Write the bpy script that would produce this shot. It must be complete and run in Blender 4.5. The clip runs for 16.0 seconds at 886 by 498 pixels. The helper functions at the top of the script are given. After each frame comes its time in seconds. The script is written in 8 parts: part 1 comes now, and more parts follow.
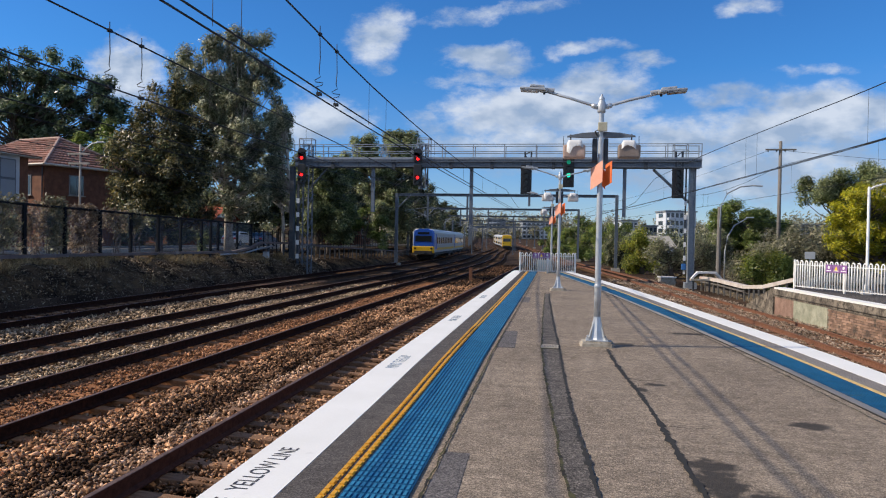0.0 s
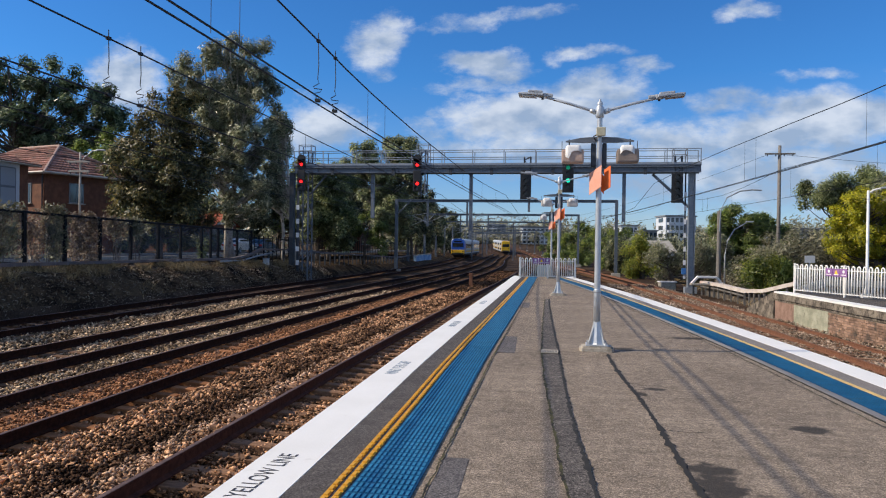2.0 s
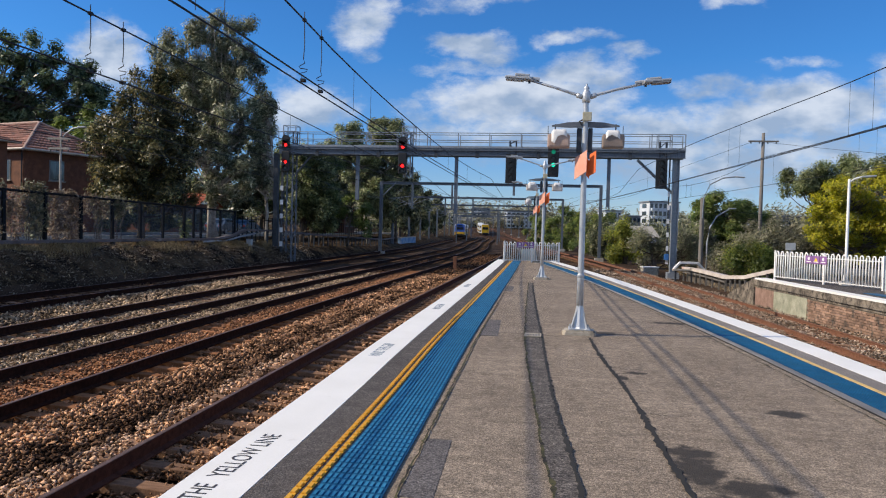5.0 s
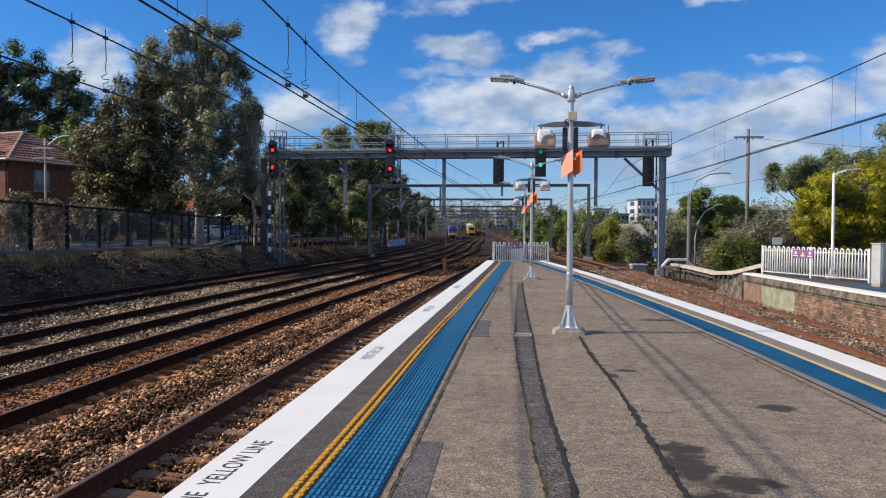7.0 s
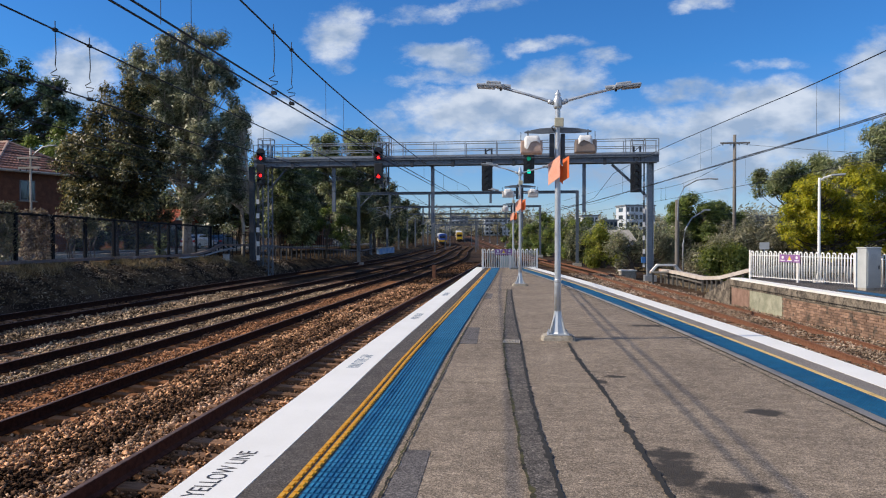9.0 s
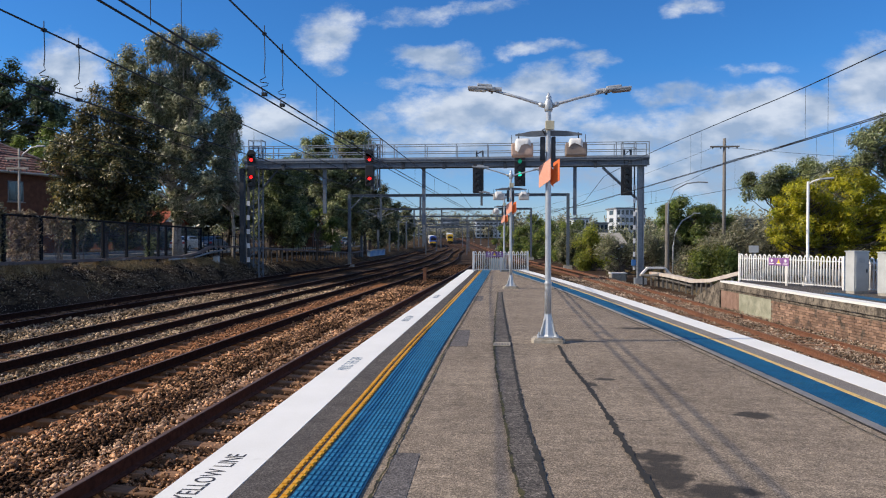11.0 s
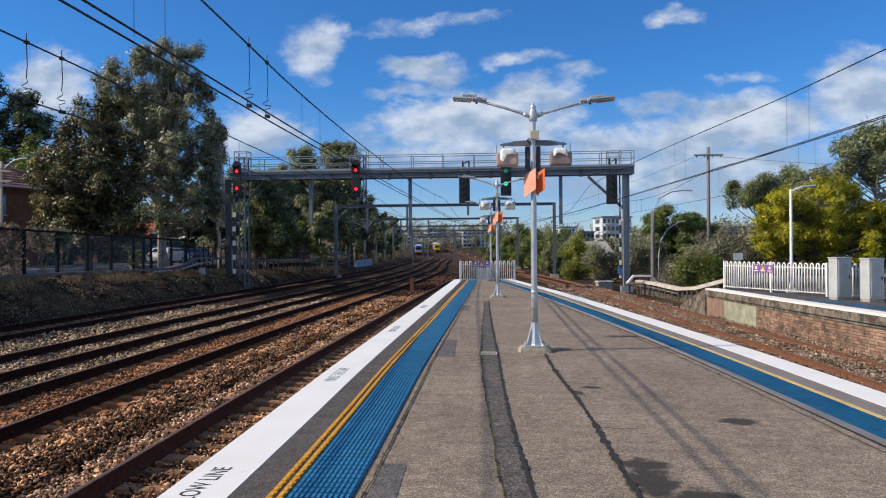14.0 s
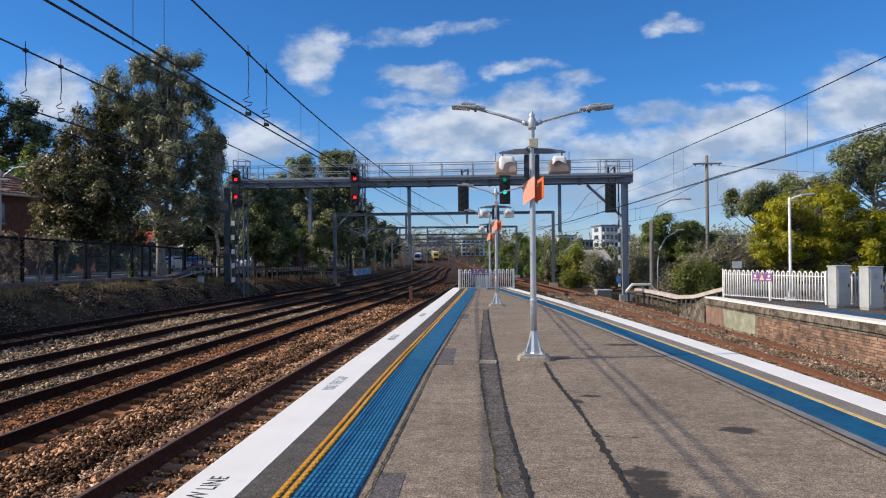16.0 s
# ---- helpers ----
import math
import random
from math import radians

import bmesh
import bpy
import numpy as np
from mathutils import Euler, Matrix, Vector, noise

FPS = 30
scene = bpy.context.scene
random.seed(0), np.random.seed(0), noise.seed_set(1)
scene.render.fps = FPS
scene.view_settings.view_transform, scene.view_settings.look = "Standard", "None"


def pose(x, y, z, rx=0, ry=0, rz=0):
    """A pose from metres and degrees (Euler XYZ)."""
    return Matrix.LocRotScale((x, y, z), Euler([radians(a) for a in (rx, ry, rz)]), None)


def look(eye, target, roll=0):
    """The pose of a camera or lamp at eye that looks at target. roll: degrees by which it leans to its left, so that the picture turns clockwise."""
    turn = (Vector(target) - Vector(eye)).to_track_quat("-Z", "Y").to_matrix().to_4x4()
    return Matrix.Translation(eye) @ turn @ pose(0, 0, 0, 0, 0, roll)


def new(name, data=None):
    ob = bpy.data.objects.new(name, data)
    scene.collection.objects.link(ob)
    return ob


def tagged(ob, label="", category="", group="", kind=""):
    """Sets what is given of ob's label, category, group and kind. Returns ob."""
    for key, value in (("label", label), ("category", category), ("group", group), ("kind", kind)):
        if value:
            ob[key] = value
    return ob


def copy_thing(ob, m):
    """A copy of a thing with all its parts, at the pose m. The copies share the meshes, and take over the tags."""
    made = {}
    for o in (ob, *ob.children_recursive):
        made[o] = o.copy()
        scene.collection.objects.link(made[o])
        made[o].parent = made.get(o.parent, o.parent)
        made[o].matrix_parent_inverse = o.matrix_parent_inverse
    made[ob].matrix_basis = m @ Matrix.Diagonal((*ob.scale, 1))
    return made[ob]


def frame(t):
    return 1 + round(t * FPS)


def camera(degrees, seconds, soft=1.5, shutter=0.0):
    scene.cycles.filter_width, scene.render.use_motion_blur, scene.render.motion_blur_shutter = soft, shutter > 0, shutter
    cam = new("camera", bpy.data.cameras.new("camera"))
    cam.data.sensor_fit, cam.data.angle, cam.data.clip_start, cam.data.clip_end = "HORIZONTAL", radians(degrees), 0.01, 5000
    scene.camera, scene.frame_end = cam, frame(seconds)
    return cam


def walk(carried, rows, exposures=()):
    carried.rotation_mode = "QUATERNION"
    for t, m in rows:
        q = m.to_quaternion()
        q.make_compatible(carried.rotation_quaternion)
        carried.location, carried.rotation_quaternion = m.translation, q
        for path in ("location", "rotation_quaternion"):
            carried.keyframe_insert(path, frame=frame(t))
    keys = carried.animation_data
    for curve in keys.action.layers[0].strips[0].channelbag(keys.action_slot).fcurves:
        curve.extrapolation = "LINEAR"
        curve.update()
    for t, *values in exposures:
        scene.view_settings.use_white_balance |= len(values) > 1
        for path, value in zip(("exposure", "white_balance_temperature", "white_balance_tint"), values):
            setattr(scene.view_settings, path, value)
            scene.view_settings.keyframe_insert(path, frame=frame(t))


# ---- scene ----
cam = camera(62.0, 16.0, soft=1.1)
PATH = [
    (0, (-0.005, 0.188, 1.785), (-0.341, 2.159, 1.757), 1.1),
    (0.5, (-0.005, 0.197, 1.78), (-0.344, 2.168, 1.756), 1.3),
    (1, (0.001, 0.199, 1.778), (-0.337, 2.171, 1.759), 1.3),
    (1.5, (0.011, 0.189, 1.781), (-0.327, 2.16, 1.765), 1.0),
    (2, (0.012, 0.188, 1.779), (-0.325, 2.16, 1.767), 0.8),
    (2.5, (0.006, 0.187, 1.774), (-0.327, 2.159, 1.766), 0.6),
    (3, (0.011, 0.191, 1.773), (-0.318, 2.164, 1.765), 0.6),
    (3.5, (0.02, 0.181, 1.775), (-0.294, 2.156, 1.752), 1.1),
    (4, (0.004, 0.187, 1.776), (-0.293, 2.164, 1.729), 1.8),
    (6.5, (0.013, 0.171, 1.781), (-0.263, 2.151, 1.723), 0.6),
    (7, (0.023, 0.183, 1.78), (-0.243, 2.164, 1.728), 0.3),
    (7.5, (0.031, 0.182, 1.781), (-0.224, 2.166, 1.734), -0.0),
    (8, (0.034, 0.182, 1.778), (-0.213, 2.166, 1.737), -0.3),
    (8.5, (0.046, 0.205, 1.781), (-0.196, 2.19, 1.744), -0.4),
    (9, (0.049, 0.219, 1.774), (-0.189, 2.204, 1.742), -0.1),
    (11.5, (0.058, 0.223, 1.776), (-0.15, 2.212, 1.751), -0.1),
    (12, (0.063, 0.224, 1.773), (-0.138, 2.214, 1.75), -0.3),
    (12.5, (0.076, 0.235, 1.77), (-0.117, 2.225, 1.752), -0.5),
    (13, (0.077, 0.228, 1.77), (-0.108, 2.22, 1.757), -0.6),
    (13.5, (0.073, 0.234, 1.766), (-0.107, 2.226, 1.76), -0.4),
    (14, (0.072, 0.213, 1.775), (-0.107, 2.205, 1.776), -0.4),
    (14.5, (0.079, 0.226, 1.772), (-0.099, 2.218, 1.779), -0.5),
    (15, (0.069, 0.215, 1.774), (-0.108, 2.207, 1.788), -0.7),
    (15.5, (0.073, 0.233, 1.771), (-0.104, 2.225, 1.79), -0.7),
    (16, (0.071, 0.234, 1.768), (-0.105, 2.226, 1.792), -0.4),
]
walk(cam, [(t, look(eye, target, roll)) for t, eye, target, roll in PATH])

# ---- world, sun, exposure ----
SUN_ELEV, SHADOW_DIR = radians(35.2), Vector((1.0, 0.22, 0)).normalized()
CLOUDS = [  # across, up, half width, half height, density: clouds ahead, as slopes from the eye
    (-0.650, 0.246, 0.074, 0.050, 1.11),
    (-0.343, 0.165, 0.074, 0.041, 1.01),
    (-0.266, 0.282, 0.053, 0.039, 0.91),
    (-0.252, 0.308, 0.051, 0.013, 0.70),
    (-0.115, 0.253, 0.058, 0.022, 0.95),
    (-0.102, 0.310, 0.107, 0.014, 0.70),
    (-0.124, 0.222, 0.087, 0.016, 0.68),
    (0.023, 0.253, 0.058, 0.010, 0.74),
    (0.013, 0.212, 0.087, 0.026, 1.01),
    (-0.039, 0.175, 0.137, 0.045, 1.11),
    (-0.193, 0.158, 0.058, 0.020, 0.66),
    (0.099, 0.240, 0.042, 0.009, 0.70),
    (0.189, 0.200, 0.058, 0.018, 0.74),
    (0.302, 0.160, 0.130, 0.041, 1.15),
    (0.235, 0.138, 0.070, 0.033, 1.04),
    (0.148, 0.140, 0.096, 0.031, 1.01),
    (0.208, 0.098, 0.267, 0.054, 0.91),
    (0.300, 0.222, 0.051, 0.013, 0.68),
    (0.221, 0.308, 0.040, 0.013, 0.78),
    (-0.023, 0.122, 0.224, 0.043, 0.85),
    (0.470, 0.196, 0.093, 0.056, 1.11),
    (0.640, 0.170, 0.128, 0.068, 1.06),
]


def make_world():
    w = bpy.data.worlds.new("sky")
    scene.world = w
    w.use_nodes = True
    nt = w.node_tree
    nt.nodes.clear()
    N, L = nt.nodes.new, nt.links.new

    def m(op, a, b=None, clamp=False):
        n = N("ShaderNodeMath")
        n.operation, n.use_clamp = op, clamp
        for i, v in enumerate((a, b)):
            if v is None:
                continue
            if isinstance(v, (int, float)):
                n.inputs[i].default_value = v
            else:
                L(v, n.inputs[i])
        return n.outputs[0]

    sky = N("ShaderNodeTexSky")
    sky.sky_type, sky.sun_disc = "NISHITA", False
    sky.sun_elevation = SUN_ELEV
    sun_from = -SHADOW_DIR
    sky.sun_rotation = math.atan2(sun_from.x, sun_from.y)
    sky.air_density, sky.dust_density, sky.ozone_density = 1.0, 0.0, 1.6
    geo = N("ShaderNodeTexCoord")
    sep = N("ShaderNodeSeparateXYZ")
    L(geo.outputs["Generated"], sep.inputs[0])
    x, y, z = sep.outputs
    ahead = m("MAXIMUM", y, 0.05)
    u, v = m("DIVIDE", x, ahead), m("DIVIDE", z, ahead)
    comb = N("ShaderNodeCombineXYZ")
    L(u, comb.inputs[0])
    L(m("MULTIPLY", v, 1.7), comb.inputs[1])
    warp = N("ShaderNodeTexNoise")
    warp.inputs["Scale"].default_value, warp.inputs["Detail"].default_value = 8.0, 7.0
    L(comb.outputs[0], warp.inputs["Vector"])
    wsep = N("ShaderNodeSeparateXYZ")
    L(warp.outputs["Color"], wsep.inputs[0])
    uu = m("ADD", u, m("MULTIPLY", m("SUBTRACT", wsep.outputs[0], 0.5), 0.11))
    vv = m("ADD", v, m("MULTIPLY", m("SUBTRACT", wsep.outputs[1], 0.5), 0.075))
    total = None
    for cu, cv, a, b, dens in CLOUDS:
        du, dv = m("DIVIDE", m("SUBTRACT", uu, cu), a), m("DIVIDE", m("SUBTRACT", vv, cv), b)
        r2 = m("ADD", m("MULTIPLY", du, du), m("MULTIPLY", dv, dv))
        f = m("MULTIPLY", m("SUBTRACT", 1.0, m("MULTIPLY", r2, 0.55), True), dens)
        total = f if total is None else m("MAXIMUM", total, f)
    fine = N("ShaderNodeTexNoise")
    fine.inputs["Scale"].default_value, fine.inputs["Detail"].default_value, fine.inputs["Roughness"].default_value = 19.0, 9.0, 0.66
    L(comb.outputs[0], fine.inputs["Vector"])
    ahead_only = m("GREATER_THAN", y, 0.05)
    dense = m("MULTIPLY", m("SUBTRACT", m("MULTIPLY", total, 1.75), m("MULTIPLY", fine.outputs["Fac"], 2.3)), ahead_only)
    ramp = N("ShaderNodeMapRange")
    ramp.interpolation_type = "SMOOTHSTEP"
    ramp.inputs["From Min"].default_value, ramp.inputs["From Max"].default_value = -0.62, 0.55
    L(dense, ramp.inputs["Value"])
    ramp.inputs["To Max"].default_value = 0.88
    # shaded bellies of the clouds
    belly = N("ShaderNodeTexNoise")
    belly.inputs["Scale"].default_value, belly.inputs["Detail"].default_value = 11.0, 5.0
    L(comb.outputs[0], belly.inputs["Vector"])
    tone = N("ShaderNodeMixRGB")
    tone.inputs[1].default_value, tone.inputs[2].default_value = (4.2, 5.4, 7.3, 1), (8.6, 9.3, 10.4, 1)
    bm_ = N("ShaderNodeMapRange")
    bm_.inputs["From Min"].default_value, bm_.inputs["From Max"].default_value = 0.38, 0.62
    L(belly.outputs["Fac"], bm_.inputs["Value"])
    # the lit upper sides of the billows
    lower = N("ShaderNodeVectorMath")
    lower.inputs[1].default_value = (0.010, -0.026, 0)
    L(comb.outputs[0], lower.inputs[0])
    under = N("ShaderNodeTexNoise")
    under.inputs["Scale"].default_value, under.inputs["Detail"].default_value = 13.0, 6.0
    L(lower.outputs[0], under.inputs["Vector"])
    over = N("ShaderNodeTexNoise")
    over.inputs["Scale"].default_value, over.inputs["Detail"].default_value = 13.0, 6.0
    L(comb.outputs[0], over.inputs["Vector"])
    relief = m("MULTIPLY", m("SUBTRACT", under.outputs["Fac"], over.outputs["Fac"]), 3.2)
    low_grey = N("ShaderNodeMapRange")
    low_grey.inputs["From Min"].default_value, low_grey.inputs["From Max"].default_value = 0.085, 0.165
    low_grey.inputs["To Min"].default_value, low_grey.inputs["To Max"].default_value = -0.35, 0.20
    L(v, low_grey.inputs["Value"])
    L(m("ADD", m("ADD", m("MULTIPLY", bm_.outputs[0], 0.7), low_grey.outputs[0]), relief, True), tone.inputs[0])
    mix = N("ShaderNodeMixRGB")
    L(ramp.outputs[0], mix.inputs[0])
    deep = N("ShaderNodeMixRGB")
    deep.blend_type = "MULTIPLY"
    deep.inputs[0].default_value, deep.inputs[2].default_value = 1.0, (0.40, 0.92, 1.5, 1)
    low = N("ShaderNodeMixRGB")
    low.inputs[1].default_value, low.inputs[2].default_value = (0.76, 0.95, 1.44, 1), (0.345, 0.92, 1.62, 1)
    up = N("ShaderNodeMapRange")
    up.inputs["From Min"].default_value, up.inputs["From Max"].default_value = 0.0, 0.22
    L(z, up.inputs["Value"])
    L(up.outputs[0], low.inputs[0])
    L(low.outputs[0], deep.inputs[2])
    L(sky.outputs[0], deep.inputs[1])
    L(deep.outputs[0], mix.inputs[1])
    L(tone.outputs[0], mix.inputs[2])
    bg = N("ShaderNodeBackground")
    bg.inputs["Strength"].default_value = 0.083
    L(mix.outputs[0], bg.inputs["Color"])
    out = N("ShaderNodeOutputWorld")
    L(bg.outputs[0], out.inputs["Surface"])


make_world()
sun_lamp = new("sun", bpy.data.lights.new("sun", "SUN"))
sun_lamp.data.energy, sun_lamp.data.angle, sun_lamp.data.color = 5.0, radians(0.53), (1.0, 0.86, 0.68)
sun_lamp.matrix_world = look((0, 0, 0), SHADOW_DIR * math.cos(SUN_ELEV) - Vector((0, 0, math.sin(SUN_ELEV))))
scene.view_settings.exposure = 0.0


# ---- materials ----
def material(name, a, b, rough=0.7, scale=6.0, metal=0.0, bump=0.15, fine=60.0, bump_dist=0.01, island=0.0, obj_random=0.0,
             spots=None, marks=(), spot_scale=2.0, spot_at=0.6, stretch=(1, 1, 1), coat=0.0, trans=0.0, emit=None, emit_strength=0.0, contrast=0.14, fine_share=0.45, spec=0.5, world=False, speckle=(), mottle=0.0):
    """A surface between colours a and b by a coarse and a fine noise, with spots of wear, and fine relief."""
    mt = bpy.data.materials.new(name)
    mt.use_nodes = True
    nt = mt.node_tree
    N, L = nt.nodes.new, nt.links.new
    p = nt.nodes["Principled BSDF"]
    tc = N("ShaderNodeTexCoord")
    mp = N("ShaderNodeMapping")
    mp.inputs["Scale"].default_value = stretch
    L(N("ShaderNodeNewGeometry").outputs["Position"] if world else tc.outputs["Object"], mp.inputs["Vector"])

    def noise_tex(s, detail=5.0):
        n = N("ShaderNodeTexNoise")
        n.inputs["Scale"].default_value, n.inputs["Detail"].default_value = s, detail
        L(mp.outputs[0], n.inputs["Vector"])
        return n.outputs["Fac"]

    def mixc(fac, c1, c2, kind="MIX"):
        n = N("ShaderNodeMixRGB")
        n.blend_type = kind
        for i, v in zip((0, 1, 2), (fac, c1, c2)):
            if isinstance(v, (tuple, list)):
                n.inputs[i].default_value = (*v, 1) if len(v) == 3 else v
            elif isinstance(v, (int, float)):
                n.inputs[i].default_value = v
            else:
                L(v, n.inputs[i])
        return n.outputs[0]

    def spread(fac, lo, hi):
        n = N("ShaderNodeMapRange")
        n.inputs["From Min"].default_value, n.inputs["From Max"].default_value = lo, hi
        L(fac, n.inputs["Value"])
        return n.outputs[0]

    coarse, small = noise_tex(scale), noise_tex(fine, 6.0)
    mean = N("ShaderNodeMath")
    mean.operation = "MULTIPLY_ADD"
    L(small, mean.inputs[0])
    mean.inputs[1].default_value = fine_share
    half = N("ShaderNodeMath")
    half.operation = "MULTIPLY"
    half.inputs[1].default_value = 1 - fine_share
    L(coarse, half.inputs[0])
    L(half.outputs[0], mean.inputs[2])
    col = mixc(spread(mean.outputs[0], 0.5 - contrast, 0.5 + contrast), a, b)
    if spots:
        col = mixc(spread(noise_tex(spot_scale, 7.0), spot_at, spot_at + 0.1), col, spots)
    def scaled(c, fac, lo, hi, amount):
        n = N("ShaderNodeMapRange")
        n.inputs["From Min"].default_value, n.inputs["From Max"].default_value = lo, hi
        n.inputs["To Min"].default_value, n.inputs["To Max"].default_value = 1 - amount, 1 + amount
        L(fac, n.inputs["Value"])
        h = N("ShaderNodeHueSaturation")
        L(n.outputs[0], h.inputs["Value"])
        L(c, h.inputs["Color"])
        return h.outputs[0]

    if speckle:
        # single stones showing in the surface, at two sizes
        for size, amount in speckle:
            cell = N("ShaderNodeTexVoronoi")
            cell.inputs["Scale"].default_value = size
            L(mp.outputs[0], cell.inputs["Vector"])
            sp = N("ShaderNodeSeparateColor")
            L(cell.outputs["Color"], sp.inputs[0])
            col = scaled(col, sp.outputs[0], 0.0, 1.0, amount)
    if mottle:
        col = scaled(col, noise_tex(5.5, 6.0), 0.34, 0.66, mottle)
        across = N("ShaderNodeMapping")
        across.inputs["Scale"].default_value = (0.7, 6.5, 1.0)
        L(tc.outputs["Object"], across.inputs["Vector"])
        streak = N("ShaderNodeTexNoise")
        streak.inputs["Scale"].default_value, streak.inputs["Detail"].default_value = 1.3, 5.0
        L(across.outputs[0], streak.inputs["Vector"])
        col = scaled(col, streak.outputs["Fac"], 0.34, 0.66, mottle * 0.35)
    if marks:
        # damp patches with soft ragged rims at given places
        sep = N("ShaderNodeSeparateXYZ")
        L(tc.outputs["Object"], sep.inputs[0])
        rag = noise_tex(6.0, 8.0)

        def mm(op, a_, b_, clamp=False):
            n = N("ShaderNodeMath")
            n.operation, n.use_clamp = op, clamp
            for i, v in enumerate((a_, b_)):
                if isinstance(v, (int, float)):
                    n.inputs[i].default_value = v
                else:
                    L(v, n.inputs[i])
            return n.outputs[0]

        tot = None
        for cx, cy, ra, rb in marks:
            du, dv = mm("DIVIDE", mm("SUBTRACT", sep.outputs[0], cx), ra), mm("DIVIDE", mm("SUBTRACT", sep.outputs[1], cy), rb)
            f = mm("SUBTRACT", 1.0, mm("ADD", mm("MULTIPLY", du, du), mm("MULTIPLY", dv, dv)))
            tot = f if tot is None else mm("MAXIMUM", tot, f)
        tot = mm("ADD", tot, mm("MULTIPLY", mm("SUBTRACT", rag, 0.5), 3.2))
        col = mixc(mm("MULTIPLY", spread(tot, -0.1, 0.6), 0.9, True), col, (0.030, 0.027, 0.024))
    for amount, kind in ((island, "geo"), (obj_random, "obj")):
        if amount:
            src = N("ShaderNodeNewGeometry").outputs["Random Per Island"] if kind == "geo" else N("ShaderNodeObjectInfo").outputs["Random"]
            n = N("ShaderNodeMapRange")
            n.inputs["To Min"].default_value, n.inputs["To Max"].default_value = 1 - amount, 1 + amount
            L(src, n.inputs["Value"])
            hsv = N("ShaderNodeHueSaturation")
            L(n.outputs[0], hsv.inputs["Value"])
            L(col, hsv.inputs["Color"])
            col = hsv.outputs[0]
    L(col, p.inputs["Base Color"])
    rr = N("ShaderNodeMapRange")
    rr.inputs["To Min"].default_value, rr.inputs["To Max"].default_value = max(0.02, rough - 0.12), min(1.0, rough + 0.12)
    L(small, rr.inputs["Value"])
    L(rr.outputs[0], p.inputs["Roughness"])
    p.inputs["Metallic"].default_value = metal
    p.inputs["Specular IOR Level"].default_value = spec
    if coat:
        p.inputs["Coat Weight"].default_value = coat
    if trans:
        p.inputs["Transmission Weight"].default_value = trans
    if bump:
        bp = N("ShaderNodeBump")
        bp.inputs["Strength"].default_value, bp.inputs["Distance"].default_value = bump, bump_dist
        L(mean.outputs[0], bp.inputs["Height"])
        L(bp.outputs[0], p.inputs["Normal"])
    if emit:
        p.inputs["Emission Color"].default_value = (*emit, 1)
        p.inputs["Emission Strength"].default_value = emit_strength
    return mt


def leaf_material(name, a, b, c, through_light=0.35):
    """Leaves: colour by leaf, some light passing through."""
    mt = bpy.data.materials.new(name)
    mt.use_nodes = True
    nt = mt.node_tree
    N, L = nt.nodes.new, nt.links.new
    p, out = nt.nodes["Principled BSDF"], nt.nodes["Material Output"]
    geo = N("ShaderNodeNewGeometry")
    ramp = N("ShaderNodeValToRGB")
    ramp.color_ramp.elements[0].color, ramp.color_ramp.elements[1].color = (*a, 1), (*c, 1)
    ramp.color_ramp.elements.new(0.55).color = (*b, 1)
    L(geo.outputs["Random Per Island"], ramp.inputs[0])
    tc = N("ShaderNodeTexCoord")
    n = N("ShaderNodeTexNoise")
    n.inputs["Scale"].default_value = 0.55
    L(tc.outputs["Object"], n.inputs["Vector"])
    mr = N("ShaderNodeMapRange")
    mr.inputs["From Min"].default_value, mr.inputs["From Max"].default_value = 0.35, 0.65
    mr.inputs["To Min"].default_value, mr.inputs["To Max"].default_value = 0.6, 1.35
    L(n.outputs["Fac"], mr.inputs["Value"])
    hsv = N("ShaderNodeHueSaturation")
    L(mr.outputs[0], hsv.inputs["Value"])
    L(ramp.outputs[0], hsv.inputs["Color"])
    L(hsv.outputs[0], p.inputs["Base Color"])
    p.inputs["Roughness"].default_value = 0.38
    tr = N("ShaderNodeBsdfTranslucent")
    L(hsv.outputs[0], tr.inputs["Color"])
    mx = N("ShaderNodeMixShader")
    mx.inputs[0].default_value = through_light
    L(p.outputs[0], mx.inputs[1])
    L(tr.outputs[0], mx.inputs[2])
    L(mx.outputs[0], out.inputs["Surface"])
    return mt


def glow(name, colour, strength):
    return material(name, colour, colour, 0.3, emit=colour, emit_strength=strength, bump=0)


def glass(name, colour, rough=0.05):
    mt = bpy.data.materials.new(name)
    mt.use_nodes = True
    p = mt.node_tree.nodes["Principled BSDF"]
    p.inputs["Base Color"].default_value = (*colour, 1)
    p.inputs["Roughness"].default_value = rough
    p.inputs["Specular IOR Level"].default_value = 0.8
    return mt


M_asphalt = material("platform asphalt", (0.128, 0.100, 0.073), (0.350, 0.283, 0.214), 0.85, 0.7, bump=0.8, fine=80, bump_dist=0.012, contrast=0.10, fine_share=0.8, spec=0.3, spots=(0.46, 0.40, 0.33), spot_scale=46, spot_at=0.64, speckle=((75, 0.42), (28, 0.16)), mottle=0.17,
                     marks=[(2.40, 7.97, 0.22, 0.17), (1.16, 6.30, 0.23, 0.28), (1.14, 5.85, 0.22, 0.35), (1.42, 5.6, 0.34, 0.24), (1.2, 5.05, 0.3, 0.4), (1.6, 5.0, 0.36, 0.3), (1.09, 9.75, 0.16, 0.10), (0.90, 9.38, 0.08, 0.14), (0.98, 13.4, 0.26, 0.16), (2.35, 15.3, 0.4, 0.2)])
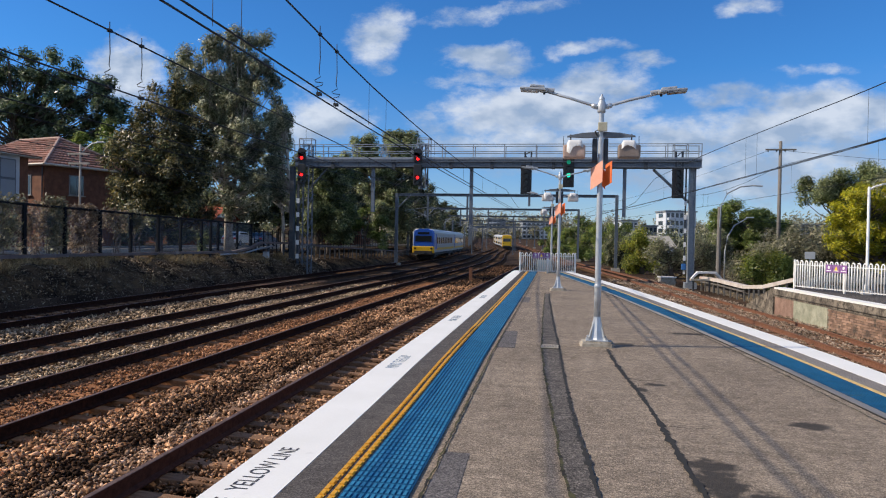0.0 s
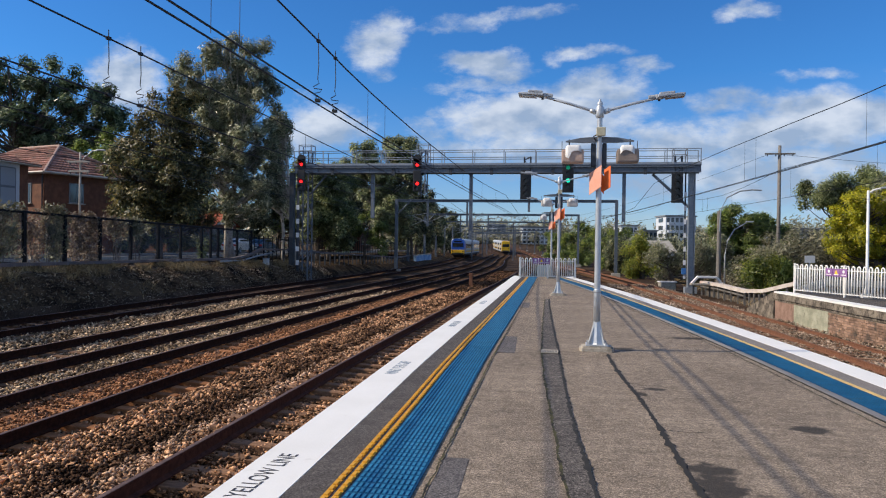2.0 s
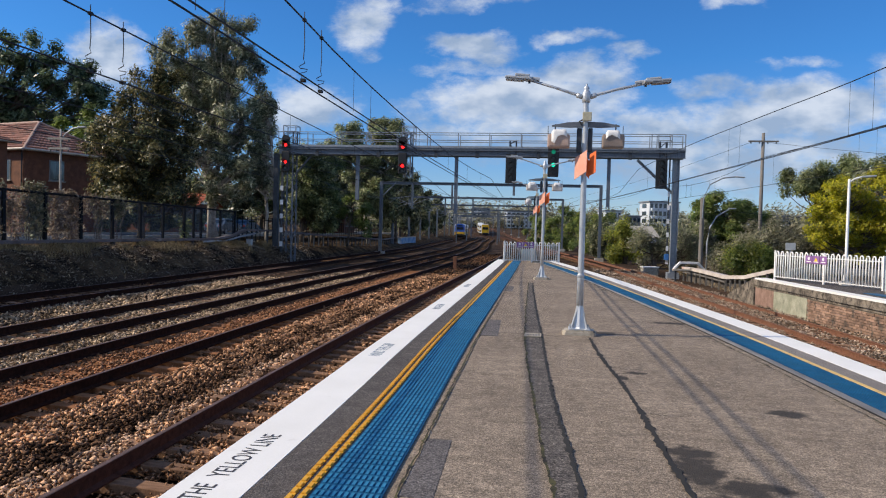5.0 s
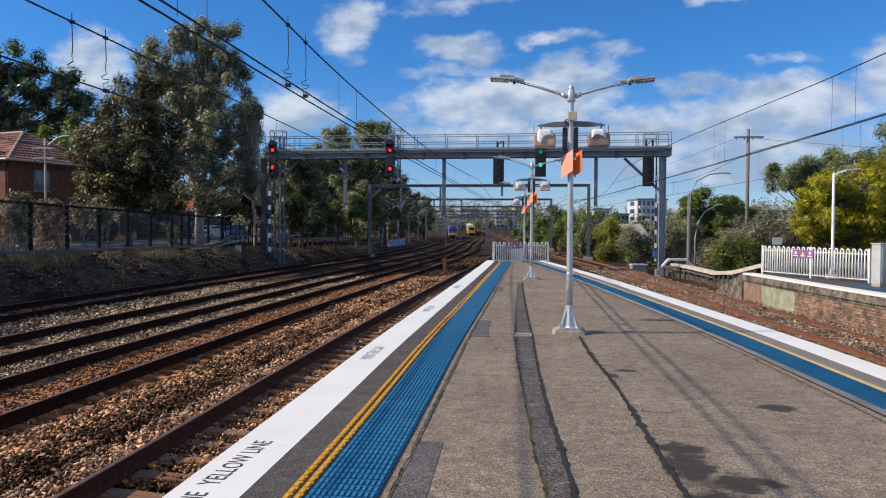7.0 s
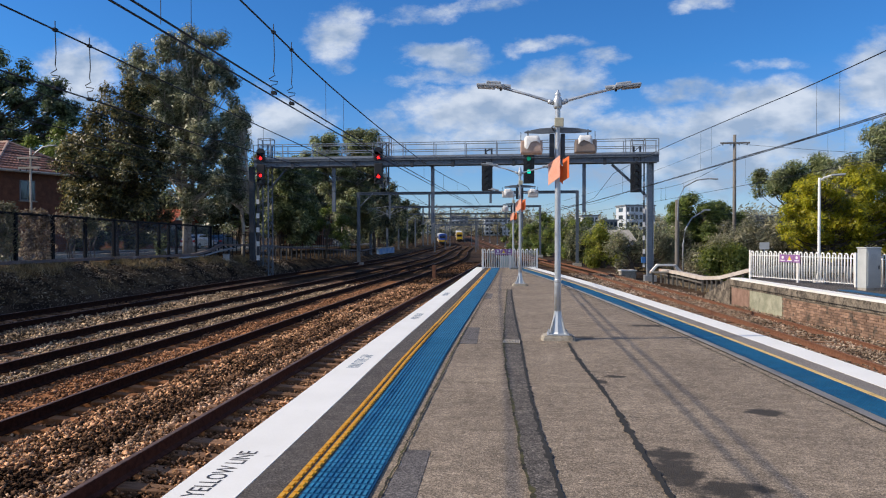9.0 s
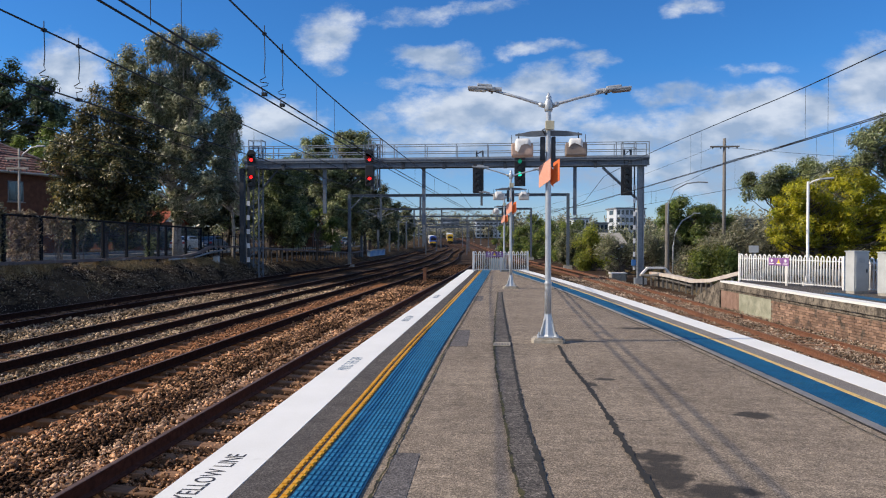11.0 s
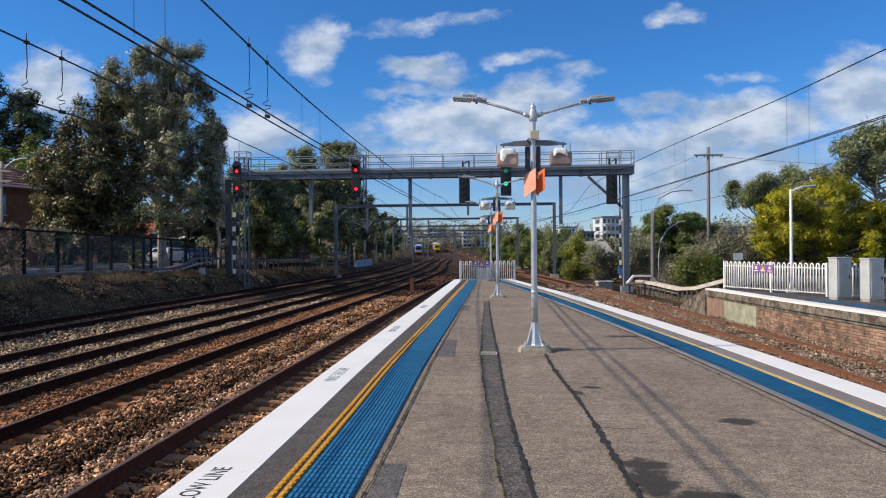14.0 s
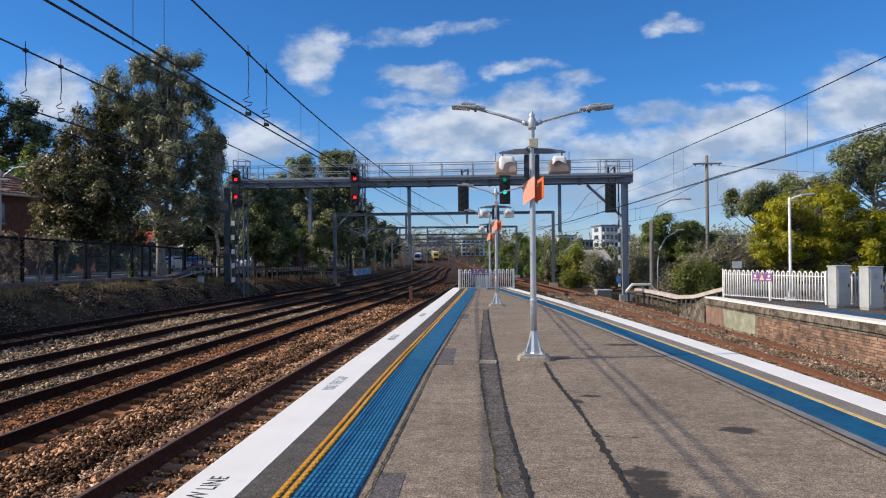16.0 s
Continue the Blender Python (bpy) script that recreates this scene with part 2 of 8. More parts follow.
M_asphalt_dark = material("newer asphalt", (0.04, 0.036, 0.034), (0.15, 0.132, 0.118), 0.85, 1.5, bump=0.8, fine=80, bump_dist=0.012, contrast=0.10, fine_share=0.85, spec=0.3, speckle=((75, 0.4), (28, 0.15)), mottle=0.15)
M_patch = material("old asphalt patch", (0.058, 0.054, 0.055), (0.19, 0.172, 0.162), 0.85, 1.5, bump=0.8, fine=80, bump_dist=0.012, contrast=0.10, fine_share=0.85, spec=0.3, speckle=((75, 0.4),), mottle=0.12)
M_trench = material("trench asphalt", (0.045, 0.040, 0.036), (0.17, 0.148, 0.128), 0.85, 1.2, bump=0.9, fine=70, bump_dist=0.014, contrast=0.10, fine_share=0.8, spec=0.3, spots=(0.36, 0.32, 0.27), spot_scale=38, spot_at=0.62, speckle=((60, 0.5), (24, 0.2)), mottle=0.2)
M_edge_grey = material("worn edge asphalt", (0.12, 0.105, 0.095), (0.29, 0.26, 0.235), 0.85, 1.2, bump=0.6, fine=80, bump_dist=0.01, contrast=0.10, fine_share=0.8)
M_bedding = material("pale mortar bedding", (0.19, 0.18, 0.17), (0.31, 0.295, 0.28), 0.9, 1.6, bump=0.3, fine=60)
M_crack = material("crack filler", (0.012, 0.012, 0.011), (0.03, 0.027, 0.022), 0.9, 5)
M_moss = material("moss", (0.010, 0.009, 0.006), (0.075, 0.070, 0.025), 0.95, 4, bump=0.5, fine=30, contrast=0.06)
M_white_paint = material("white edge paint", (0.78, 0.775, 0.735), (0.86, 0.855, 0.82), 0.6, 1.5, bump=0.12, fine=90, spots=(0.60, 0.59, 0.55), spot_scale=2.6, spot_at=0.68)
M_yellow_strip = material("yellow strip", (0.58, 0.28, 0.015), (0.72, 0.38, 0.03), 0.6, 5, bump=0.1, spots=(0.3, 0.15, 0.03), spot_scale=5, spot_at=0.66)
M_yellow_worn = material("worn yellow strip", (0.52, 0.36, 0.12), (0.68, 0.50, 0.20), 0.7, 5, bump=0.1, spots=(0.36, 0.27, 0.14), spot_scale=4, spot_at=0.58)
# one blue in two tones: relief shading put into dark gaps and paler ribs
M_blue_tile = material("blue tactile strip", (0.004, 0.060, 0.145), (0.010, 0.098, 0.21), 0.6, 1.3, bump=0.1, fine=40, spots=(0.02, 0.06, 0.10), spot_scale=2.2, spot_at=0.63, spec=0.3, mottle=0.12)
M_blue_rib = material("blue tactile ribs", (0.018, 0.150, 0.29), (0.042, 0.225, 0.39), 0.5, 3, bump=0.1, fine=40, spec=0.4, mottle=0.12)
M_letter = material("dark lettering", (0.025, 0.025, 0.03), (0.06, 0.06, 0.07), 0.7, 20)
M_letter_pale = material("worn blue lettering", (0.16, 0.22, 0.30), (0.30, 0.36, 0.42), 0.7, 20)
M_concrete = material("weathered concrete", (0.30, 0.28, 0.24), (0.46, 0.43, 0.38), 0.9, 4, bump=0.3, spots=(0.16, 0.15, 0.13), spot_scale=3, spot_at=0.6)
M_concrete_light = material("pale rough concrete", (0.34, 0.30, 0.24), (0.52, 0.47, 0.39), 0.9, 9, bump=0.5, fine=40, spots=(0.22, 0.19, 0.15), spot_scale=6, spot_at=0.58)
M_brick = material("grimy red brick", (0.16, 0.098, 0.070), (0.35, 0.225, 0.158), 0.9, 2.0, bump=0.3, obj_random=0.4, spots=(0.11, 0.085, 0.066), spot_scale=3.4, spot_at=0.57, world=True)
M_house_brick = material("house brick", (0.085, 0.036, 0.022), (0.18, 0.075, 0.042), 0.9, 3, bump=0.3, island=0.3)
M_mortar = material("grimy mortar", (0.13, 0.105, 0.082), (0.33, 0.275, 0.21), 0.95, 2, bump=0.3, world=True)
M_render_green = material("greenish render", (0.24, 0.25, 0.18), (0.44, 0.43, 0.33), 0.9, 2.5, bump=0.25, contrast=0.1, spots=(0.19, 0.18, 0.135), spot_scale=4.0, spot_at=0.62)
M_render_pink = material("pinkish render", (0.20, 0.12, 0.09), (0.33, 0.215, 0.165), 0.9, 2.5, bump=0.25, contrast=0.1, spots=(0.15, 0.105, 0.08), spot_scale=4.0, spot_at=0.6)
M_coping = material("grimy coping", (0.06, 0.05, 0.04), (0.27, 0.23, 0.18), 0.95, 2.5, bump=0.4, fine=18, contrast=0.09, spots=(0.05, 0.042, 0.034), spot_scale=4.5, spot_at=0.56)
# bed coloured darker than its stones, for the shade in the gaps between them
M_ballast = material("ballast bed", (0.012, 0.008, 0.006), (0.105, 0.070, 0.047), 0.95, 0.35, bump=1.0, fine=26, bump_dist=0.05, contrast=0.10, spec=0.05)
M_stone_brown = material("ballast stones", (0.045, 0.021, 0.012), (0.69, 0.40, 0.23), 0.9, 0.9, bump=0.2, island=0.88, spec=0.08)
M_stone_dark = material("oil-dark and shade-dark ballast stones", (0.013, 0.0075, 0.006), (0.20, 0.112, 0.066), 0.9, 0.9, bump=0.2, island=0.9, spec=0.08)
M_stone_tan = material("pinkish tan ballast stones", (0.10, 0.058, 0.037), (0.78, 0.52, 0.35), 0.9, 0.9, bump=0.2, island=0.75, spec=0.08)
M_stone_grey = material("tan ballast stones", (0.085, 0.060, 0.038), (0.66, 0.49, 0.33), 0.9, 0.9, bump=0.2, island=0.85, spec=0.08)
M_stone_mid = material("grey brown ballast stones", (0.115, 0.085, 0.062), (0.50, 0.39, 0.30), 0.9, 0.9, bump=0.2, island=0.7, spec=0.08)
M_stone_rust = material("rusty ballast stones", (0.09, 0.040, 0.022), (0.52, 0.27, 0.145), 0.9, 5, bump=0.2, island=0.65, spec=0.08)
# rust deepened almost to black for shade on the sides away from the sun
M_rail_shaded = material("rusty rail", (0.014, 0.006, 0.004), (0.05, 0.020, 0.012), 0.95, 12, 0.0, bump=0.2, spec=0.1)
# the nearest track's rust, brightened in colour for bounced light on its sides
M_rail_bounce_lit = material("reddish brown bounce-lit rail", (0.040, 0.019, 0.015), (0.105, 0.048, 0.037), 0.9, 12, 0.0, bump=0.2, spec=0.15)
M_rail_rust = material("orange rusty rail", (0.12, 0.054, 0.034), (0.235, 0.115, 0.070), 0.85, 12, 0.0, bump=0.2, spec=0.2)
M_rail_top = material("worn rail head", (0.075, 0.047, 0.040), (0.17, 0.115, 0.10), 0.7, 9, 0.15, bump=0.05, spec=0.3)
M_sleeper = material("weathered sleeper", (0.15, 0.083, 0.05), (0.32, 0.195, 0.125), 0.95, 4, bump=0.5, obj_random=0.3, stretch=(1, 6, 1), spec=0.08)
M_sleeper_rust = material("rust stained sleeper", (0.22, 0.092, 0.040), (0.44, 0.205, 0.098), 0.95, 4, bump=0.5, obj_random=0.25, stretch=(1, 6, 1), spec=0.08)
# bank shade is put into the dark base, sunlit patches into the tan spots
M_soil = material("dry soil and grass with painted sun flecks", (0.010, 0.007, 0.0055), (0.115, 0.078, 0.046), 0.95, 0.9, bump=1.0, fine=9, bump_dist=0.15, contrast=0.10, spots=(0.23, 0.165, 0.085), spot_scale=2.6, spot_at=0.62, spec=0.04)
M_grass_blade = material("dry grass", (0.13, 0.092, 0.05), (0.38, 0.29, 0.16), 0.9, 1.0, island=0.65, bump=0, spec=0.08)
M_galv = material("galvanised steel", (0.25, 0.28, 0.315), (0.38, 0.41, 0.445), 0.5, 8, 0.35, bump=0.05, fine=30)
M_galv_dark = material("grey painted steel", (0.115, 0.138, 0.17), (0.19, 0.22, 0.26), 0.55, 8, 0.3, bump=0.05, fine=30)
# steel darkened in its colour for the tree shade on portals and masts
M_portal = material("shade-dark portal steel", (0.085, 0.105, 0.135), (0.15, 0.18, 0.215), 0.55, 8, 0.3, bump=0.05, fine=30)
M_steel_dark = material("dark steel", (0.035, 0.042, 0.052), (0.075, 0.085, 0.10), 0.6, 8, 0.3, bump=0.05)
M_lamp_grey = material("silver painted pole", (0.47, 0.50, 0.53), (0.60, 0.63, 0.66), 0.38, 6, 0.45, bump=0.04, spots=(0.36, 0.36, 0.36), spot_scale=6, spot_at=0.68)
M_lamp_head = material("lamp head casting", (0.38, 0.40, 0.42), (0.52, 0.54, 0.56), 0.45, 12, 0.3, bump=0.05)
M_lens = glass("lamp glass", (0.22, 0.23, 0.24), 0.2)
M_black = material("black plastic", (0.008, 0.008, 0.009), (0.02, 0.02, 0.022), 0.45, 10, bump=0.05)
M_orange = material("orange sign sheet", (0.78, 0.13, 0.02), (0.88, 0.19, 0.04), 0.5, 4, bump=0.05)
# the same orange sheet, with sunlight on its left leaf put into the colour
M_orange_sunlit = material("sunlit orange sheet", (0.80, 0.34, 0.22), (0.86, 0.44, 0.32), 0.5, 4, bump=0.05)
M_white_wrap = material("white wrapping", (0.66, 0.66, 0.66), (0.82, 0.82, 0.81), 0.55, 9, bump=0.5, bump_dist=0.02)
M_tan_wrap = material("tan casing", (0.46, 0.31, 0.24), (0.60, 0.44, 0.36), 0.6, 9, bump=0.3)
M_beige = material("beige box", (0.48, 0.44, 0.30), (0.58, 0.54, 0.40), 0.6, 7)
M_white_metal = material("white painted metal", (0.80, 0.79, 0.76), (0.88, 0.87, 0.85), 0.45, 8, bump=0.04)
M_cabinet = material("pale grey cabinet", (0.40, 0.42, 0.42), (0.52, 0.54, 0.54), 0.6, 3, bump=0.05, spots=(0.3, 0.3, 0.29), spot_scale=2, spot_at=0.63)
M_purple = material("purple sign", (0.22, 0.10, 0.28), (0.30, 0.15, 0.36), 0.5, 5, bump=0)
M_sign_yellow = material("yellow sign", (0.80, 0.52, 0.03), (0.88, 0.60, 0.06), 0.5, 5, bump=0)
M_sign_white = material("white sign", (0.74, 0.74, 0.74), (0.82, 0.82, 0.82), 0.5, 5, bump=0)
M_red_glow = glow("red signal light", (1.0, 0.012, 0.012), 3.0)
M_green_glow = glow("green signal light", (0.0, 0.72, 0.42), 1.6)
M_green_dim = glow("dim green signal light", (0.0, 0.42, 0.22), 0.35)
M_unlit = material("unlit lens", (0.02, 0.02, 0.02), (0.04, 0.035, 0.03), 0.2, 5, bump=0)
M_wood_pole = material("weathered wood pole", (0.13, 0.12, 0.11), (0.24, 0.225, 0.21), 0.9, 6, bump=0.5, stretch=(5, 5, 0.4))
M_wire = material("wire", (0.014, 0.016, 0.019), (0.03, 0.032, 0.036), 0.6, 20, 0.3, bump=0)
M_bark_pale = material("pale bark", (0.34, 0.30, 0.25), (0.56, 0.51, 0.45), 0.9, 2.2, bump=0.4, spots=(0.20, 0.16, 0.13), spot_scale=3)
M_bark_dark = material("dark bark", (0.055, 0.045, 0.036), (0.13, 0.105, 0.085), 0.95, 5, bump=0.6)
M_roof_tile = material("terracotta roof tile", (0.20, 0.09, 0.065), (0.34, 0.17, 0.125), 0.85, 2, bump=0.3, island=0.3, obj_random=0.25, spots=(0.13, 0.10, 0.085), spot_scale=1.2, spot_at=0.56)
M_ridge = material("pale ridge tile", (0.36, 0.23, 0.18), (0.48, 0.34, 0.28), 0.85, 3, bump=0.2)
M_gutter = material("cream gutter", (0.50, 0.45, 0.38), (0.60, 0.55, 0.47), 0.6, 5)
M_render_wall = material("white facade", (0.52, 0.56, 0.60), (0.64, 0.68, 0.72), 0.8, 1)
M_dark_wall = material("grey cladding", (0.16, 0.18, 0.20), (0.24, 0.26, 0.28), 0.7, 1)
M_window = glass("window glass", (0.03, 0.045, 0.06), 0.08)
M_fence_metal = material("black fence steel", (0.006, 0.007, 0.009), (0.014, 0.015, 0.018), 0.7, 8, 0.0, bump=0, spec=0.15)
M_mesh_wire = material("dull fence wire", (0.085, 0.10, 0.135), (0.15, 0.17, 0.215), 0.6, 8, 0.2, bump=0)
M_road = material("street asphalt", (0.075, 0.08, 0.088), (0.13, 0.135, 0.145), 0.9, 2, bump=0.3, spec=0.08)
L_euc = leaf_material("eucalyptus leaves", (0.085, 0.108, 0.06), (0.26, 0.285, 0.17), (0.70, 0.68, 0.49), 0.35)
L_warm = leaf_material("warm evergreen leaves", (0.022, 0.030, 0.014), (0.075, 0.080, 0.032), (0.40, 0.32, 0.12), 0.30)
L_olive = leaf_material("olive leaves", (0.085, 0.11, 0.05), (0.23, 0.275, 0.125), (0.54, 0.57, 0.31), 0.38)
L_shrub = leaf_material("yellowish shrub leaves", (0.052, 0.080, 0.03), (0.15, 0.19, 0.072), (0.42, 0.45, 0.20), 0.38)
L_pine = leaf_material("deep green leaves", (0.034, 0.062, 0.036), (0.10, 0.145, 0.075), (0.26, 0.32, 0.17), 0.32)
L_dark = leaf_material("dark evergreen leaves", (0.030, 0.045, 0.025), (0.105, 0.125, 0.064), (0.42, 0.41, 0.23), 0.32)
L_lime = leaf_material("lime green leaves", (0.08, 0.12, 0.02), (0.24, 0.28, 0.04), (0.50, 0.50, 0.09), 0.5)
L_green = leaf_material("green leaves", (0.055, 0.10, 0.022), (0.15, 0.21, 0.052), (0.36, 0.41, 0.13), 0.5)
L_yellow = leaf_material("yellow green leaves", (0.17, 0.20, 0.016), (0.44, 0.43, 0.026), (0.68, 0.58, 0.05), 0.5)
L_grey = leaf_material("grey green leaves", (0.12, 0.128, 0.08), (0.27, 0.27, 0.165), (0.5, 0.46, 0.33), 0.4)
L_tan = leaf_material("dry tan leaves", (0.13, 0.095, 0.065), (0.31, 0.24, 0.175), (0.55, 0.47, 0.36), 0.5)


# ---- mesh helpers ----
def thing(name, label, category, at=(0, 0, 0), rz=0.0, group="", kind=""):
    e = new(name)
    e.empty_display_size = 0.2
    e.matrix_world = pose(*at, 0, 0, rz)
    return tagged(e, label, category, group, kind)


def part(name, bm, mat, parent=None, label="", smooth=False, at=None):
    """One mesh object from a bmesh, under a thing or a part."""
    me = bpy.data.meshes.new(name)
    bm.to_mesh(me)
    bm.free()
    for mm in mat if isinstance(mat, (list, tuple)) else (mat,):
        me.materials.append(mm)
    if smooth:
        me.polygons.foreach_set("use_smooth", [True] * len(me.polygons))
    ob = new(name, me)
    if parent:
        ob.parent = parent
    if at is not None:
        ob.matrix_basis = at
    return tagged(ob, label)


def raw(name, verts, faces, mat, parent=None, label="", smooth=False):
    me = bpy.data.meshes.new(name)
    me.from_pydata([tuple(v) for v in verts], [], [tuple(f) for f in faces])
    for mm in mat if isinstance(mat, (list, tuple)) else (mat,):
        me.materials.append(mm)
    if smooth:
        me.polygons.foreach_set("use_smooth", [True] * len(me.polygons))
    ob = new(name, me)
    if parent:
        ob.parent = parent
    return tagged(ob, label)


def arrays(name, co, quads, mat, parent=None, label="", mats=None):
    """A large mesh from numpy arrays: co (n,3), quads (m,k)."""
    me = bpy.data.meshes.new(name)
    k = quads.shape[1]
    me.vertices.add(len(co))
    me.vertices.foreach_set("co", np.ascontiguousarray(co, dtype=np.float32).ravel())
    me.loops.add(quads.size)
    me.loops.foreach_set("vertex_index", np.ascontiguousarray(quads, dtype=np.int32).ravel())
    me.polygons.add(len(quads))
    me.polygons.foreach_set("loop_start", np.arange(0, quads.size, k, dtype=np.int32))
    me.update(calc_edges=True)
    for mm in mat if isinstance(mat, (list, tuple)) else (mat,):
        me.materials.append(mm)
    if mats is not None:
        me.polygons.foreach_set("material_index", np.ascontiguousarray(mats, dtype=np.int32))
    ob = new(name, me)
    if parent:
        ob.parent = parent
    return tagged(ob, label)


def box(bm, c, s, rot=None, bevel=0.0, mi=0):
    r = bmesh.ops.create_cube(bm, size=1.0)
    m = Matrix.Translation(c) @ (rot or Matrix.Identity(4)) @ Matrix.Diagonal((*s, 1))
    bmesh.ops.transform(bm, matrix=m, verts=r["verts"])
    faces = {f for v in r["verts"] for f in v.link_faces}
    if bevel:
        es = list({e for f in faces for e in f.edges})
        r2 = bmesh.ops.bevel(bm, geom=es, offset=bevel, segments=2, affect="EDGES", profile=0.6)
        faces = set(r2["faces"]) | {f for f in faces if f.is_valid}
    for f in faces:
        f.material_index = mi
    return bm


def rod(bm, p0, p1, r0, r1=None, n=10, mi=0):
    p0, p1 = Vector(p0), Vector(p1)
    d = p1 - p0
    r = bmesh.ops.create_cone(bm, cap_ends=True, segments=n, radius1=r0, radius2=r0 if r1 is None else r1, depth=d.length)
    m = Matrix.Translation((p0 + p1) / 2) @ d.to_track_quat("Z", "Y").to_matrix().to_4x4()
    bmesh.ops.transform(bm, matrix=m, verts=r["verts"])
    for f in {f for v in r["verts"] for f in v.link_faces}:
        f.material_index = mi
    return bm


def prism(bm, pts, z0, z1, mi=0):
    """A prism over a plan of points."""
    lo = [bm.verts.new((x, y, z0)) for x, y in pts]
    hi = [bm.verts.new((x, y, z1)) for x, y in pts]
    n = len(pts)
    fs = [bm.faces.new(hi), bm.faces.new(lo[::-1])]
    for i in range(n):
        fs.append(bm.faces.new((lo[i], lo[(i + 1) % n], hi[(i + 1) % n], hi[i])))
    for f in fs:
        f.material_index = mi
    return bm


def tube(bm, pts, r, n=6, taper=None):
    """A tube along points."""
    pts = [Vector(p) for p in pts]
    rings = []
    for i, p in enumerate(pts):
        d = (pts[min(i + 1, len(pts) - 1)] - pts[max(i - 1, 0)]).normalized()
        up = Vector((0, 0, 1)) if abs(d.z) < 0.95 else Vector((1, 0, 0))
        a = d.cross(up).normalized()
        b = a.cross(d)
        rad = r if taper is None else r * (1 + (taper - 1) * i / (len(pts) - 1))
        rings.append([bm.verts.new(p + rad * (math.cos(2 * math.pi * k / n) * a + math.sin(2 * math.pi * k / n) * b)) for k in range(n)])
    for r0, r1 in zip(rings, rings[1:]):
        for k in range(n):
            bm.faces.new((r0[k], r0[(k + 1) % n], r1[(k + 1) % n], r1[k]))
    bm.faces.new(rings[0][::-1])
    bm.faces.new(rings[-1])
    return bm


def lathe(bm, prof, c=(0, 0, 0), n=16):
    rings = [[bm.verts.new((c[0] + r * math.cos(2 * math.pi * k / n), c[1] + r * math.sin(2 * math.pi * k / n), c[2] + z)) for k in range(n)] for r, z in prof]
    for a, b in zip(rings, rings[1:]):
        for k in range(n):
            bm.faces.new((a[k], a[(k + 1) % n], b[(k + 1) % n], b[k]))
    bm.faces.new(rings[0][::-1])
    bm.faces.new(rings[-1])
    return bm


B = bmesh.new


def curve_at(table, y):
    """A smooth curve through (y, value) pairs, straight beyond its ends."""
    n = len(table)
    if y <= table[0][0]:
        (a, va), (b, vb) = table[0], table[1]
        return va + (vb - va) * (y - a) / (b - a)
    if y >= table[-1][0]:
        (a, va), (b, vb) = table[-2], table[-1]
        return vb + (vb - va) * (y - b) / (b - a)
    i = max(k for k in range(n - 1) if table[k][0] <= y)
    (y0, v0), (y1, v1) = table[i], table[i + 1]

    def slope(k):
        lo, hi = max(k - 1, 0), min(k + 1, n - 1)
        return (table[hi][1] - table[lo][1]) / (table[hi][0] - table[lo][0])

    h, t = y1 - y0, (y - y0) / (y1 - y0)
    return ((2 * t**3 - 3 * t**2 + 1) * v0 + (t**3 - 2 * t**2 + t) * h * slope(i) + (3 * t**2 - 2 * t**3) * v1 + (t**3 - t**2) * h * slope(i + 1))


# ---- plan of the tracks ----
SHIFT = [(-20, 0.9), (0, 0.3), (8, 0.12), (15, -0.05), (25, -0.17), (40, -0.2), (60, -0.15), (80, -0.3), (100, -0.9), (120, -2.2), (150, -4.6),
         (185, -6.7), (220, -9.3), (250, -12.3), (278, -15.8), (308, -20.2), (340, -24.2), (384, -28.6), (450, -36), (600, -54)]
RISE = [(0, 0), (200, 0), (260, 0.05), (320, 0.6), (400, 1.9), (600, 4.5)]
RIGHT_TRACK = [(-20, 8.9), (0, 8.7), (10, 8.5), (17, 8.23), (22, 7.97), (30, 7.40), (46, 6.15), (60, 4.9), (80, 2.7), (104, -0.4), (150, -4.6), (220, -9.9),
               (294, -17.4), (380, -27.3), (600, -54)]
EDGE_L = [(-6, -2.15), (5, -2.41), (8, -2.49), (11, -2.58), (17, -2.68), (30, -2.88), (43.5, -3.12)]
EDGE_R = [(-6, 5.2), (0, 5.05), (5, 4.83), (11.3, 4.37), (14.6, 4.06), (22.4, 3.16), (30.6, 2.12), (43.5, 0.17)]
EDGE_O = [(-6, 11.5), (0, 11.2), (10, 10.6), (20.3, 9.81), (25.3, 9.29), (31.2, 8.80), (36, 8.35)]
LEFT_TRACKS = [-4.25, -8.9, -12.5, -17.7]


def shift(y):
    return curve_at(SHIFT, y)


def rise(y):
    return curve_at(RISE, y) if y > 0 else 0.0


def track_x(k, y):
    return LEFT_TRACKS[k] + shift(y) if k < 4 else curve_at(RIGHT_TRACK, y) + (8.0 if k == 5 else 0.0)


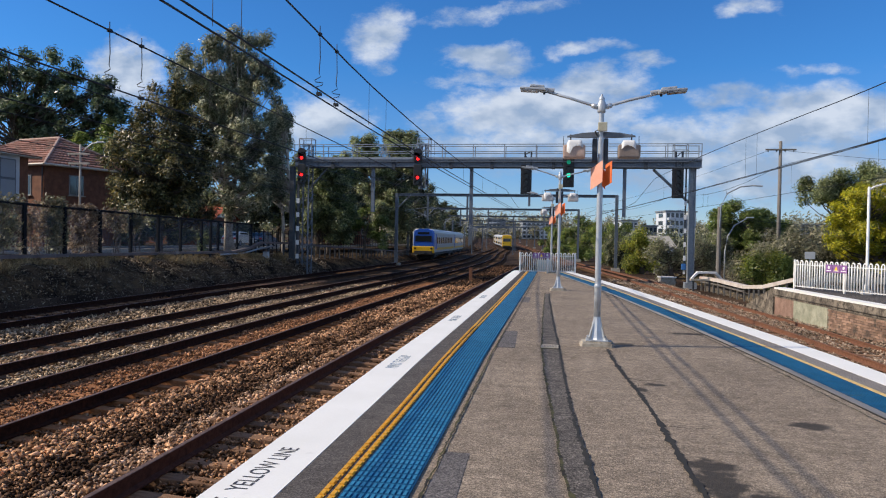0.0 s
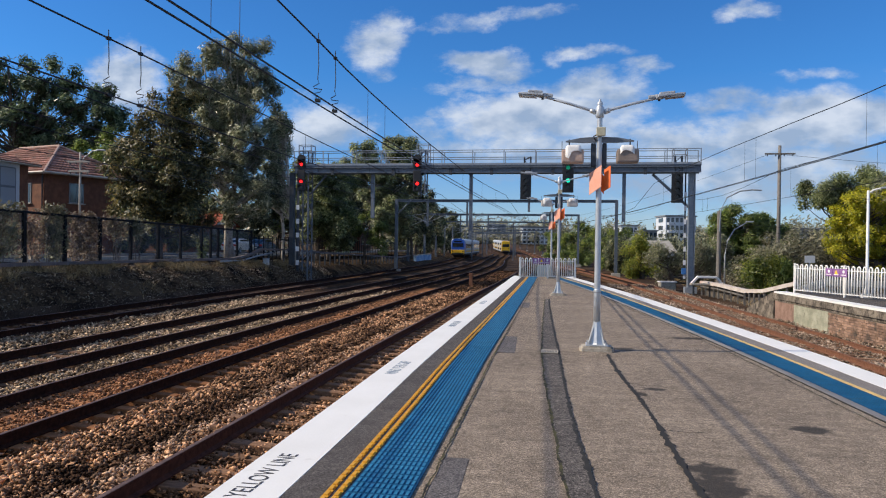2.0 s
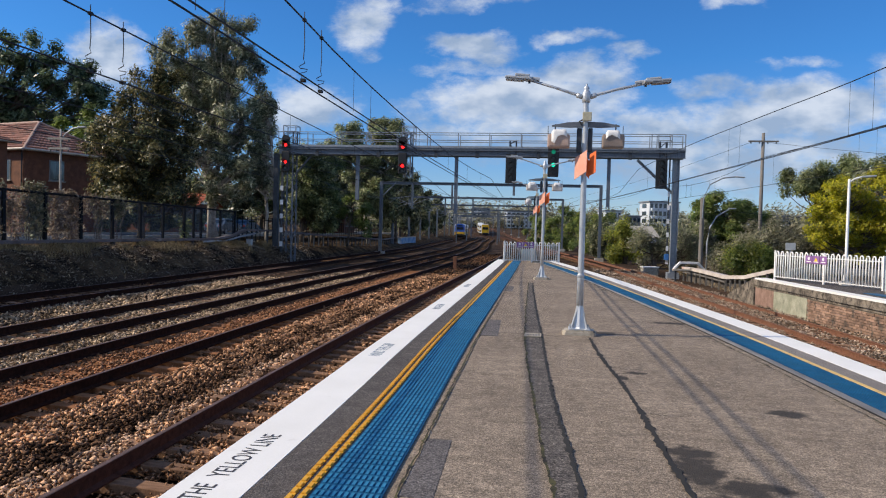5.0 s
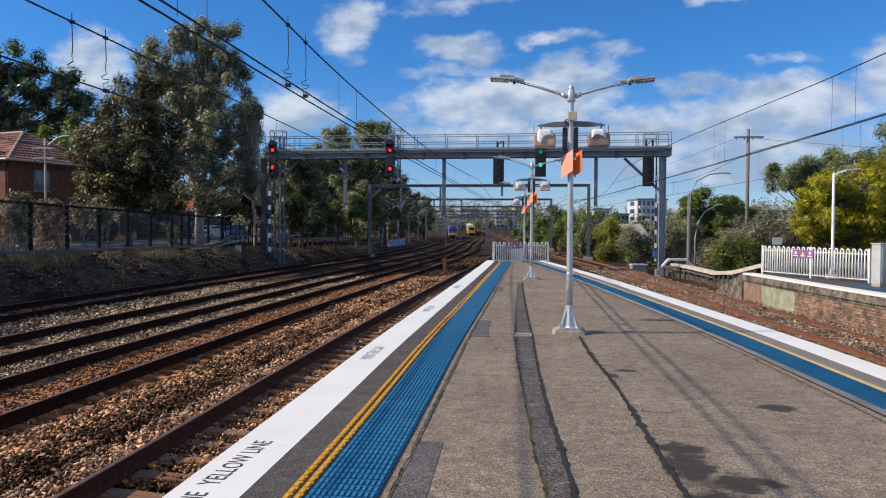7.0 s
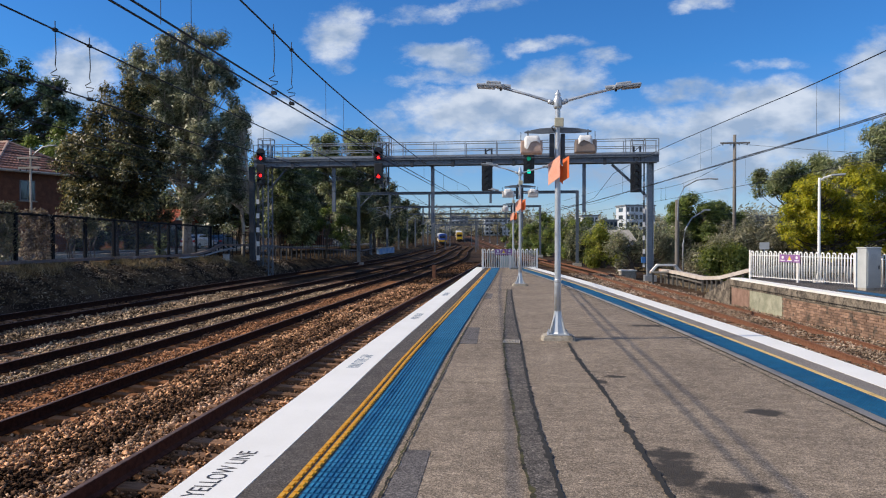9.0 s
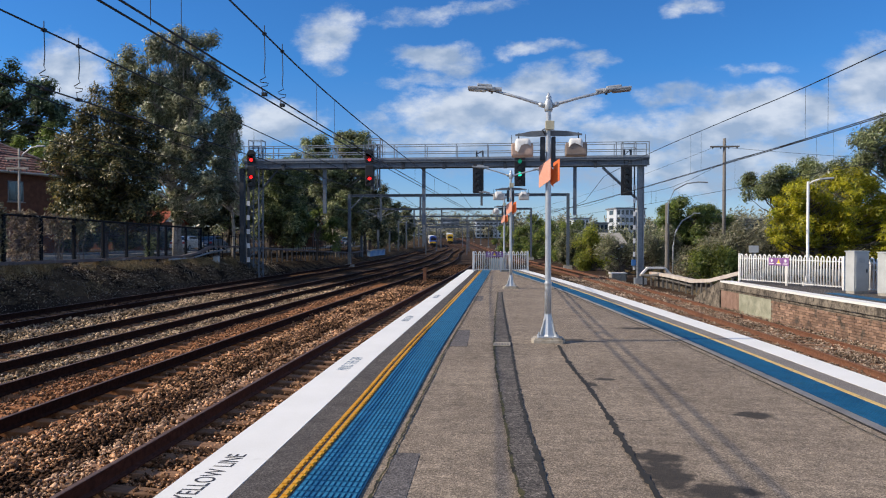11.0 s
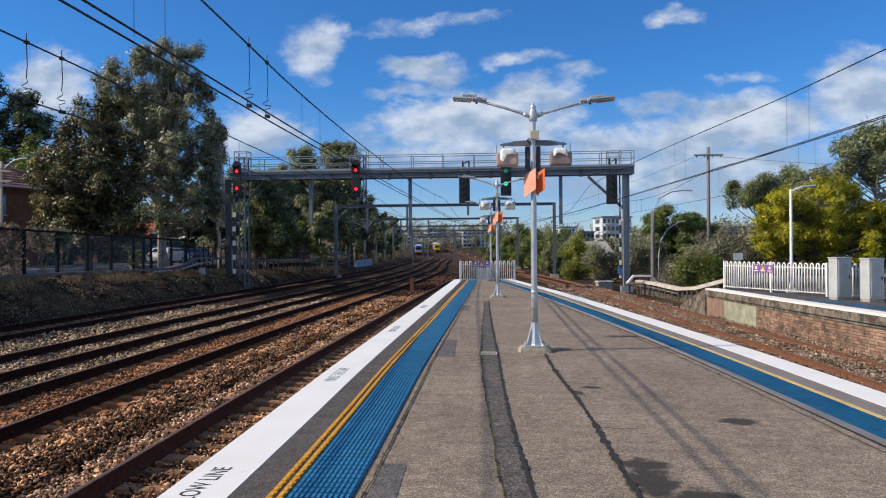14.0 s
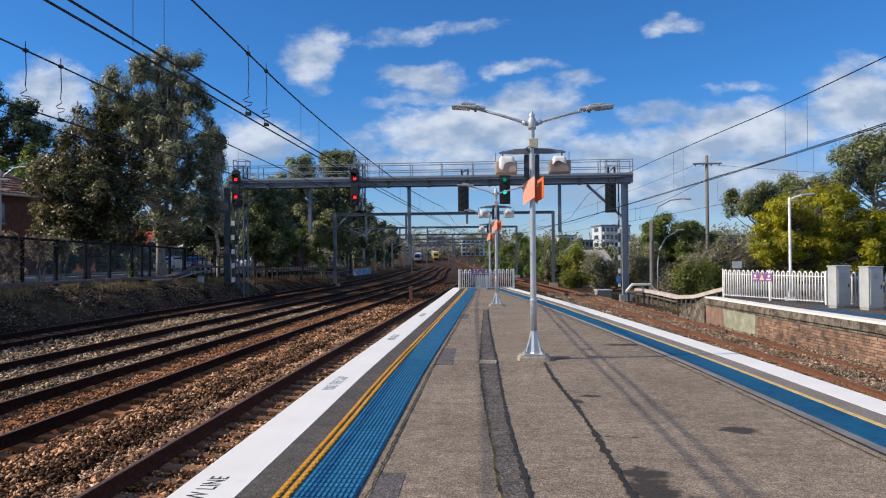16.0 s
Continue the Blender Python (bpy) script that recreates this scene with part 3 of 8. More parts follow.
# ---- ground ----
def ground_height(x, y):
    """Track bed, the bank and street on one side, sloping scrub on the other."""
    r = x - shift(max(y, 0)) if y < 600 else x + 54
    z = -1.385 + rise(min(y, 600))
    if -15.6 < r < -14.4:
        z -= 0.12
    if r < -19.1:
        t = min(1, (-19.1 - r) / 2.8)
        z += (1.80 - min(max((y - 40) / 45, 0), 1) * 0.75) * (1 - (1 - t) ** 2.1)
        z += (0.16 * noise.noise((x * 0.5, y * 0.4, 1)) + 0.15 * noise.noise((x * 1.9, y * 1.3, 4)) + 0.06 * noise.noise((x * 4.5, y * 3.5, 8))) * t
        if r < -24:
            z += 0.3 * min(1, (-24 - r) / 20)
    if r > 12.5 and y > 33:
        z -= 0.5 * min(1, (r - 12.5) / 5)
    if y > 600 or abs(r) > 150:
        z += min(30, max(0, (max(abs(r) - 150, y - 600)) * 0.02))
    return z


def make_ground():
    xs = [-1800, -900, -500, -300, -200, -140, -100, -80, -66, -56, -48, -42, -37, -33, -30, -28, -26, -24.6] + [-24 + 0.26 * i for i in range(20)] + \
         [-18.4, -17, -15.8, -15, -14.2, -13, -11, -9, -7, -5, -3.4, -2, 0, 2, 4, 6, 8, 10, 11.5, 12.5, 14, 16, 19, 23, 28, 35, 45, 60, 80, 110, 150, 210, 320, 520, 950, 1800]
    ys = [-120, -60, -30] + [-16 + 2.0 * i for i in range(13)] + [10 + 0.45 * i for i in range(124)] + [66 + 2.0 * i for i in range(9)] + [86 + 6 * i for i in range(24)] + [235 + 15 * i for i in range(26)] + [680, 800, 1000, 1400, 2200, 3400]
    verts, faces, mats = [], [], []
    for y in ys:
        for x in xs:
            xx = x + (shift(min(max(y, 0), 600)) if abs(x) < 140 else 0)
            verts.append((xx, y, ground_height(xx, y)))
    n = len(xs)
    for j in range(len(ys) - 1):
        for i in range(n - 1):
            a = j * n + i
            faces.append((a, a + 1, a + n + 1, a + n))
            xm = (xs[i] + xs[i + 1]) / 2
            mats.append(0 if -19.5 < xm < 10.6 and ys[j] < 600 else 1)
    g = raw("ground", verts, faces, [M_ballast, M_soil])
    g.data.polygons.foreach_set("material_index", mats)
    return tagged(g, "stony track bed between dry grassy banks", "ground", kind="structure")


make_ground()


# ---- platforms ----
def ribbon(bm, edge, o0, o1, z0, z1, y0, y1, step=1.0, mi=0):
    """A raised band along a platform edge, from offset o0 to o1, its top from z0 to z1 thick."""
    n = max(2, int(round((y1 - y0) / step)) + 1)
    rows = []
    for i in range(n):
        y = y0 + (y1 - y0) * i / (n - 1)
        x = curve_at(edge, y)
        d = (curve_at(edge, y + 0.5) - curve_at(edge, y - 0.5))
        k = math.sqrt(1 + d * d)
        rows.append([bm.verts.new(p) for p in ((x + o0 * k, y, z0), (x + o0 * k, y, z1), (x + o1 * k, y, z1), (x + o1 * k, y, z0))])
    for a, b in zip(rows, rows[1:]):
        for k in range(4):
            f = bm.faces.new((a[k], a[(k + 1) % 4], b[(k + 1) % 4], b[k]))
            f.material_index = mi
    bm.faces.new(rows[0]).material_index = mi
    bm.faces.new(rows[-1][::-1]).material_index = mi
    return bm


def make_platform():
    pf = tagged(new("platform"), "grey asphalt island railway platform with painted edges", "platform", kind="structure")
    ys = [-6 + i for i in range(50)] + [43.5]
    bm = B()
    rows = []
    for y in ys:
        a, b = curve_at(EDGE_L, y) + 0.05, curve_at(EDGE_R, y) - 0.05
        rows.append([bm.verts.new(p) for p in ((a, y, -1.4), (a, y, 0), *((a + (b - a) * k / 8, y, 0.003 * math.sin(k * 2.1 + y * 0.7)*(0 < k < 8)) for k in range(1, 8)), (b, y, 0), (b, y, -1.4))])
    for r0, r1 in zip(rows, rows[1:]):
        for k in range(len(r0) - 1):
            bm.faces.new((r0[k], r0[k + 1], r1[k + 1], r1[k]))
    bm.faces.new(rows[-1])
    bm.faces.new(rows[0][::-1])
    bmesh.ops.recalc_face_normals(bm, faces=bm.faces)
    part("surface", bm, M_asphalt, pf)
    for edge, s in ((EDGE_L, 1), (EDGE_R, -1)):
        part("coping", ribbon(B(), edge, -0.03 * s, 0.46 * s, -0.16, 0.006, -6, 43.4), M_concrete, pf, "concrete coping along the edge")
        part("white_line", ribbon(B(), edge, -0.03 * s, (0.47 if s > 0 else 0.41) * s, 0.004, 0.016, -6, 43.4), M_white_paint, pf, "white painted platform edge")
        part("edge_strip", ribbon(B(), edge, (0.475 if s > 0 else 0.415) * s, (0.89 if s > 0 else 0.78) * s, -0.02, 0.013, -6, 43), M_asphalt_dark if s > 0 else M_edge_grey, pf, "dark asphalt strip" if s > 0 else "grey asphalt strip")
        for a, b in (((0.752, 0.800), (0.828, 0.876)) if s > 0 else ((0.70, 0.765),)):
            yl = part("yellow_line", ribbon(B(), edge, a * s, b * s, -0.02, 0.019, -6, 42.5), M_yellow_strip if s > 0 else M_yellow_worn, pf, "raised yellow warning strip")
            bm = B()
            y = 3.5 if s > 0 else 14.9
            while y < 15:
                ribbon(bm, edge, (a + 0.008) * s, (b - 0.008) * s, 0.018, 0.029, y, y + 0.08, 0.1)
                y += 0.115
            tagged(part("bumps", bm, M_yellow_strip if s > 0 else M_yellow_worn, yl), kind="stuff")
        t0, tw = (0.895, 0.465) if s > 0 else (0.785, 0.41)
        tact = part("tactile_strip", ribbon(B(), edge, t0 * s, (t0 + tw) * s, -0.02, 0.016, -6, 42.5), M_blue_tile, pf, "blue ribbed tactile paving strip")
        bm = B()
        for k in range(11):
            o = t0 + 0.014 + k * (tw - 0.012) / 11
            if s == 1:
                y = 3.5
                while y < 13:
                    ribbon(bm, edge, o * s, (o + 0.022) * s, 0.015, 0.0235, y, y + 0.085, 0.1)
                    y += 0.115
                ribbon(bm, edge, o * s, (o + 0.022) * s, 0.015, 0.0235, 13, 42.4, 2)
            else:
                ribbon(bm, edge, o * s, (o + 0.022) * s, 0.015, 0.0235, 2, 42.4, 1)
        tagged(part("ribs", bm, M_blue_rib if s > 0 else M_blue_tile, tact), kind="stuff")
        if s < 0:
            part("bedding_strip", ribbon(B(), edge, 1.2 * s, 1.305 * s, -0.02, 0.012, -6, 42.5), M_bedding, pf, "pale mortar strip beside the tactile paving")
            part("joint", ribbon(B(), edge, 1.31 * s, 1.335 * s, -0.02, 0.008, -6, 42.5), M_crack, pf, "dark tar joint")
    return pf


platform = make_platform()


def sheet_on(name, pts, mat, z, label, parent=None, wob=0.0, sub=1):
    """A thin layer on the platform with an outline of points, made finer and uneven."""
    out = []
    for i, (x, y) in enumerate(pts):
        x2, y2 = pts[(i + 1) % len(pts)]
        for k in range(sub):
            t = k / sub
            px, py = x + (x2 - x) * t, y + (y2 - y) * t
            out.append((px + wob * noise.noise((px * 5, py * 5, 3)), py + wob * 2 * noise.noise((px * 5, py * 5, 9))))
    bm = prism(B(), out, 0.0, z)
    bmesh.ops.triangulate(bm, faces=bm.faces)
    return part(name, bm, mat, parent, label)


def band(name, pts, width, mat, z, label, parent=None, wob=0.022, step=0.05):
    """An uneven narrow band along points (cracks, joints)."""
    line = []
    for (x0, y0), (x1, y1) in zip(pts, pts[1:]):
        n = max(1, int(math.hypot(x1 - x0, y1 - y0) / step))
        line += [(x0 + (x1 - x0) * k / n, y0 + (y1 - y0) * k / n) for k in range(n)]
    line.append(pts[-1])
    bm = B()
    prev = None
    for i, (x, y) in enumerate(line):
        dx = wob * 0.6 * noise.noise((x * 3, y * 3, 5)) + wob * 0.7 * noise.noise((x * 17, y * 17, 7))
        w = width * (0.35 + 1.5 * abs(noise.noise((x * 9, y * 9, 11))))
        row = [bm.verts.new((x + dx - w, y, z)), bm.verts.new((x + dx + w, y, z))]
        if prev:
            bm.faces.new((prev[0], prev[1], row[1], row[0]))
        prev = row
    for f in bm.faces:
        if f.normal.z < 0:
            f.normal_flip()
    return part(name, bm, mat, parent, label)


# the filled trench, its mossy joints, cracks, patches and damp marks
TR_L = [(0.09, 4.2), (0.053, 5.36), (-0.02, 6.0), (-0.158, 8.18), (-0.30, 10.3), (-0.414, 12.6), (-0.55, 17), (-0.70, 22.7), (-0.76, 25.2)]
TR_R = [(0.30, 4.2), (0.239, 5.4), (0.181, 6.2), (0.052, 8.2), (-0.04, 10.3), (-0.13, 12.6), (-0.33, 17), (-0.55, 22.7), (-0.62, 25.2)]
sheet_on("trench_fill", TR_L + TR_R[::-1], M_trench, 0.0075, "dark asphalt fill of an old trench", platform)
band("joint", TR_L, 0.020, M_moss, 0.010, "mossy open joint", platform)
band("joint", TR_R, 0.030, M_crack, 0.010, "mossy open joint", platform)
band("crack", [(0.66, 12.7), (0.70, 11.4), (0.764, 10.29), (0.84, 9.36), (0.895, 8.3), (0.92, 7.585), (0.945, 6.63), (0.965, 6.0), (0.985, 5.6), (1.03, 4.4)], 0.040, M_crack, 0.0085, "long dark crack", platform, 0.009)
for pts in ([(0.80, 10.1), (0.95, 9.95), (1.10, 10.0), (1.25, 9.9)], [(0.84, 9.6), (0.98, 9.7), (1.12, 9.62)], [(1.0, 7.6), (1.15, 7.55), (1.32, 7.58)],
            [(-1.05, 12.9), (-0.6, 12.8), (-0.43, 12.78)], [(-0.13, 12.75), (0.1, 12.7), (0.28, 12.6)]):
    bmw = band("crack", [(p[1], p[0]) for p in pts], 0.012, M_crack, 0.0080, "short crack", platform, 0.02, 0.05)
    bmw.data.transform(Matrix(((0, 1, 0, 0), (1, 0, 0, 0), (0, 0, 1, 0), (0, 0, 0, 1))))
    bmw.data.flip_normals()
EL_J = [(curve_at(EDGE_L, y) + 1.44, y) for y in (3, 5, 7, 9, 11, 14, 18, 23, 30, 40)]
band("joint", EL_J, 0.014, M_moss, 0.0135, "mossy joint beside the tactile strip", platform)
ER_J = [(curve_at(EDGE_R, y) - 1.46, y) for y in (3, 5, 7, 9, 11, 14, 18, 23, 30, 40)]
band("joint", ER_J, 0.012, M_moss, 0.0135, "joint beside the tactile strip", platform)
sheet_on("patch", [(-1.17, 12.4), (-0.85, 12.4), (-0.95, 14.6), (-1.22, 14.6)], M_patch, 0.006, "dark asphalt patch", platform)
sheet_on("patch", [(-0.96, 4.9), (-0.72, 4.9), (-0.78, 6.25), (-0.98, 6.25)], M_patch, 0.0056, "dark asphalt patch", platform)
sheet_on("patch", [(-1.45, 21.5), (-1.1, 21.4), (-1.14, 23.3), (-1.5, 23.4)], M_patch, 0.0056, "dark asphalt patch", platform)


def lettering(text, cap, length, x, y, mat, parent, label, rz=90.0):
    """Painted words of a given cap height and length."""
    cu = bpy.data.curves.new("lettering", "FONT")
    cu.body, cu.size, cu.extrude = text, cap / 0.69, 0.0008
    tmp = new("lettering", cu)
    dg = bpy.context.evaluated_depsgraph_get()
    me = bpy.data.meshes.new_from_object(tmp.evaluated_get(dg))
    bpy.data.objects.remove(tmp)
    me.materials.append(mat)
    wide = max(v.co.x for v in me.vertices)
    ob = new("lettering", me)
    ob.parent = parent
    ob.matrix_basis = pose(x, y, 0.0175, 0, 0, rz) @ Matrix.Diagonal((length / wide, 1, 1, 1))
    return tagged(ob, label)


# painted words, read from the middle of the platform towards the rails
lettering("THE", 0.148, 0.29, -2.165, 4.52, M_letter, platform, "dark painted word on the white edge")
lettering("YELLOW LINE", 0.148, 1.07, -2.175, 4.95, M_letter, platform, "dark painted words on the white edge")
for yy in (9.92, 15.9, 22.3):
    lettering("MIND THE GAP", 0.165, 1.10, curve_at(EDGE_L, yy) + 0.28, yy, M_letter_pale, platform, "worn blue painted words on the white edge", 91)


def opposite_platform():
    pf = tagged(new("opposite_platform"), "brick-faced railway platform with a white edge", "platform", kind="structure")
    ys = [-6 + 2 * i for i in range(20)] + [33.2]
    bm = B()
    rows = []
    for y in ys:
        a = curve_at(EDGE_O, y) + 0.1
        rows.append([bm.verts.new(p) for p in ((a, y, -1.6), (a, y, -0.02), (a + 14, y, -0.02), (a + 14, y, -1.6))])
    for r0, r1 in zip(rows, rows[1:]):
        for k in range(3):
            bm.faces.new((r0[k], r0[k + 1], r1[k + 1], r1[k]))
    bm.faces.new(rows[-1])
    bm.faces.new(rows[0][::-1])
    bmesh.ops.recalc_face_normals(bm, faces=bm.faces)
    part("core", bm, M_mortar, pf)
    part("surface", ribbon(B(), EDGE_O, 0.5, 14.0, -0.03, 0.0, -6, 33.2), M_asphalt_dark, pf, "dark asphalt surface")
    part("white_line", ribbon(B(), EDGE_O, -0.05, 0.42, -0.06, 0.012, -6, 33.2), M_white_paint, pf, "white painted platform edge")
    part("tactile_strip", ribbon(B(), EDGE_O, 0.85, 1.3, -0.02, 0.014, -6, 26), M_blue_tile, pf, "blue tactile paving strip")
    part("coping", ribbon(B(), EDGE_O, -0.04, 0.45, -0.30, -0.065, -6, 33.4), M_coping, pf, "grimy stone coping")
    part("coping", ribbon(B(), EDGE_O, 0.02, 0.45, -0.40, -0.305, -6, 33.4), M_coping, pf, "grimy stone coping")
    # sloping end
    bm = B()
    x0 = curve_at(EDGE_O, 33.3)
    v = [bm.verts.new(p) for p in ((x0, 33.4, -1.4), (x0 - 0.35, 36.6, -1.4), (x0 - 0.35, 36.6, -1.0), (x0, 33.4, 0.0), (x0 + 0.45, 33.4, -1.4), (x0 + 0.1, 36.6, -1.4), (x0 + 0.1, 36.6, -1.0), (x0 + 0.45, 33.4, 0.0))]
    for f in ((0, 1, 2, 3), (7, 6, 5, 4), (3, 2, 6, 7), (1, 5, 6, 2), (0, 3, 7, 4)):
        bm.faces.new([v[k] for k in f])
    bmesh.ops.recalc_face_normals(bm, faces=bm.faces)
    part("end_wall", bm, M_coping, pf, "sloping grimy end wall")
    # rendered patches
    part("render_panel", ribbon(B(), EDGE_O, 0.03, 0.2, -1.4, -0.41, 28.2, 31.3), M_render_green, pf, "greenish flaking render")
    part("brick_face", ribbon(B(), EDGE_O, 0.06, 0.2, -1.4, -0.41, -6, 28.2), M_mortar, pf, "mortar behind the bricks")
    part("render_panel", ribbon(B(), EDGE_O, 0.032, 0.2, -1.4, -0.41, 31.32, 33.3), M_render_pink, pf, "pinkish flaking render")
    return pf


opp = opposite_platform()


# ---- tracks ----
RAIL = [(-0.075, -0.215), (0.075, -0.215), (0.075, -0.195), (0.014, -0.17), (0.014, -0.05), (0.038, -0.04), (0.038, -0.005), (0.028, 0.0), (-0.028, 0.0), (-0.038, -0.005), (-0.038, -0.04),
        (-0.014, -0.05), (-0.014, -0.17), (-0.075, -0.195)]


def rail_mesh(k, side, y0, y1, cant, mats):
    ys = []
    y = y0
    while y < y1:
        ys.append(y)
        y += 1.5 if y < 60 else 5 if y < 150 else 10
    ys.append(y1)
    verts, faces, mi = [], [], []
    n = len(RAIL)
    for y in ys:
        x = track_x(k, y)
        d = (track_x(k, y + 1) - track_x(k, y - 1)) / 2
        w = math.sqrt(1 + d * d)
        for px, pz in RAIL:
            verts.append((x + (side * 0.753 + px) * w, y, -1.0 + rise(y) - side * cant + pz * (0.7 if k == 4 else 1.0)))
    for j in range(len(ys) - 1):
        for i in range(n):
            a, b = j * n + i, j * n + (i + 1) % n
            faces.append((a, b, b + n, a + n))
            mi.append(1 if i in (6, 7, 8) else 0)
    faces.append(tuple(range(n))[::-1])
    faces.append(tuple((len(ys) - 1) * n + i for i in range(n)))
    mi += [0, 0]
    return verts, faces, mi


# distant sleepers, their colour darkened in place of tree shade across the tracks
M_sleeper_far = material("shade-dark old sleeper", (0.06, 0.036, 0.023), (0.15, 0.092, 0.058), 0.95, 4, bump=0.3, spec=0.05)


def make_track(k, label, mats, sleeper_mat, cant, y_near):
    t = tagged(new("railway_track"), label, "railway track", "railway tracks", kind="structure")
    for side in (-1, 1):
        v, f, mi = rail_mesh(k, side, -14, 620, cant, mats)
        ob = raw("rail", v, f, mats, t)
        ob.data.polygons.foreach_set("material_index", mi)
    sl = B()
    box(sl, (0, 0, 0), (2.6, 0.23, 0.14), bevel=0.012)
    me = bpy.data.meshes.new("sleeper")
    sl.to_mesh(me)
    sl.free()
    me.materials.append(sleeper_mat)
    y = y_near
    rnd = random.Random(40 + k)
    cube = np.array([(-1, -1, -1), (1, -1, -1), (1, 1, -1), (-1, 1, -1), (-1, -1, 1), (1, -1, 1), (1, 1, 1), (-1, 1, 1)]) * 0.5
    quad = np.array([(0, 3, 2, 1), (4, 5, 6, 7), (0, 1, 5, 4), (1, 2, 6, 5), (2, 3, 7, 6), (3, 0, 4, 7)])
    far_v, far_f = [], []
    while y < 240:
        x = track_x(k, y)
        rz = -math.degrees(math.atan((track_x(k, y + 1) - track_x(k, y - 1)) / 2))
        m = pose(x + rnd.uniform(-0.04, 0.04), y, (-1.15 if k == 4 else -1.22) - 0.07 + rise(y), 0, math.degrees(cant / 0.753), rz + rnd.uniform(-1, 1))
        if y < 50:
            s = new("sleeper", me)
            s.parent = t
            s.matrix_basis = m
        else:
            m3 = np.array(m)
            far_f.append(quad + 8 * len(far_v))
            far_v.append((cube * (2.45, 0.23, 0.14)) @ m3[:3, :3].T + m3[:3, 3] - (0, 0, 0.05))
        y += 0.66
    tagged(arrays("far_sleepers", np.concatenate(far_v), np.concatenate(far_f), M_sleeper_far, t), kind="stuff")
    return t


CANT = 0.05
make_track(0, "rusty steel rails on brown weathered sleepers beside the platform", [M_rail_bounce_lit, M_rail_top], M_sleeper, CANT, -8.0)
make_track(1, "rusty steel rails on orange rust-stained sleepers", [M_rail_shaded, M_rail_top], M_sleeper_rust, CANT, -6.0)
make_track(2, "worn steel rails on ballast-covered sleepers", [M_rail_shaded, M_rail_top], M_sleeper, CANT, 0.0)
make_track(3, "worn steel rails in the shade of the bank", [M_rail_shaded, M_rail_top], M_sleeper, CANT, 4.0)
make_track(4, "orange-brown rusty rails beside the brick-faced platform", [M_rail_rust, M_rail_rust], M_sleeper, 0.02, 8.0)


# ---- loose stones ----
def stones(name, label, regions, mat, seed):
    """Loose angular stones over regions (x0, x1 beside a track's line, y0, y1, stones a square metre, size)."""
    rs = np.random.RandomState(seed)
    # eight-faced chips
    chip = np.array([(1, 0, 0), (-1, 0, 0), (0, 1, 0), (0, -1, 0), (0, 0, 1), (0, 0, -1)], float) * 0.62
    tri = np.array([(0, 2, 4), (2, 1, 4), (1, 3, 4), (3, 0, 4), (2, 0, 5), (1, 2, 5), (3, 1, 5), (0, 3, 5)])
    V, F, base = [], [], 0
    for x0, x1, y0, y1, dens, size, z0, use in regions:
        n = int((x1 - x0) * (y1 - y0) * dens)
        ys = rs.uniform(y0, y1, n)
        tab = np.linspace(y0, y1, 40)
        ctr = np.interp(ys, tab, [track_x(use, t) for t in tab])
        xs = ctr + rs.uniform(x0, x1, n)
        r = size * rs.uniform(0.6, 1.45, (n, 1, 1))
        sh = chip[None] * rs.uniform(0.55, 1.45, (n, 1, 3)) * (1.35, 0.85, 0.60) + rs.uniform(-0.32, 0.32, (n, 6, 3))
        a, b = rs.uniform(0, 6.28, n), rs.uniform(0, 6.28, n)
        ca, sa, cb, sb = np.cos(a), np.sin(a), np.cos(b), np.sin(b)
        R1 = np.zeros((n, 3, 3))
        R1[:, 0, 0], R1[:, 0, 1], R1[:, 1, 0], R1[:, 1, 1], R1[:, 2, 2] = ca, -sa, sa, ca, 1
        R2 = np.zeros((n, 3, 3))
        R2[:, 1, 1], R2[:, 1, 2], R2[:, 2, 1], R2[:, 2, 2], R2[:, 0, 0] = cb, -sb, sb, cb, 1
        co = np.einsum("nij,nkj->nki", R1 @ R2, sh * r)
        zz = z0 + 0.045 * np.sin(xs * 2.3 + ys * 0.7) * np.cos(ys * 1.3) + rs.uniform(-0.06, 0.05, n)
        co += np.stack([xs, ys, zz], 1)[:, None]
        V.append(co.reshape(-1, 3))
        F.append((tri[None] + (base + 6 * np.arange(n))[:, None, None]).reshape(-1, 3))
        base += 6 * n
    ob = arrays(name, np.concatenate(V), np.concatenate(F), mat)
    return tagged(ob, label, "ballast", kind="stuff")


stones("ballast_stones", "brown crushed stone ballast between rails",
       [(-1.3, -0.8, 4.5, 16, 260, 0.042, -1.15, 0), (-1.5, -0.8, 16, 40, 130, 0.055, -1.165, 0), (-3.32, -2.1, 5.0, 14, 400, 0.048, -1.285, 0), (-3.32, -2.1, 14, 26, 280, 0.054, -1.295, 0), (-3.9, -3.3, 5.0, 26, 180, 0.045, -1.365, 0), (-3.9, -0.85, 26, 48, 80, 0.07, -1.29, 0), (-0.7, 0.7, 4, 16, 380, 0.040, -1.245, 0), (-0.7, 0.7, 16, 40, 100, 0.055, -1.245, 0)],
       M_stone_brown, 1)
stones("ballast_stones", "oil-dark crushed stone ballast between rails",
       [(-2.7, -1.35, 5.0, 14, 340, 0.046, -1.265, 0), (-2.7, -1.35, 14, 26, 200, 0.055, -1.275, 0), (-2.9, -1.35, 26, 44, 60, 0.07, -1.285, 0)], M_stone_dark, 6)
stones("ballast_stones", "pinkish tan crushed stone ballast beside the rail",
       [(-1.65, -0.8, 4.5, 15, 360, 0.045, -1.19, 0), (-1.65, -0.8, 15, 30, 170, 0.052, -1.20, 0)], M_stone_tan, 7)
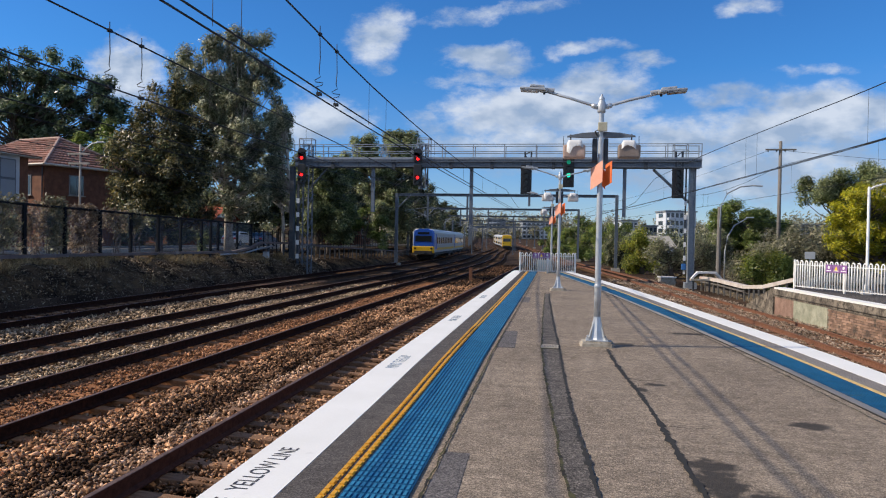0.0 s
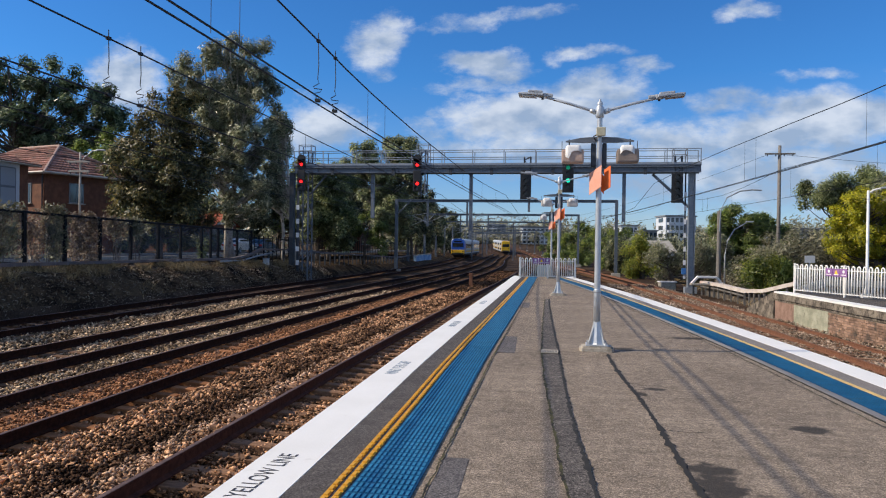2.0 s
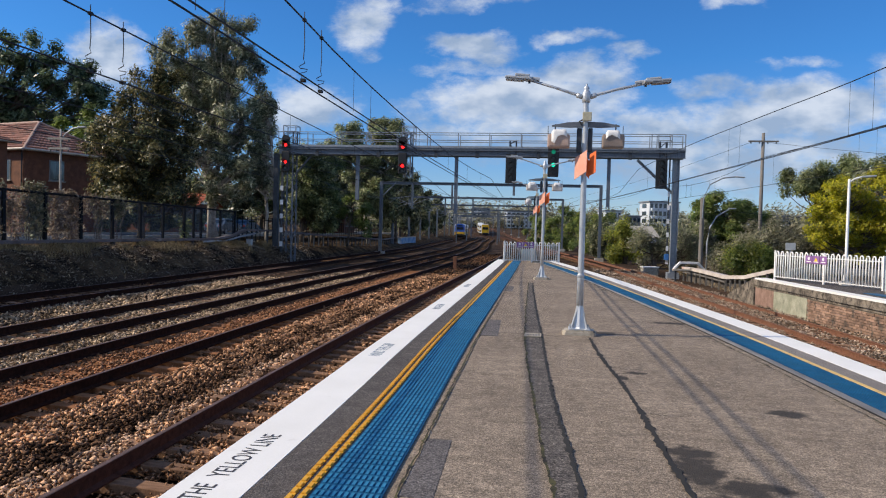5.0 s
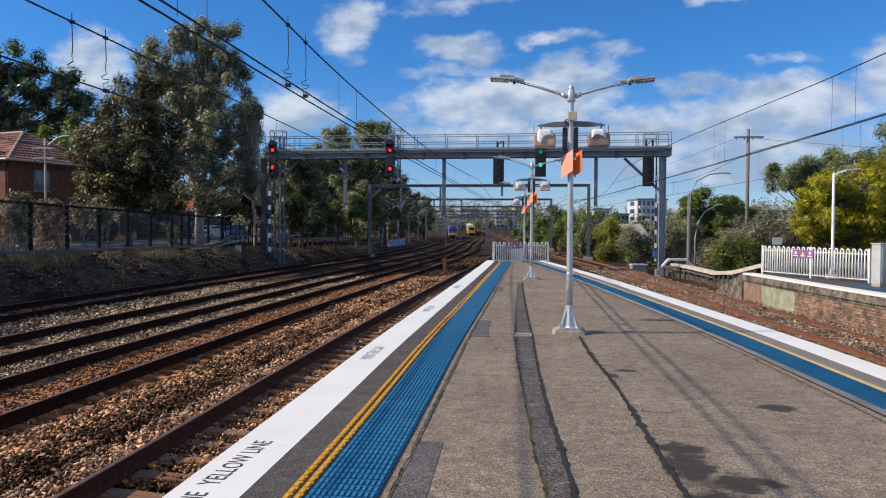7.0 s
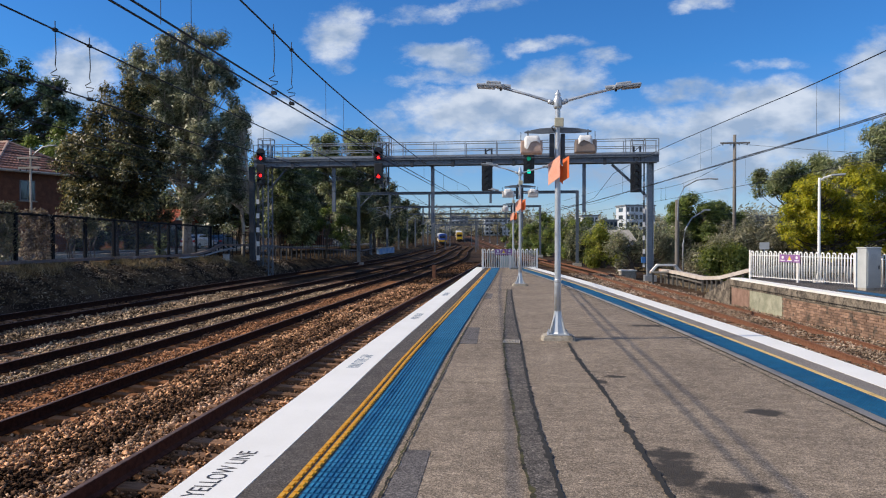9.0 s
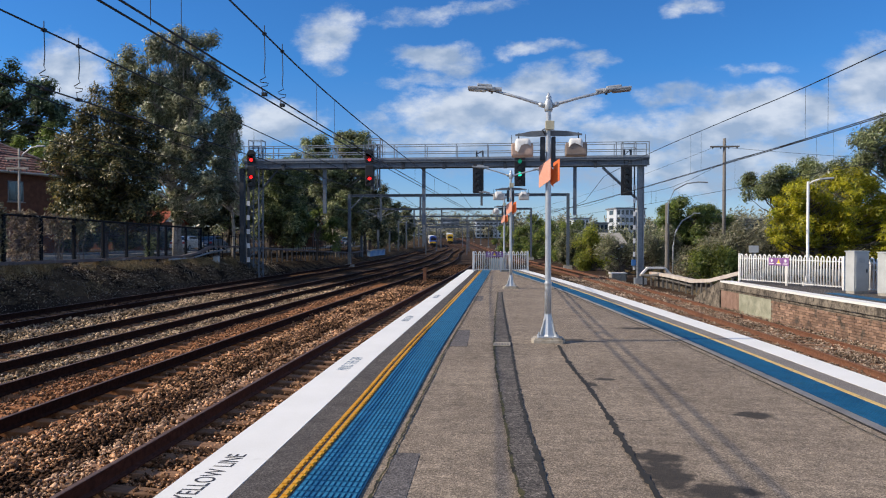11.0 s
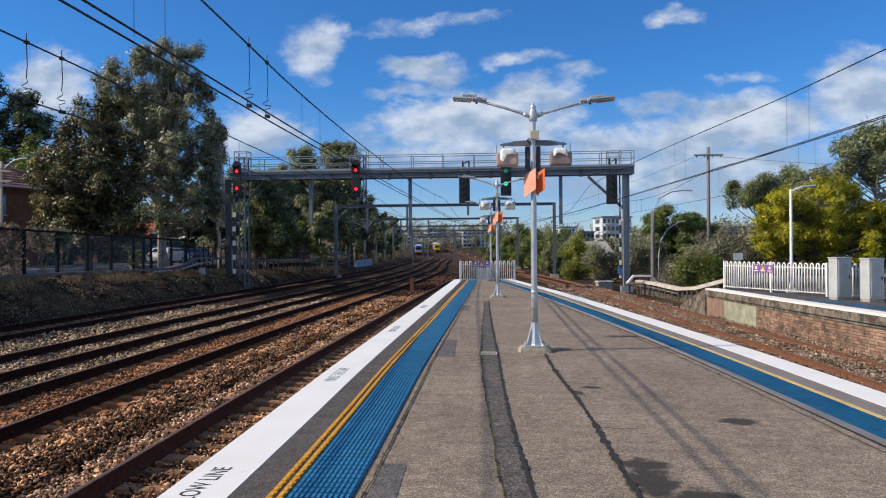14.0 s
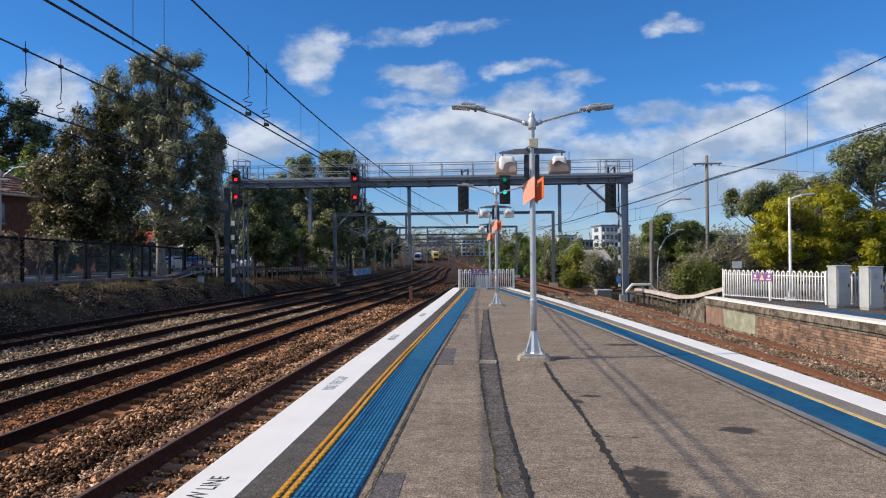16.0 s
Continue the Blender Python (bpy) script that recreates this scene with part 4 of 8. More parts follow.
stones("ballast_stones", "rust-coloured crushed stone ballast between rails",
       [(-0.7, 0.7, 6, 20, 470, 0.045, -1.225, 1), (-0.7, 0.7, 20, 45, 230, 0.055, -1.22, 1), (0.78, 1.25, 6, 30, 110, 0.045, -1.375, 1)], M_stone_rust, 2)
stones("ballast_stones", "pale grey crushed stone ballast between rails",
       [(-2.5, -0.85, 9, 30, 250, 0.050, -1.28, 1), (-0.7, 0.7, 10, 34, 300, 0.050, -1.225, 2), (-2.5, -0.85, 30, 46, 90, 0.062, -1.27, 1), (-0.7, 0.7, 34, 46, 110, 0.060, -1.22, 2), (-4.4, -0.85, 12, 40, 90, 0.058, -1.27, 2), (-1.9, -0.9, 18, 40, 45, 0.06, -1.27, 3)], M_stone_grey, 3)
# shaded and distant ballast takes the dark stone colour in place of tree shade
stones("ballast_stones", "dark crushed stone ballast between shaded rails",
       [(-0.7, 0.7, 14, 40, 60, 0.06, -1.22, 3), (-1.5, 0.0, 40, 60, 30, 0.08, -1.28, 2)], M_stone_dark, 8)
stones("ballast_stones", "brown crushed stone ballast darkened for tree shade",
       [(-3.6, -0.9, 48, 90, 24, 0.09, -1.29, 0), (-2.6, -0.9, 45, 80, 20, 0.09, -1.29, 1)], M_stone_dark, 5)

stones("ballast_stones", "grey-brown crushed stone ballast beside the rusty rails",
       [(-1.9, 1.6, 12, 20, 400, 0.036, -1.155, 4), (-1.9, 1.6, 20, 34, 210, 0.044, -1.16, 4), (-1.9, 1.6, 34, 60, 70, 0.060, -1.165, 4)], M_stone_mid, 4)

# a short rusty marker post between the tracks
mp_ = thing("marker_post", "short rusty marker post between the tracks", "marker post", (-7.2, 55, -1.34))
part("post", box(B(), (0, 0, 0.5), (0.26, 0.12, 1.0), bevel=0.02), M_rail_rust, mp_)


# ---- platform lamps ----
M_pale_case = material("pale wrapped casing", (0.50, 0.45, 0.41), (0.66, 0.62, 0.58), 0.6, 9)
M_grey_tan = material("grey brown casing", (0.22, 0.17, 0.14), (0.34, 0.27, 0.23), 0.6, 9)


M_bracket = material("grey bracket", (0.10, 0.115, 0.135), (0.18, 0.20, 0.225), 0.6, 6, 0.2, bump=0.05)


def platform_lamp():
    t = thing("platform_lamp", "silver twin-arm platform lamp with wrapped boxes and orange sign", "street lamp", (0.50, 13.1, 0), group="platform lamps")
    bm = B()
    prism(bm, [(-0.24, -0.2), (0.24, -0.2), (0.28, -0.14), (0.28, 0.16), (0.22, 0.2), (-0.22, 0.2), (-0.28, 0.14), (-0.28, -0.14)], 0.0, 0.085)
    bmesh.ops.bevel(bm, geom=[e for e in bm.edges if e.verts[0].co.z > 0.05 and e.verts[1].co.z > 0.05], offset=0.03, segments=2, affect="EDGES")
    part("concrete_pad", bm, M_concrete_light, t, "pale rough concrete pad")
    bm = box(B(), (0, 0, 0.10), (0.36, 0.32, 0.025), bevel=0.006)
    plate = part("base_plate", bm, M_lamp_grey, t)
    for sx, sy in ((1, 1), (1, -1), (-1, 1), (-1, -1)):
        part("bolt", rod(B(), (sx * 0.15, sy * 0.13, 0.10), (sx * 0.15, sy * 0.13, 0.155), 0.016, n=6), M_galv, plate)
    bm = B()
    lathe(bm, [(0.15, 0.112), (0.135, 0.14), (0.10, 0.28), (0.07, 0.42), (0.058, 0.50)], n=8)
    for a in range(4):
        c, s = math.cos(a * math.pi / 2 + math.pi / 4), math.sin(a * math.pi / 2 + math.pi / 4)
        v = [bm.verts.new((c * r, s * r, z)) for r, z in ((0.05, 0.112), (0.19, 0.112), (0.06, 0.44))]
        bm.faces.new(v)
        bm.faces.new([bm.verts.new(q.co + Vector((-s, c, 0)) * 0.012) for q in v][::-1])
    part("flared_foot", bm, M_lamp_grey, t, "flared steel foot with gussets")
    bm = B()
    lathe(bm, [(0.058, 0.48), (0.056, 0.96), (0.056, 0.982), (0.062, 0.985), (0.062, 0.987), (0.062, 1.018), (0.062, 1.02), (0.052, 1.023), (0.052, 1.04), (0.048, 2.4), (0.044, 3.98), (0.044, 4.02)], n=16)
    part("pole", bm, M_lamp_grey, t, smooth=True)
    bm = B()
    lathe(bm, [(0.06, 3.92), (0.072, 3.95), (0.072, 4.07), (0.062, 4.10), (0.045, 4.12), (0.05, 4.14), (0.05, 4.17), (0.02, 4.20), (0.016, 4.23), (0.004, 4.24)], n=16)
    part("top_cap", bm, M_lamp_grey, t, smooth=True)
    for s in (-1, 1):
        lift = 0.09 if s < 0 else 0.03
        bm = B()
        tube(bm, [(s * 0.05, 0, 4.0), (s * 0.14, 0, 4.045), (s * 0.5, 0, 4.13 + lift * 0.4), (s * 0.95, 0, 4.21 + lift)], 0.028, 8, 0.8)
        rod(bm, (s * 0.07, 0, 4.015), (s * 0.16, 0, 4.05), 0.042, n=10)
        part("arm", bm, M_lamp_grey, t, smooth=True)
        hx, hz = s * 1.15, 4.245 + lift
        bm = B()
        tilt = pose(0, 0, 0, 0, -s * 5, 0)
        slab = B()
        box(slab, (0, 0, 0), (0.44, 0.23, 0.05), bevel=0.016)
        for v in slab.verts:
            if s * v.co.x > 0.1:
                v.co.y *= 0.72
                v.co.z *= 0.7
        bmesh.ops.transform(slab, matrix=Matrix.Translation((hx, 0, hz)) @ tilt, verts=slab.verts)
        me_ = bpy.data.meshes.new("slab")
        slab.to_mesh(me_)
        slab.free()
        bm.from_mesh(me_)
        bpy.data.meshes.remove(me_)
        box(bm, (hx - s * 0.07, 0, hz + 0.034 - 0.005 * s), (0.25, 0.19, 0.045), tilt, 0.015)
        box(bm, (hx - s * 0.185, 0, hz - 0.022), (0.12, 0.11, 0.075), tilt, 0.015)
        rod(bm, (hx - s * 0.36, 0, hz - 0.03), (hx - s * 0.22, 0, hz - 0.012), 0.038, n=10)
        head = part("lamp_head", bm, M_lamp_head, t, "flat grey lamp head")
        part("lens", box(B(), (hx + s * 0.06, 0, hz - 0.030), (0.30, 0.19, 0.02), pose(0, 0, 0, 0, -s * 5, 0), 0.004), M_lens, head, "glass lens")
        part("sensor", rod(B(), (hx - s * 0.19, 0, hz - 0.09), (hx - s * 0.19, 0, hz - 0.05), 0.02, n=8), M_black, head)
    part("beige_box", box(B(), (0.02, -0.075, 3.675), (0.15, 0.07, 0.15), bevel=0.01), M_beige, t, "small beige junction box")
    bm = B()
    tube(bm, [(-0.06, -0.02, 3.53), (-0.10, -0.06, 3.60), (-0.04, -0.07, 3.63)], 0.012, 6)
    part("cable_loop", bm, M_black, t, "black cable loop")
    # shallow wing-shaped bracket
    bm = B()
    for s in (-1, 1):
        v = [bm.verts.new(p) for p in ((0, -0.03, 3.60), (s * 0.30, -0.03, 3.585), (s * 0.56, -0.03, 3.535), (s * 0.56, -0.03, 3.515), (s * 0.28, -0.03, 3.50), (0, -0.03, 3.505))]
        f = bm.faces.new(v)
        e = bmesh.ops.extrude_face_region(bm, geom=[f])
        bmesh.ops.translate(bm, vec=(0, 0.06, 0), verts=[q for q in e["geom"] if isinstance(q, bmesh.types.BMVert)])
    bmesh.ops.recalc_face_normals(bm, faces=bm.faces)
    part("cross_bracket", bm, M_bracket, t, "grey wing-shaped cross bracket")
    for s in (-1, 1):
        part("hanger", rod(B(), (s * 0.50, 0, 3.36), (s * 0.50, 0, 3.56), 0.012, n=6), M_steel_dark, t)
        part("hanger", rod(B(), (s * 0.62, 0, 3.36), (s * 0.62, 0, 3.53), 0.006, n=6), M_steel_dark, t)
        cx = s * 0.46 - (0.0 if s > 0 else -0.02)
        bm = box(B(), (cx, 0, 3.265), (0.37 if s < 0 else 0.36, 0.28, 0.22), bevel=0.03)
        bx = part("loudspeaker_box", bm, M_tan_wrap if s < 0 else M_grey_tan, t, "box half covered with torn white wrapping")
        # torn wrapping: a sheet over the top whose hem hangs down unevenly
        bm = B()
        hw, hd, top = (0.128, 0.150, 3.452) if s < 0 else (0.112, 0.150, 3.445)
        ring = [(-hw, -hd), (-hw * 0.6, -hd - 0.006), (-hw * 0.2, -hd - 0.004), (hw * 0.2, -hd - 0.006), (hw * 0.6, -hd - 0.004), (hw, -hd), (hw + 0.005, 0), (hw, hd), (0, hd), (-hw, hd), (-hw - 0.005, 0)]
        hems = [0.20, 0.235, 0.12, 0.10, 0.10, 0.13, 0.12, 0.1, 0.1, 0.1, 0.19] if s < 0 else [0.15, 0.10, 0.085, 0.10, 0.12, 0.16, 0.12, 0.1, 0.1, 0.1, 0.12]
        up = [bm.verts.new((cx - s * 0.01 + x * 0.80, y * 0.80, top)) for x, y in ring]
        mid = [bm.verts.new((cx - s * 0.01 + x, y, top - 0.045)) for x, y in ring]
        low = [bm.verts.new((cx - s * 0.01 + x * 1.03, y * 1.02, top - h_)) for (x, y), h_ in zip(ring, hems)]
        bm.faces.new(up)
        for a, b in ((up, mid), (mid, low)):
            for k in range(len(ring)):
                k2 = (k + 1) % len(ring)
                bm.faces.new((a[k], b[k], b[k2], a[k2]))
        bmesh.ops.recalc_face_normals(bm, faces=bm.faces)
        part("wrapping", bm, M_white_wrap, bx, "crumpled white wrapping", smooth=True)
    for cx, cw in ((-0.095, 0.085), (0.088, 0.07)):
        part("equipment_case", box(B(), (cx, 0.10, 3.30), (cw, 0.16, 0.40), bevel=0.015), M_steel_dark, t, "dark equipment case beside the pole")
    # flat sign leaves on either side of the pole, and a second pair folded behind them; the sun-facing leaf is painted
    # paler
    for (xa, ya), (xb, yb), za, zb, h, mt in (((0.03, -0.17), (-0.16, -0.03), 3.11, 2.98, 0.36, M_orange_sunlit), ((0.085, -0.08), (0.185, -0.16), 3.04, 3.10, 0.36, M_orange),
                                              ((0.035, -0.05), (0.085, -0.075), 2.99, 2.93, 0.30, M_orange)):
        sl_ = B()
        nx, ny = (yb - ya), -(xb - xa)
        ln = math.hypot(nx, ny)
        nx, ny = 0.008 * nx / ln, 0.008 * ny / ln
        q = [sl_.verts.new(p_) for p_ in ((xa, ya, za - h), (xb, yb, zb - h), (xb, yb, zb), (xa, ya, za), (xa + nx, ya + ny, za - h), (xb + nx, yb + ny, zb - h), (xb + nx, yb + ny, zb), (xa + nx, ya + ny, za))]
        for f in ((0, 1, 2, 3), (7, 6, 5, 4), (0, 4, 5, 1), (1, 5, 6, 2), (2, 6, 7, 3), (3, 7, 4, 0)):
            sl_.faces.new([q[k] for k in f])
        bmesh.ops.recalc_face_normals(sl_, faces=sl_.faces)
        part("sign_leaf", sl_, mt, t, "orange sign leaf")
    for z in (2.76, 2.98):
        part("sign_clamp", rod(B(), (0, 0, z), (0, 0, z + 0.03), 0.062, n=12), M_galv, t)
    return t


lamp = platform_lamp()
lamp.scale = (1.02, 1.02, 1.017)
for place in (pose(-0.36, 27.06, 0, 0, 0, 4), pose(-0.95, 41.3, 0, 0, 0, 4)):
    other = copy_thing(lamp, place)
    for c in other.children:
        if c.name.startswith("loudspeaker_box"):
            c.data = c.data.copy()
            c.data.materials[0] = M_pale_case

# drain grate in the platform
dg_t = thing("drain_grate", "pale galvanised drain grate set in the asphalt", "drain", (-0.28, 12.6, 0.018))
bm = B()
for sx in (-1, 1):
    box(bm, (sx * 0.13, 0, 0.006), (0.02, 0.34, 0.014))
for sy in (-1, 1):
    box(bm, (0, sy * 0.165, 0.006), (0.28, 0.02, 0.014))
part("frame", bm, M_concrete_light, dg_t)
bm = B()
for k in range(9):
    box(bm, (-0.105 + k * 0.026, 0, 0.008), (0.013, 0.31, 0.012))
part("bars", bm, M_concrete_light, dg_t)
# thin black plate below the bars, in place of a dark unlit hollow
part("pit", box(B(), (0, 0, 0.001), (0.25, 0.31, 0.004)), M_black, dg_t)


# ---- white fences ----
def looped_fence(label, p0, p1, h, n, group, at_z=0.0, posts=2):
    """A white railing whose uprights join in pairs in round loops at the top."""
    p0, p1 = Vector((*p0, at_z)), Vector((*p1, at_z))
    d = p1 - p0
    ang = math.degrees(math.atan2(d.y, d.x))
    t = thing("fence", label, "fence", p0, ang, group)
    L_ = d.length
    for z in (0.12, h * 0.86):
        part("rail", box(B(), (L_ / 2, 0, z), (L_, 0.045, 0.03)), M_white_metal, t)
    for k in range(posts + 1):
        bm = box(B(), (L_ * k / posts, 0, h / 2 + 0.02), (0.065, 0.065, h + 0.04), bevel=0.008)
        part("post", bm, M_white_metal, t)
    step = L_ / n
    bm = B()
    tube(bm, [(-0.25 * step, 0, 0.08), (-0.25 * step, 0, h - step * 0.25), (-0.18 * step, 0, h - step * 0.08), (0, 0, h), (0.18 * step, 0, h - step * 0.08), (0.25 * step, 0, h - step * 0.25), (0.25 * step, 0, 0.08)], 0.027, 8)
    me = bpy.data.meshes.new("picket")
    bm.to_mesh(me)
    bm.free()
    me.materials.append(M_white_metal)
    me.polygons.foreach_set("use_smooth", [True] * len(me.polygons))
    for k in range(n):
        o = new("picket", me)
        o.parent = t
        o.matrix_basis = pose(step * (k + 0.5), 0, 0)
    return t, L_


end_fence, LF = looped_fence("white looped metal railing across the platform end", (-2.62, 40.6), (0.37, 41.5), 1.10, 13, "white railings")


def warning_signs(parent, x0, z, w=0.30, h=0.26, gap=0.02):
    for k, colour in enumerate((M_purple, M_purple, M_purple)):
        cx = x0 + k * (w + gap)
        s = part("sign", box(B(), (cx, -0.04, z), (w, 0.008, h)), colour, parent, "purple warning sign")
        bm = B()
        if k == 1:
            prism(bm, [(-0.09, -0.08), (0.09, -0.08), (0, 0.08)], 0, 0.004)
            part("symbol", bm, M_sign_yellow, s, "yellow triangle", at=Matrix.Translation((cx, -0.045, z + 0.02)) @ pose(0, 0, 0, 90, 0, 0))
        else:
            rod(bm, (cx, -0.044, z + 0.04), (cx, -0.049, z + 0.04), 0.06, n=14)
            part("symbol", bm, M_sign_white, s, "pale round symbol")
        part("text_bar", box(B(), (cx, -0.047, z - 0.08), (w * 0.7, 0.004, 0.03)), M_sign_white, s, "bar of small writing")


warning_signs(end_fence, 0.86, 0.96, 0.31, 0.30)
part("notice_panel", box(B(), (1.35, 0.045, 0.42), (0.72, 0.012, 0.62)), material("pale green panel", (0.55, 0.62, 0.60), (0.68, 0.74, 0.72), 0.6, 3, bump=0), end_fence, "pale green notice panel")

of1, _ = looped_fence("white looped metal railing beside the cabinets", (9.20, 32.6), (11.28, 27.45), 1.17, 20, "white railings", posts=2)
of2, _ = looped_fence("white looped metal railing beside the cabinets", (11.45, 26.9), (12.5, 24.6), 1.17, 10, "white railings", posts=1)
of3, _ = looped_fence("white looped metal railing beside the cabinets", (12.9, 23.8), (14.6, 19.6), 1.17, 18, "white railings", posts=2)
warning_signs(of1, 2.0, 0.92, 0.36, 0.30)


def cabinet(x, y, rz, w, d, h):
    t = thing("equipment_cabinet", "pale grey steel trackside equipment cabinet", "cabinet", (x, y, 0), rz, "equipment cabinets")
    part("plinth", box(B(), (0, 0, 0.04), (w * 0.96, d * 0.96, 0.08)), M_concrete, t)
    part("body", box(B(), (0, 0, h / 2 + 0.05), (w, d, h - 0.06), bevel=0.012), M_cabinet, t)
    part("roof", box(B(), (0, 0, h + 0.02), (w + 0.05, d + 0.05, 0.04), bevel=0.012), M_cabinet, t)
    door = part("door", box(B(), (0, -d / 2 - 0.012, h / 2 + 0.06), (w - 0.1, 0.02, h - 0.2), bevel=0.005), M_cabinet, t)
    part("handle", box(B(), (w * 0.3, -d / 2 - 0.035, h * 0.55), (0.03, 0.03, 0.12), bevel=0.006), M_steel_dark, door, "dark door handle")
    bm = B()
    for k in range(5):
        box(bm, (0, -d / 2 - 0.024, h * 0.85 - k * 0.035), (w * 0.4, 0.008, 0.012))
    part("vent", bm, M_galv, door)
    return t


cabinet(11.10, 26.0, 20, 0.58, 0.38, 1.38)
cabinet(11.68, 25.05, 20, 0.58, 0.38, 1.36)

# lamp on the opposite platform
ol = thing("platform_lamp", "tall white single-arm platform lamp behind the white railing", "street lamp", (10.98, 29.95, 0), group="platform lamps")
part("base_plate", box(B(), (0, 0, 0.08), (0.34, 0.34, 0.16), bevel=0.02), M_white_metal, ol)
bm = B()
lathe(bm, [(0.13, 0.15), (0.07, 0.4), (0.055, 0.45), (0.05, 3.98), (0.04, 4.02)], n=12)
part("pole", bm, M_white_metal, ol, smooth=True)
part("arm", tube(B(), [(0, 0, 3.9), (0.15, -0.05, 4.02), (0.4, -0.1, 4.1)], 0.03, 8), M_white_metal, ol)
lh = part("lamp_head", box(B(), (0.62, -0.14, 4.12), (0.5, 0.22, 0.06), pose(0, 0, 0, 0, -4, -12), 0.02), M_lamp_head, ol, "flat grey lamp head")
part("lens", box(B(), (0.66, -0.15, 4.085), (0.3, 0.17, 0.02), pose(0, 0, 0, 0, -4, -12)), M_lens, lh)


# ---- signal gantry ----
GY = 54.0


def signal_head(parent, x, z, lit, heads=2, tall=1.0, face=-1):
    """A black signal: backplate, housings with hoods, lenses."""
    sg = part("signal", box(B(), (x, GY - 0.62, z), (0.78, 0.10, 2.1 * tall), bevel=0.03), M_black, parent, "black signal head")
    n = 4 if tall > 0.9 else 3
    for k in range(n):
        zz = z + 0.72 * tall - k * 0.46 * tall
        if face < 0:
            bm = B()
            rod(bm, (x, GY - 0.67, zz), (x, GY - 0.72, zz), 0.17, n=16)
            part("hood", bm, M_black, sg)
            bm = B()
            for a in range(0, 9):
                t0, t1 = math.pi * (a - 0.5) / 8, math.pi * (a + 0.5) / 8
                q = [(x + 0.175 * math.cos(t_), GY - yy, zz + 0.175 * math.sin(t_)) for t_, yy in ((t0, 0.72), (t1, 0.72), (t1, 1.0), (t0, 1.0))]
                bm.faces.new([bm.verts.new(p) for p in q])
            part("hood", bm, M_black, sg)
        part("lens", rod(B(), (x, GY - 0.70, zz), (x, GY - 0.735, zz), 0.145, n=16), lit.get(k, M_unlit), sg, "glowing signal lens" if k in lit else "unlit signal lens")
    return sg


def tall_signal(parent, x, zt, zb, reds):
    """Two stacked heads on a bracket, a rounded top one and a long lower one."""
    for (cz, hh), red in zip(((zt, 0.95), (zb, 1.55)), reds):
        if hh < 1:
            bm = box(B(), (x, GY - 0.75, cz - 0.16), (0.62, 0.14, hh - 0.31), bevel=0.03)
            rod(bm, (x, GY - 0.82, cz + hh / 2 - 0.31), (x, GY - 0.68, cz + hh / 2 - 0.31), 0.31, n=20)
        else:
            bm = box(B(), (x, GY - 0.75, cz), (0.62, 0.14, hh), bevel=0.06)
        sg = part("signal", bm, M_black, parent, "black signal head")
        for dz, mt in red:
            part("lens", rod(B(), (x + 0.02, GY - 0.82, cz + dz), (x + 0.02, GY - 0.87, cz + dz), 0.115, n=18), mt, sg, "glowing red signal lens" if mt is M_red_glow else "signal lens")
            bm = B()
            for a in range(0, 9):
                t0, t1 = math.pi * (a - 0.5) / 8, math.pi * (a + 0.5) / 8
                q = [(x + 0.02 + 0.2 * math.cos(t_), GY - yy, cz + dz + 0.2 * math.sin(t_)) for t_, yy in ((t0, 0.82), (t1, 0.82), (t1, 1.08), (t0, 1.08))]
                bm.faces.new([bm.verts.new(p) for p in q])
            part("hood", bm, M_black, sg)


def lattice(bm, x, y, w, d, z0, z1, step=0.9):
    for sx in (-1, 1):
        for sy in (-1, 1):
            box(bm, (x + sx * w / 2, y + sy * d / 2, (z0 + z1) / 2), (0.09, 0.09, z1 - z0))
    z, f = z0, 1
    while z < z1 - 0.2:
        zz = min(z + step, z1)
        for sy in (-1, 1):
            rod(bm, (x - f * w / 2, y + sy * d / 2, z), (x + f * w / 2, y + sy * d / 2, zz), 0.025, n=5)
        for sx in (-1, 1):
            rod(bm, (x + sx * w / 2, y - f * d / 2, z), (x + sx * w / 2, y + f * d / 2, zz), 0.025, n=5)
        z, f = zz, -f


